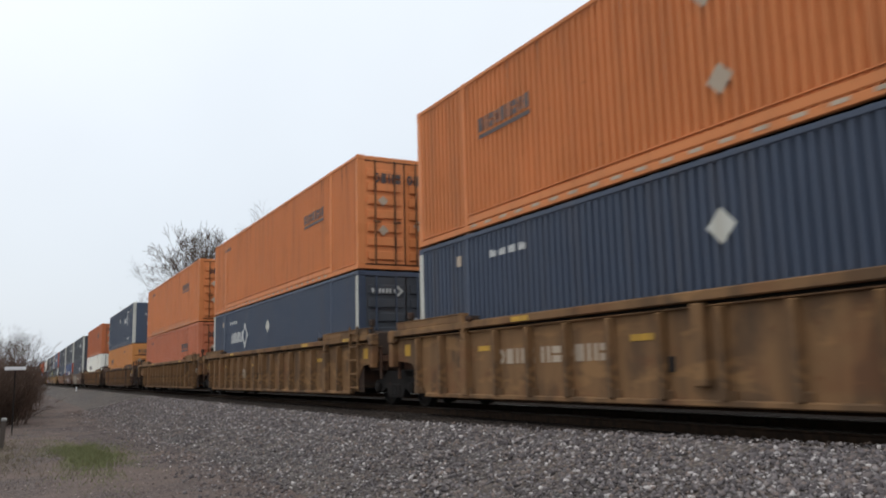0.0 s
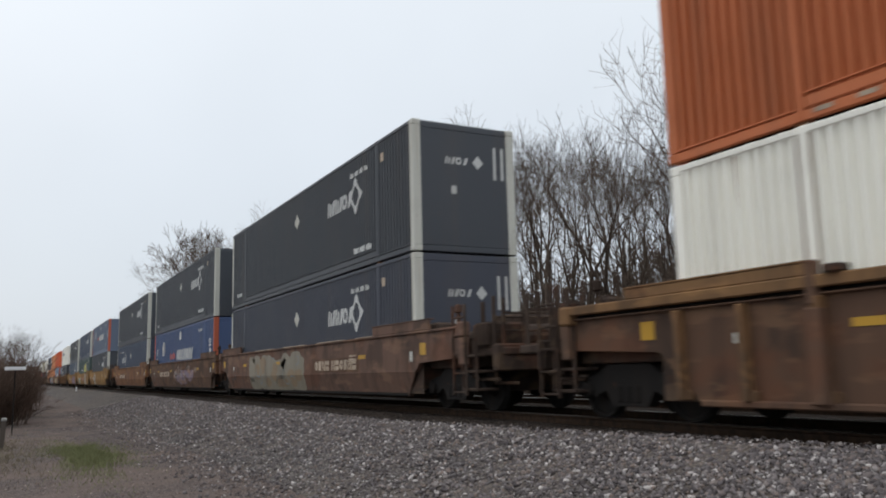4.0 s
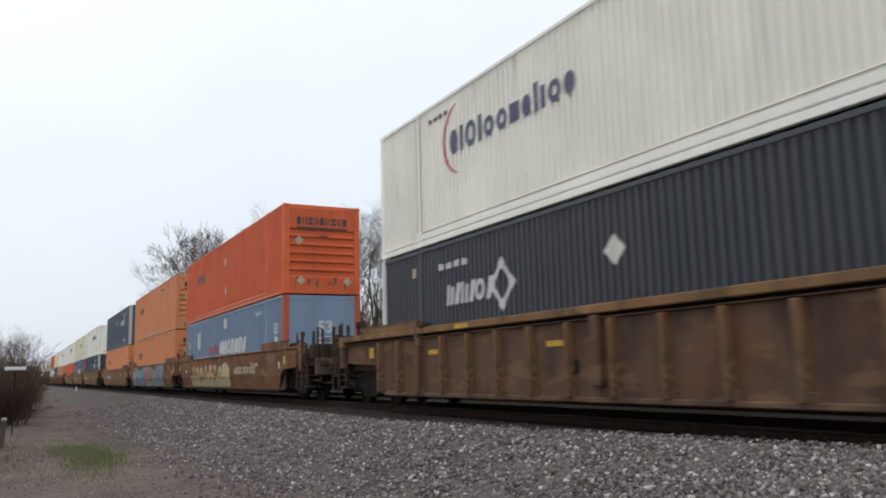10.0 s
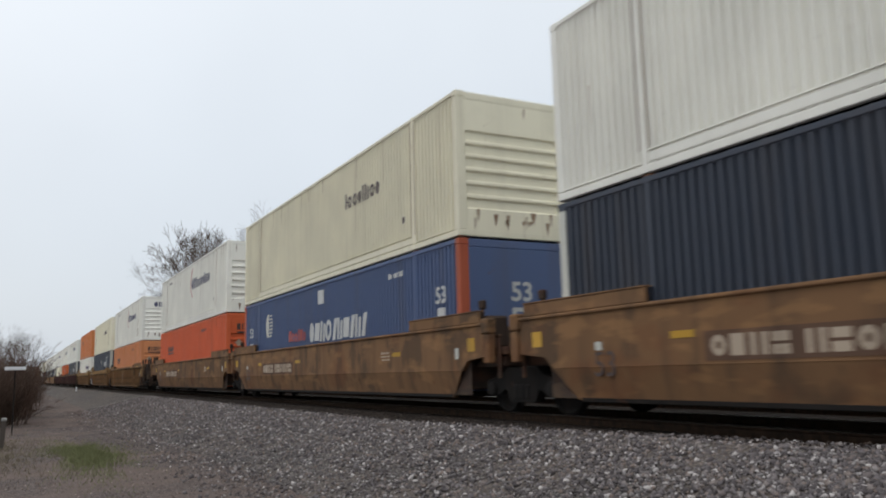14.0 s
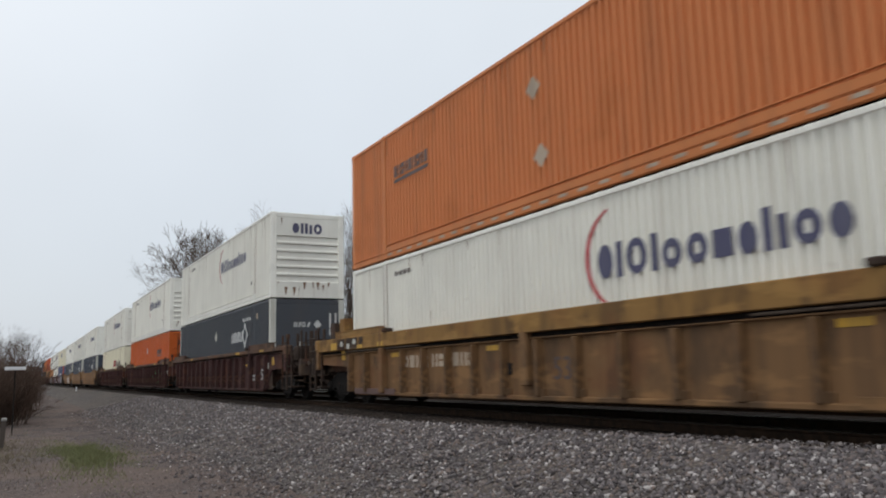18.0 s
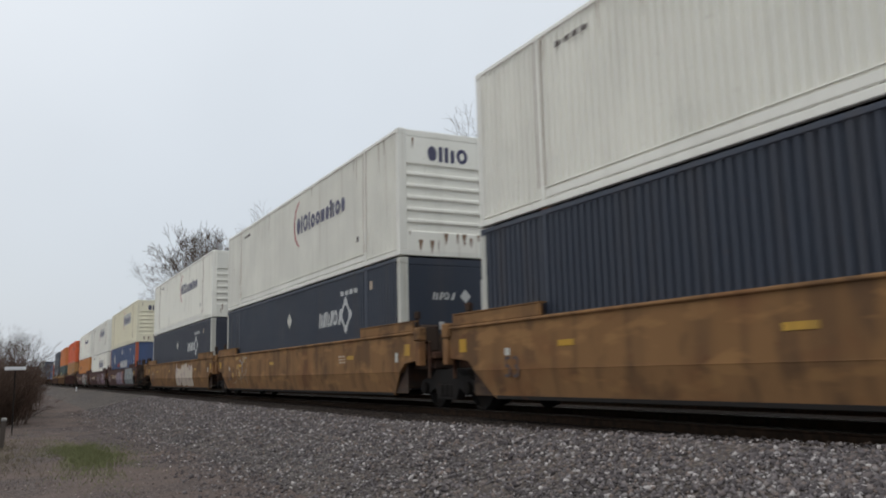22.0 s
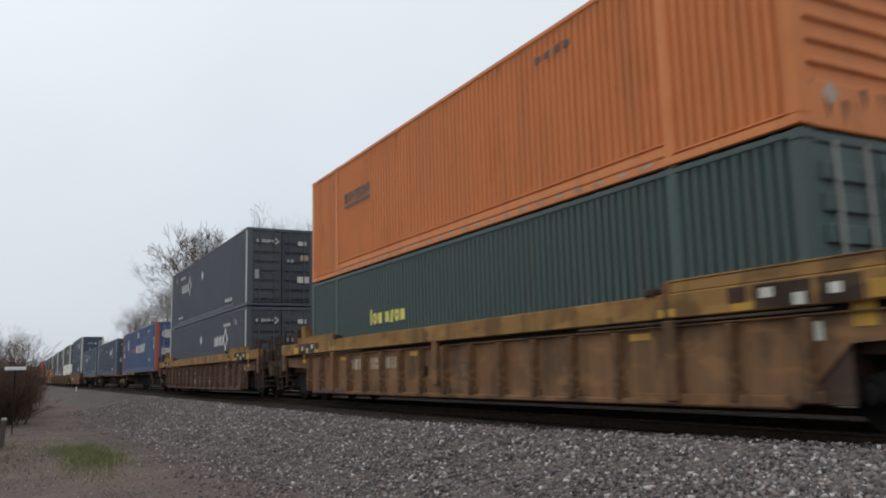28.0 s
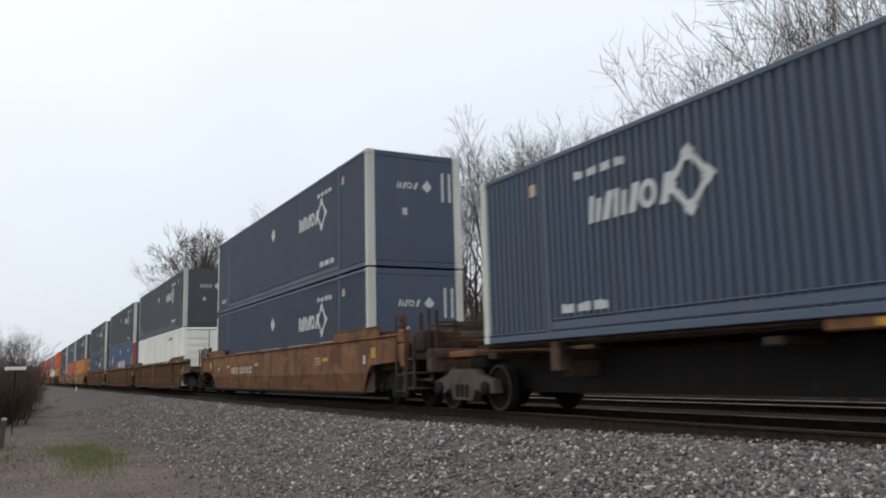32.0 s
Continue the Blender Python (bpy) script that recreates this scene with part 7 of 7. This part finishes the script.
def blades(name, rng, count, cx, cy, rx, ry, low, high, mat, floor):
    """Grass blades: thin bent triangles, thinning out towards an uneven edge."""
    a, r = rng.uniform(0, 2 * math.pi, count), np.abs(rng.normal(0, 0.5, count))
    r = r * (1 + 0.35 * np.sin(a * 3 + 1) + 0.2 * np.sin(a * 7))
    x, y = cx + rx * r * np.cos(a), cy + ry * r * np.sin(a)
    z = np.array([floor(p, q) for p, q in zip(x, y)])
    h = rng.uniform(low, high, count) * np.maximum(1.1 - 0.5 * r, 0.3)
    t = rng.uniform(0, 2 * math.pi, count)
    w = rng.uniform(0.004, 0.009, count)
    lean = rng.normal(0, 0.35, (count, 2)) * h[:, None]
    dx, dy = np.cos(t) * w, np.sin(t) * w
    v = np.stack([np.stack([x - dx, y - dy, z], 1), np.stack([x + dx, y + dy, z], 1), np.stack([x + lean[:, 0] * 0.4 + dx * 0.7, y + lean[:, 1] * 0.4 + dy * 0.7, z + h * 0.6], 1),
                  np.stack([x + lean[:, 0], y + lean[:, 1], z + h], 1)], axis=1).reshape(-1, 3)
    base = np.arange(count)[:, None] * 4
    f = np.concatenate([base + np.array([[0, 1, 2]]), base + np.array([[0, 2, 3]])], axis=1).reshape(-1, 3)
    me = bpy.data.meshes.new(name)
    me.from_pydata(v.tolist(), [], f.tolist())
    me.materials.append(mat)
    return new(name, me)


def grass_mat(name, a, b):
    m, n, l, bs = material(name, 0.8)
    geo = n.new("ShaderNodeNewGeometry")
    l.new(mix_by(n, l, geo.outputs["Random Per Island"], 0, 1, a, b), bs.inputs["Base Color"])
    return m


GREEN, STRAW = grass_mat("fresh_grass", (0.115, 0.13, 0.05), (0.20, 0.205, 0.095)), grass_mat("dead_grass", (0.13, 0.105, 0.07), (0.24, 0.20, 0.135))
tagged(blades("grass_patch", RNG, 11000, 1.55, 20.2, 0.95, 5.2, 0.04, 0.12, GREEN, land), "small patch of fresh green grass in dirt", "grass", "", "stuff")
tagged(blades("dead_grass_tufts", RNG, 9000, -0.6, 22.0, 2.4, 12.0, 0.03, 0.10, STRAW, land), "thin dead grass on dirt", "grass", "", "stuff")
tagged(blades("dead_grass_verge", RNG, 4000, -1.5, 44.0, 2.4, 12.0, 0.10, 0.35, STRAW, land), "dead grass round the brush", "grass", "", "stuff")


# ---- motion: the whole train rolls past at one speed ----
def motions():
    for thing, y, z in MOVING:
        walk(thing, [(0.0, pose(XC, y, z)), (32.0, pose(XC, y - SPEED * 32.0, z))])


motions()
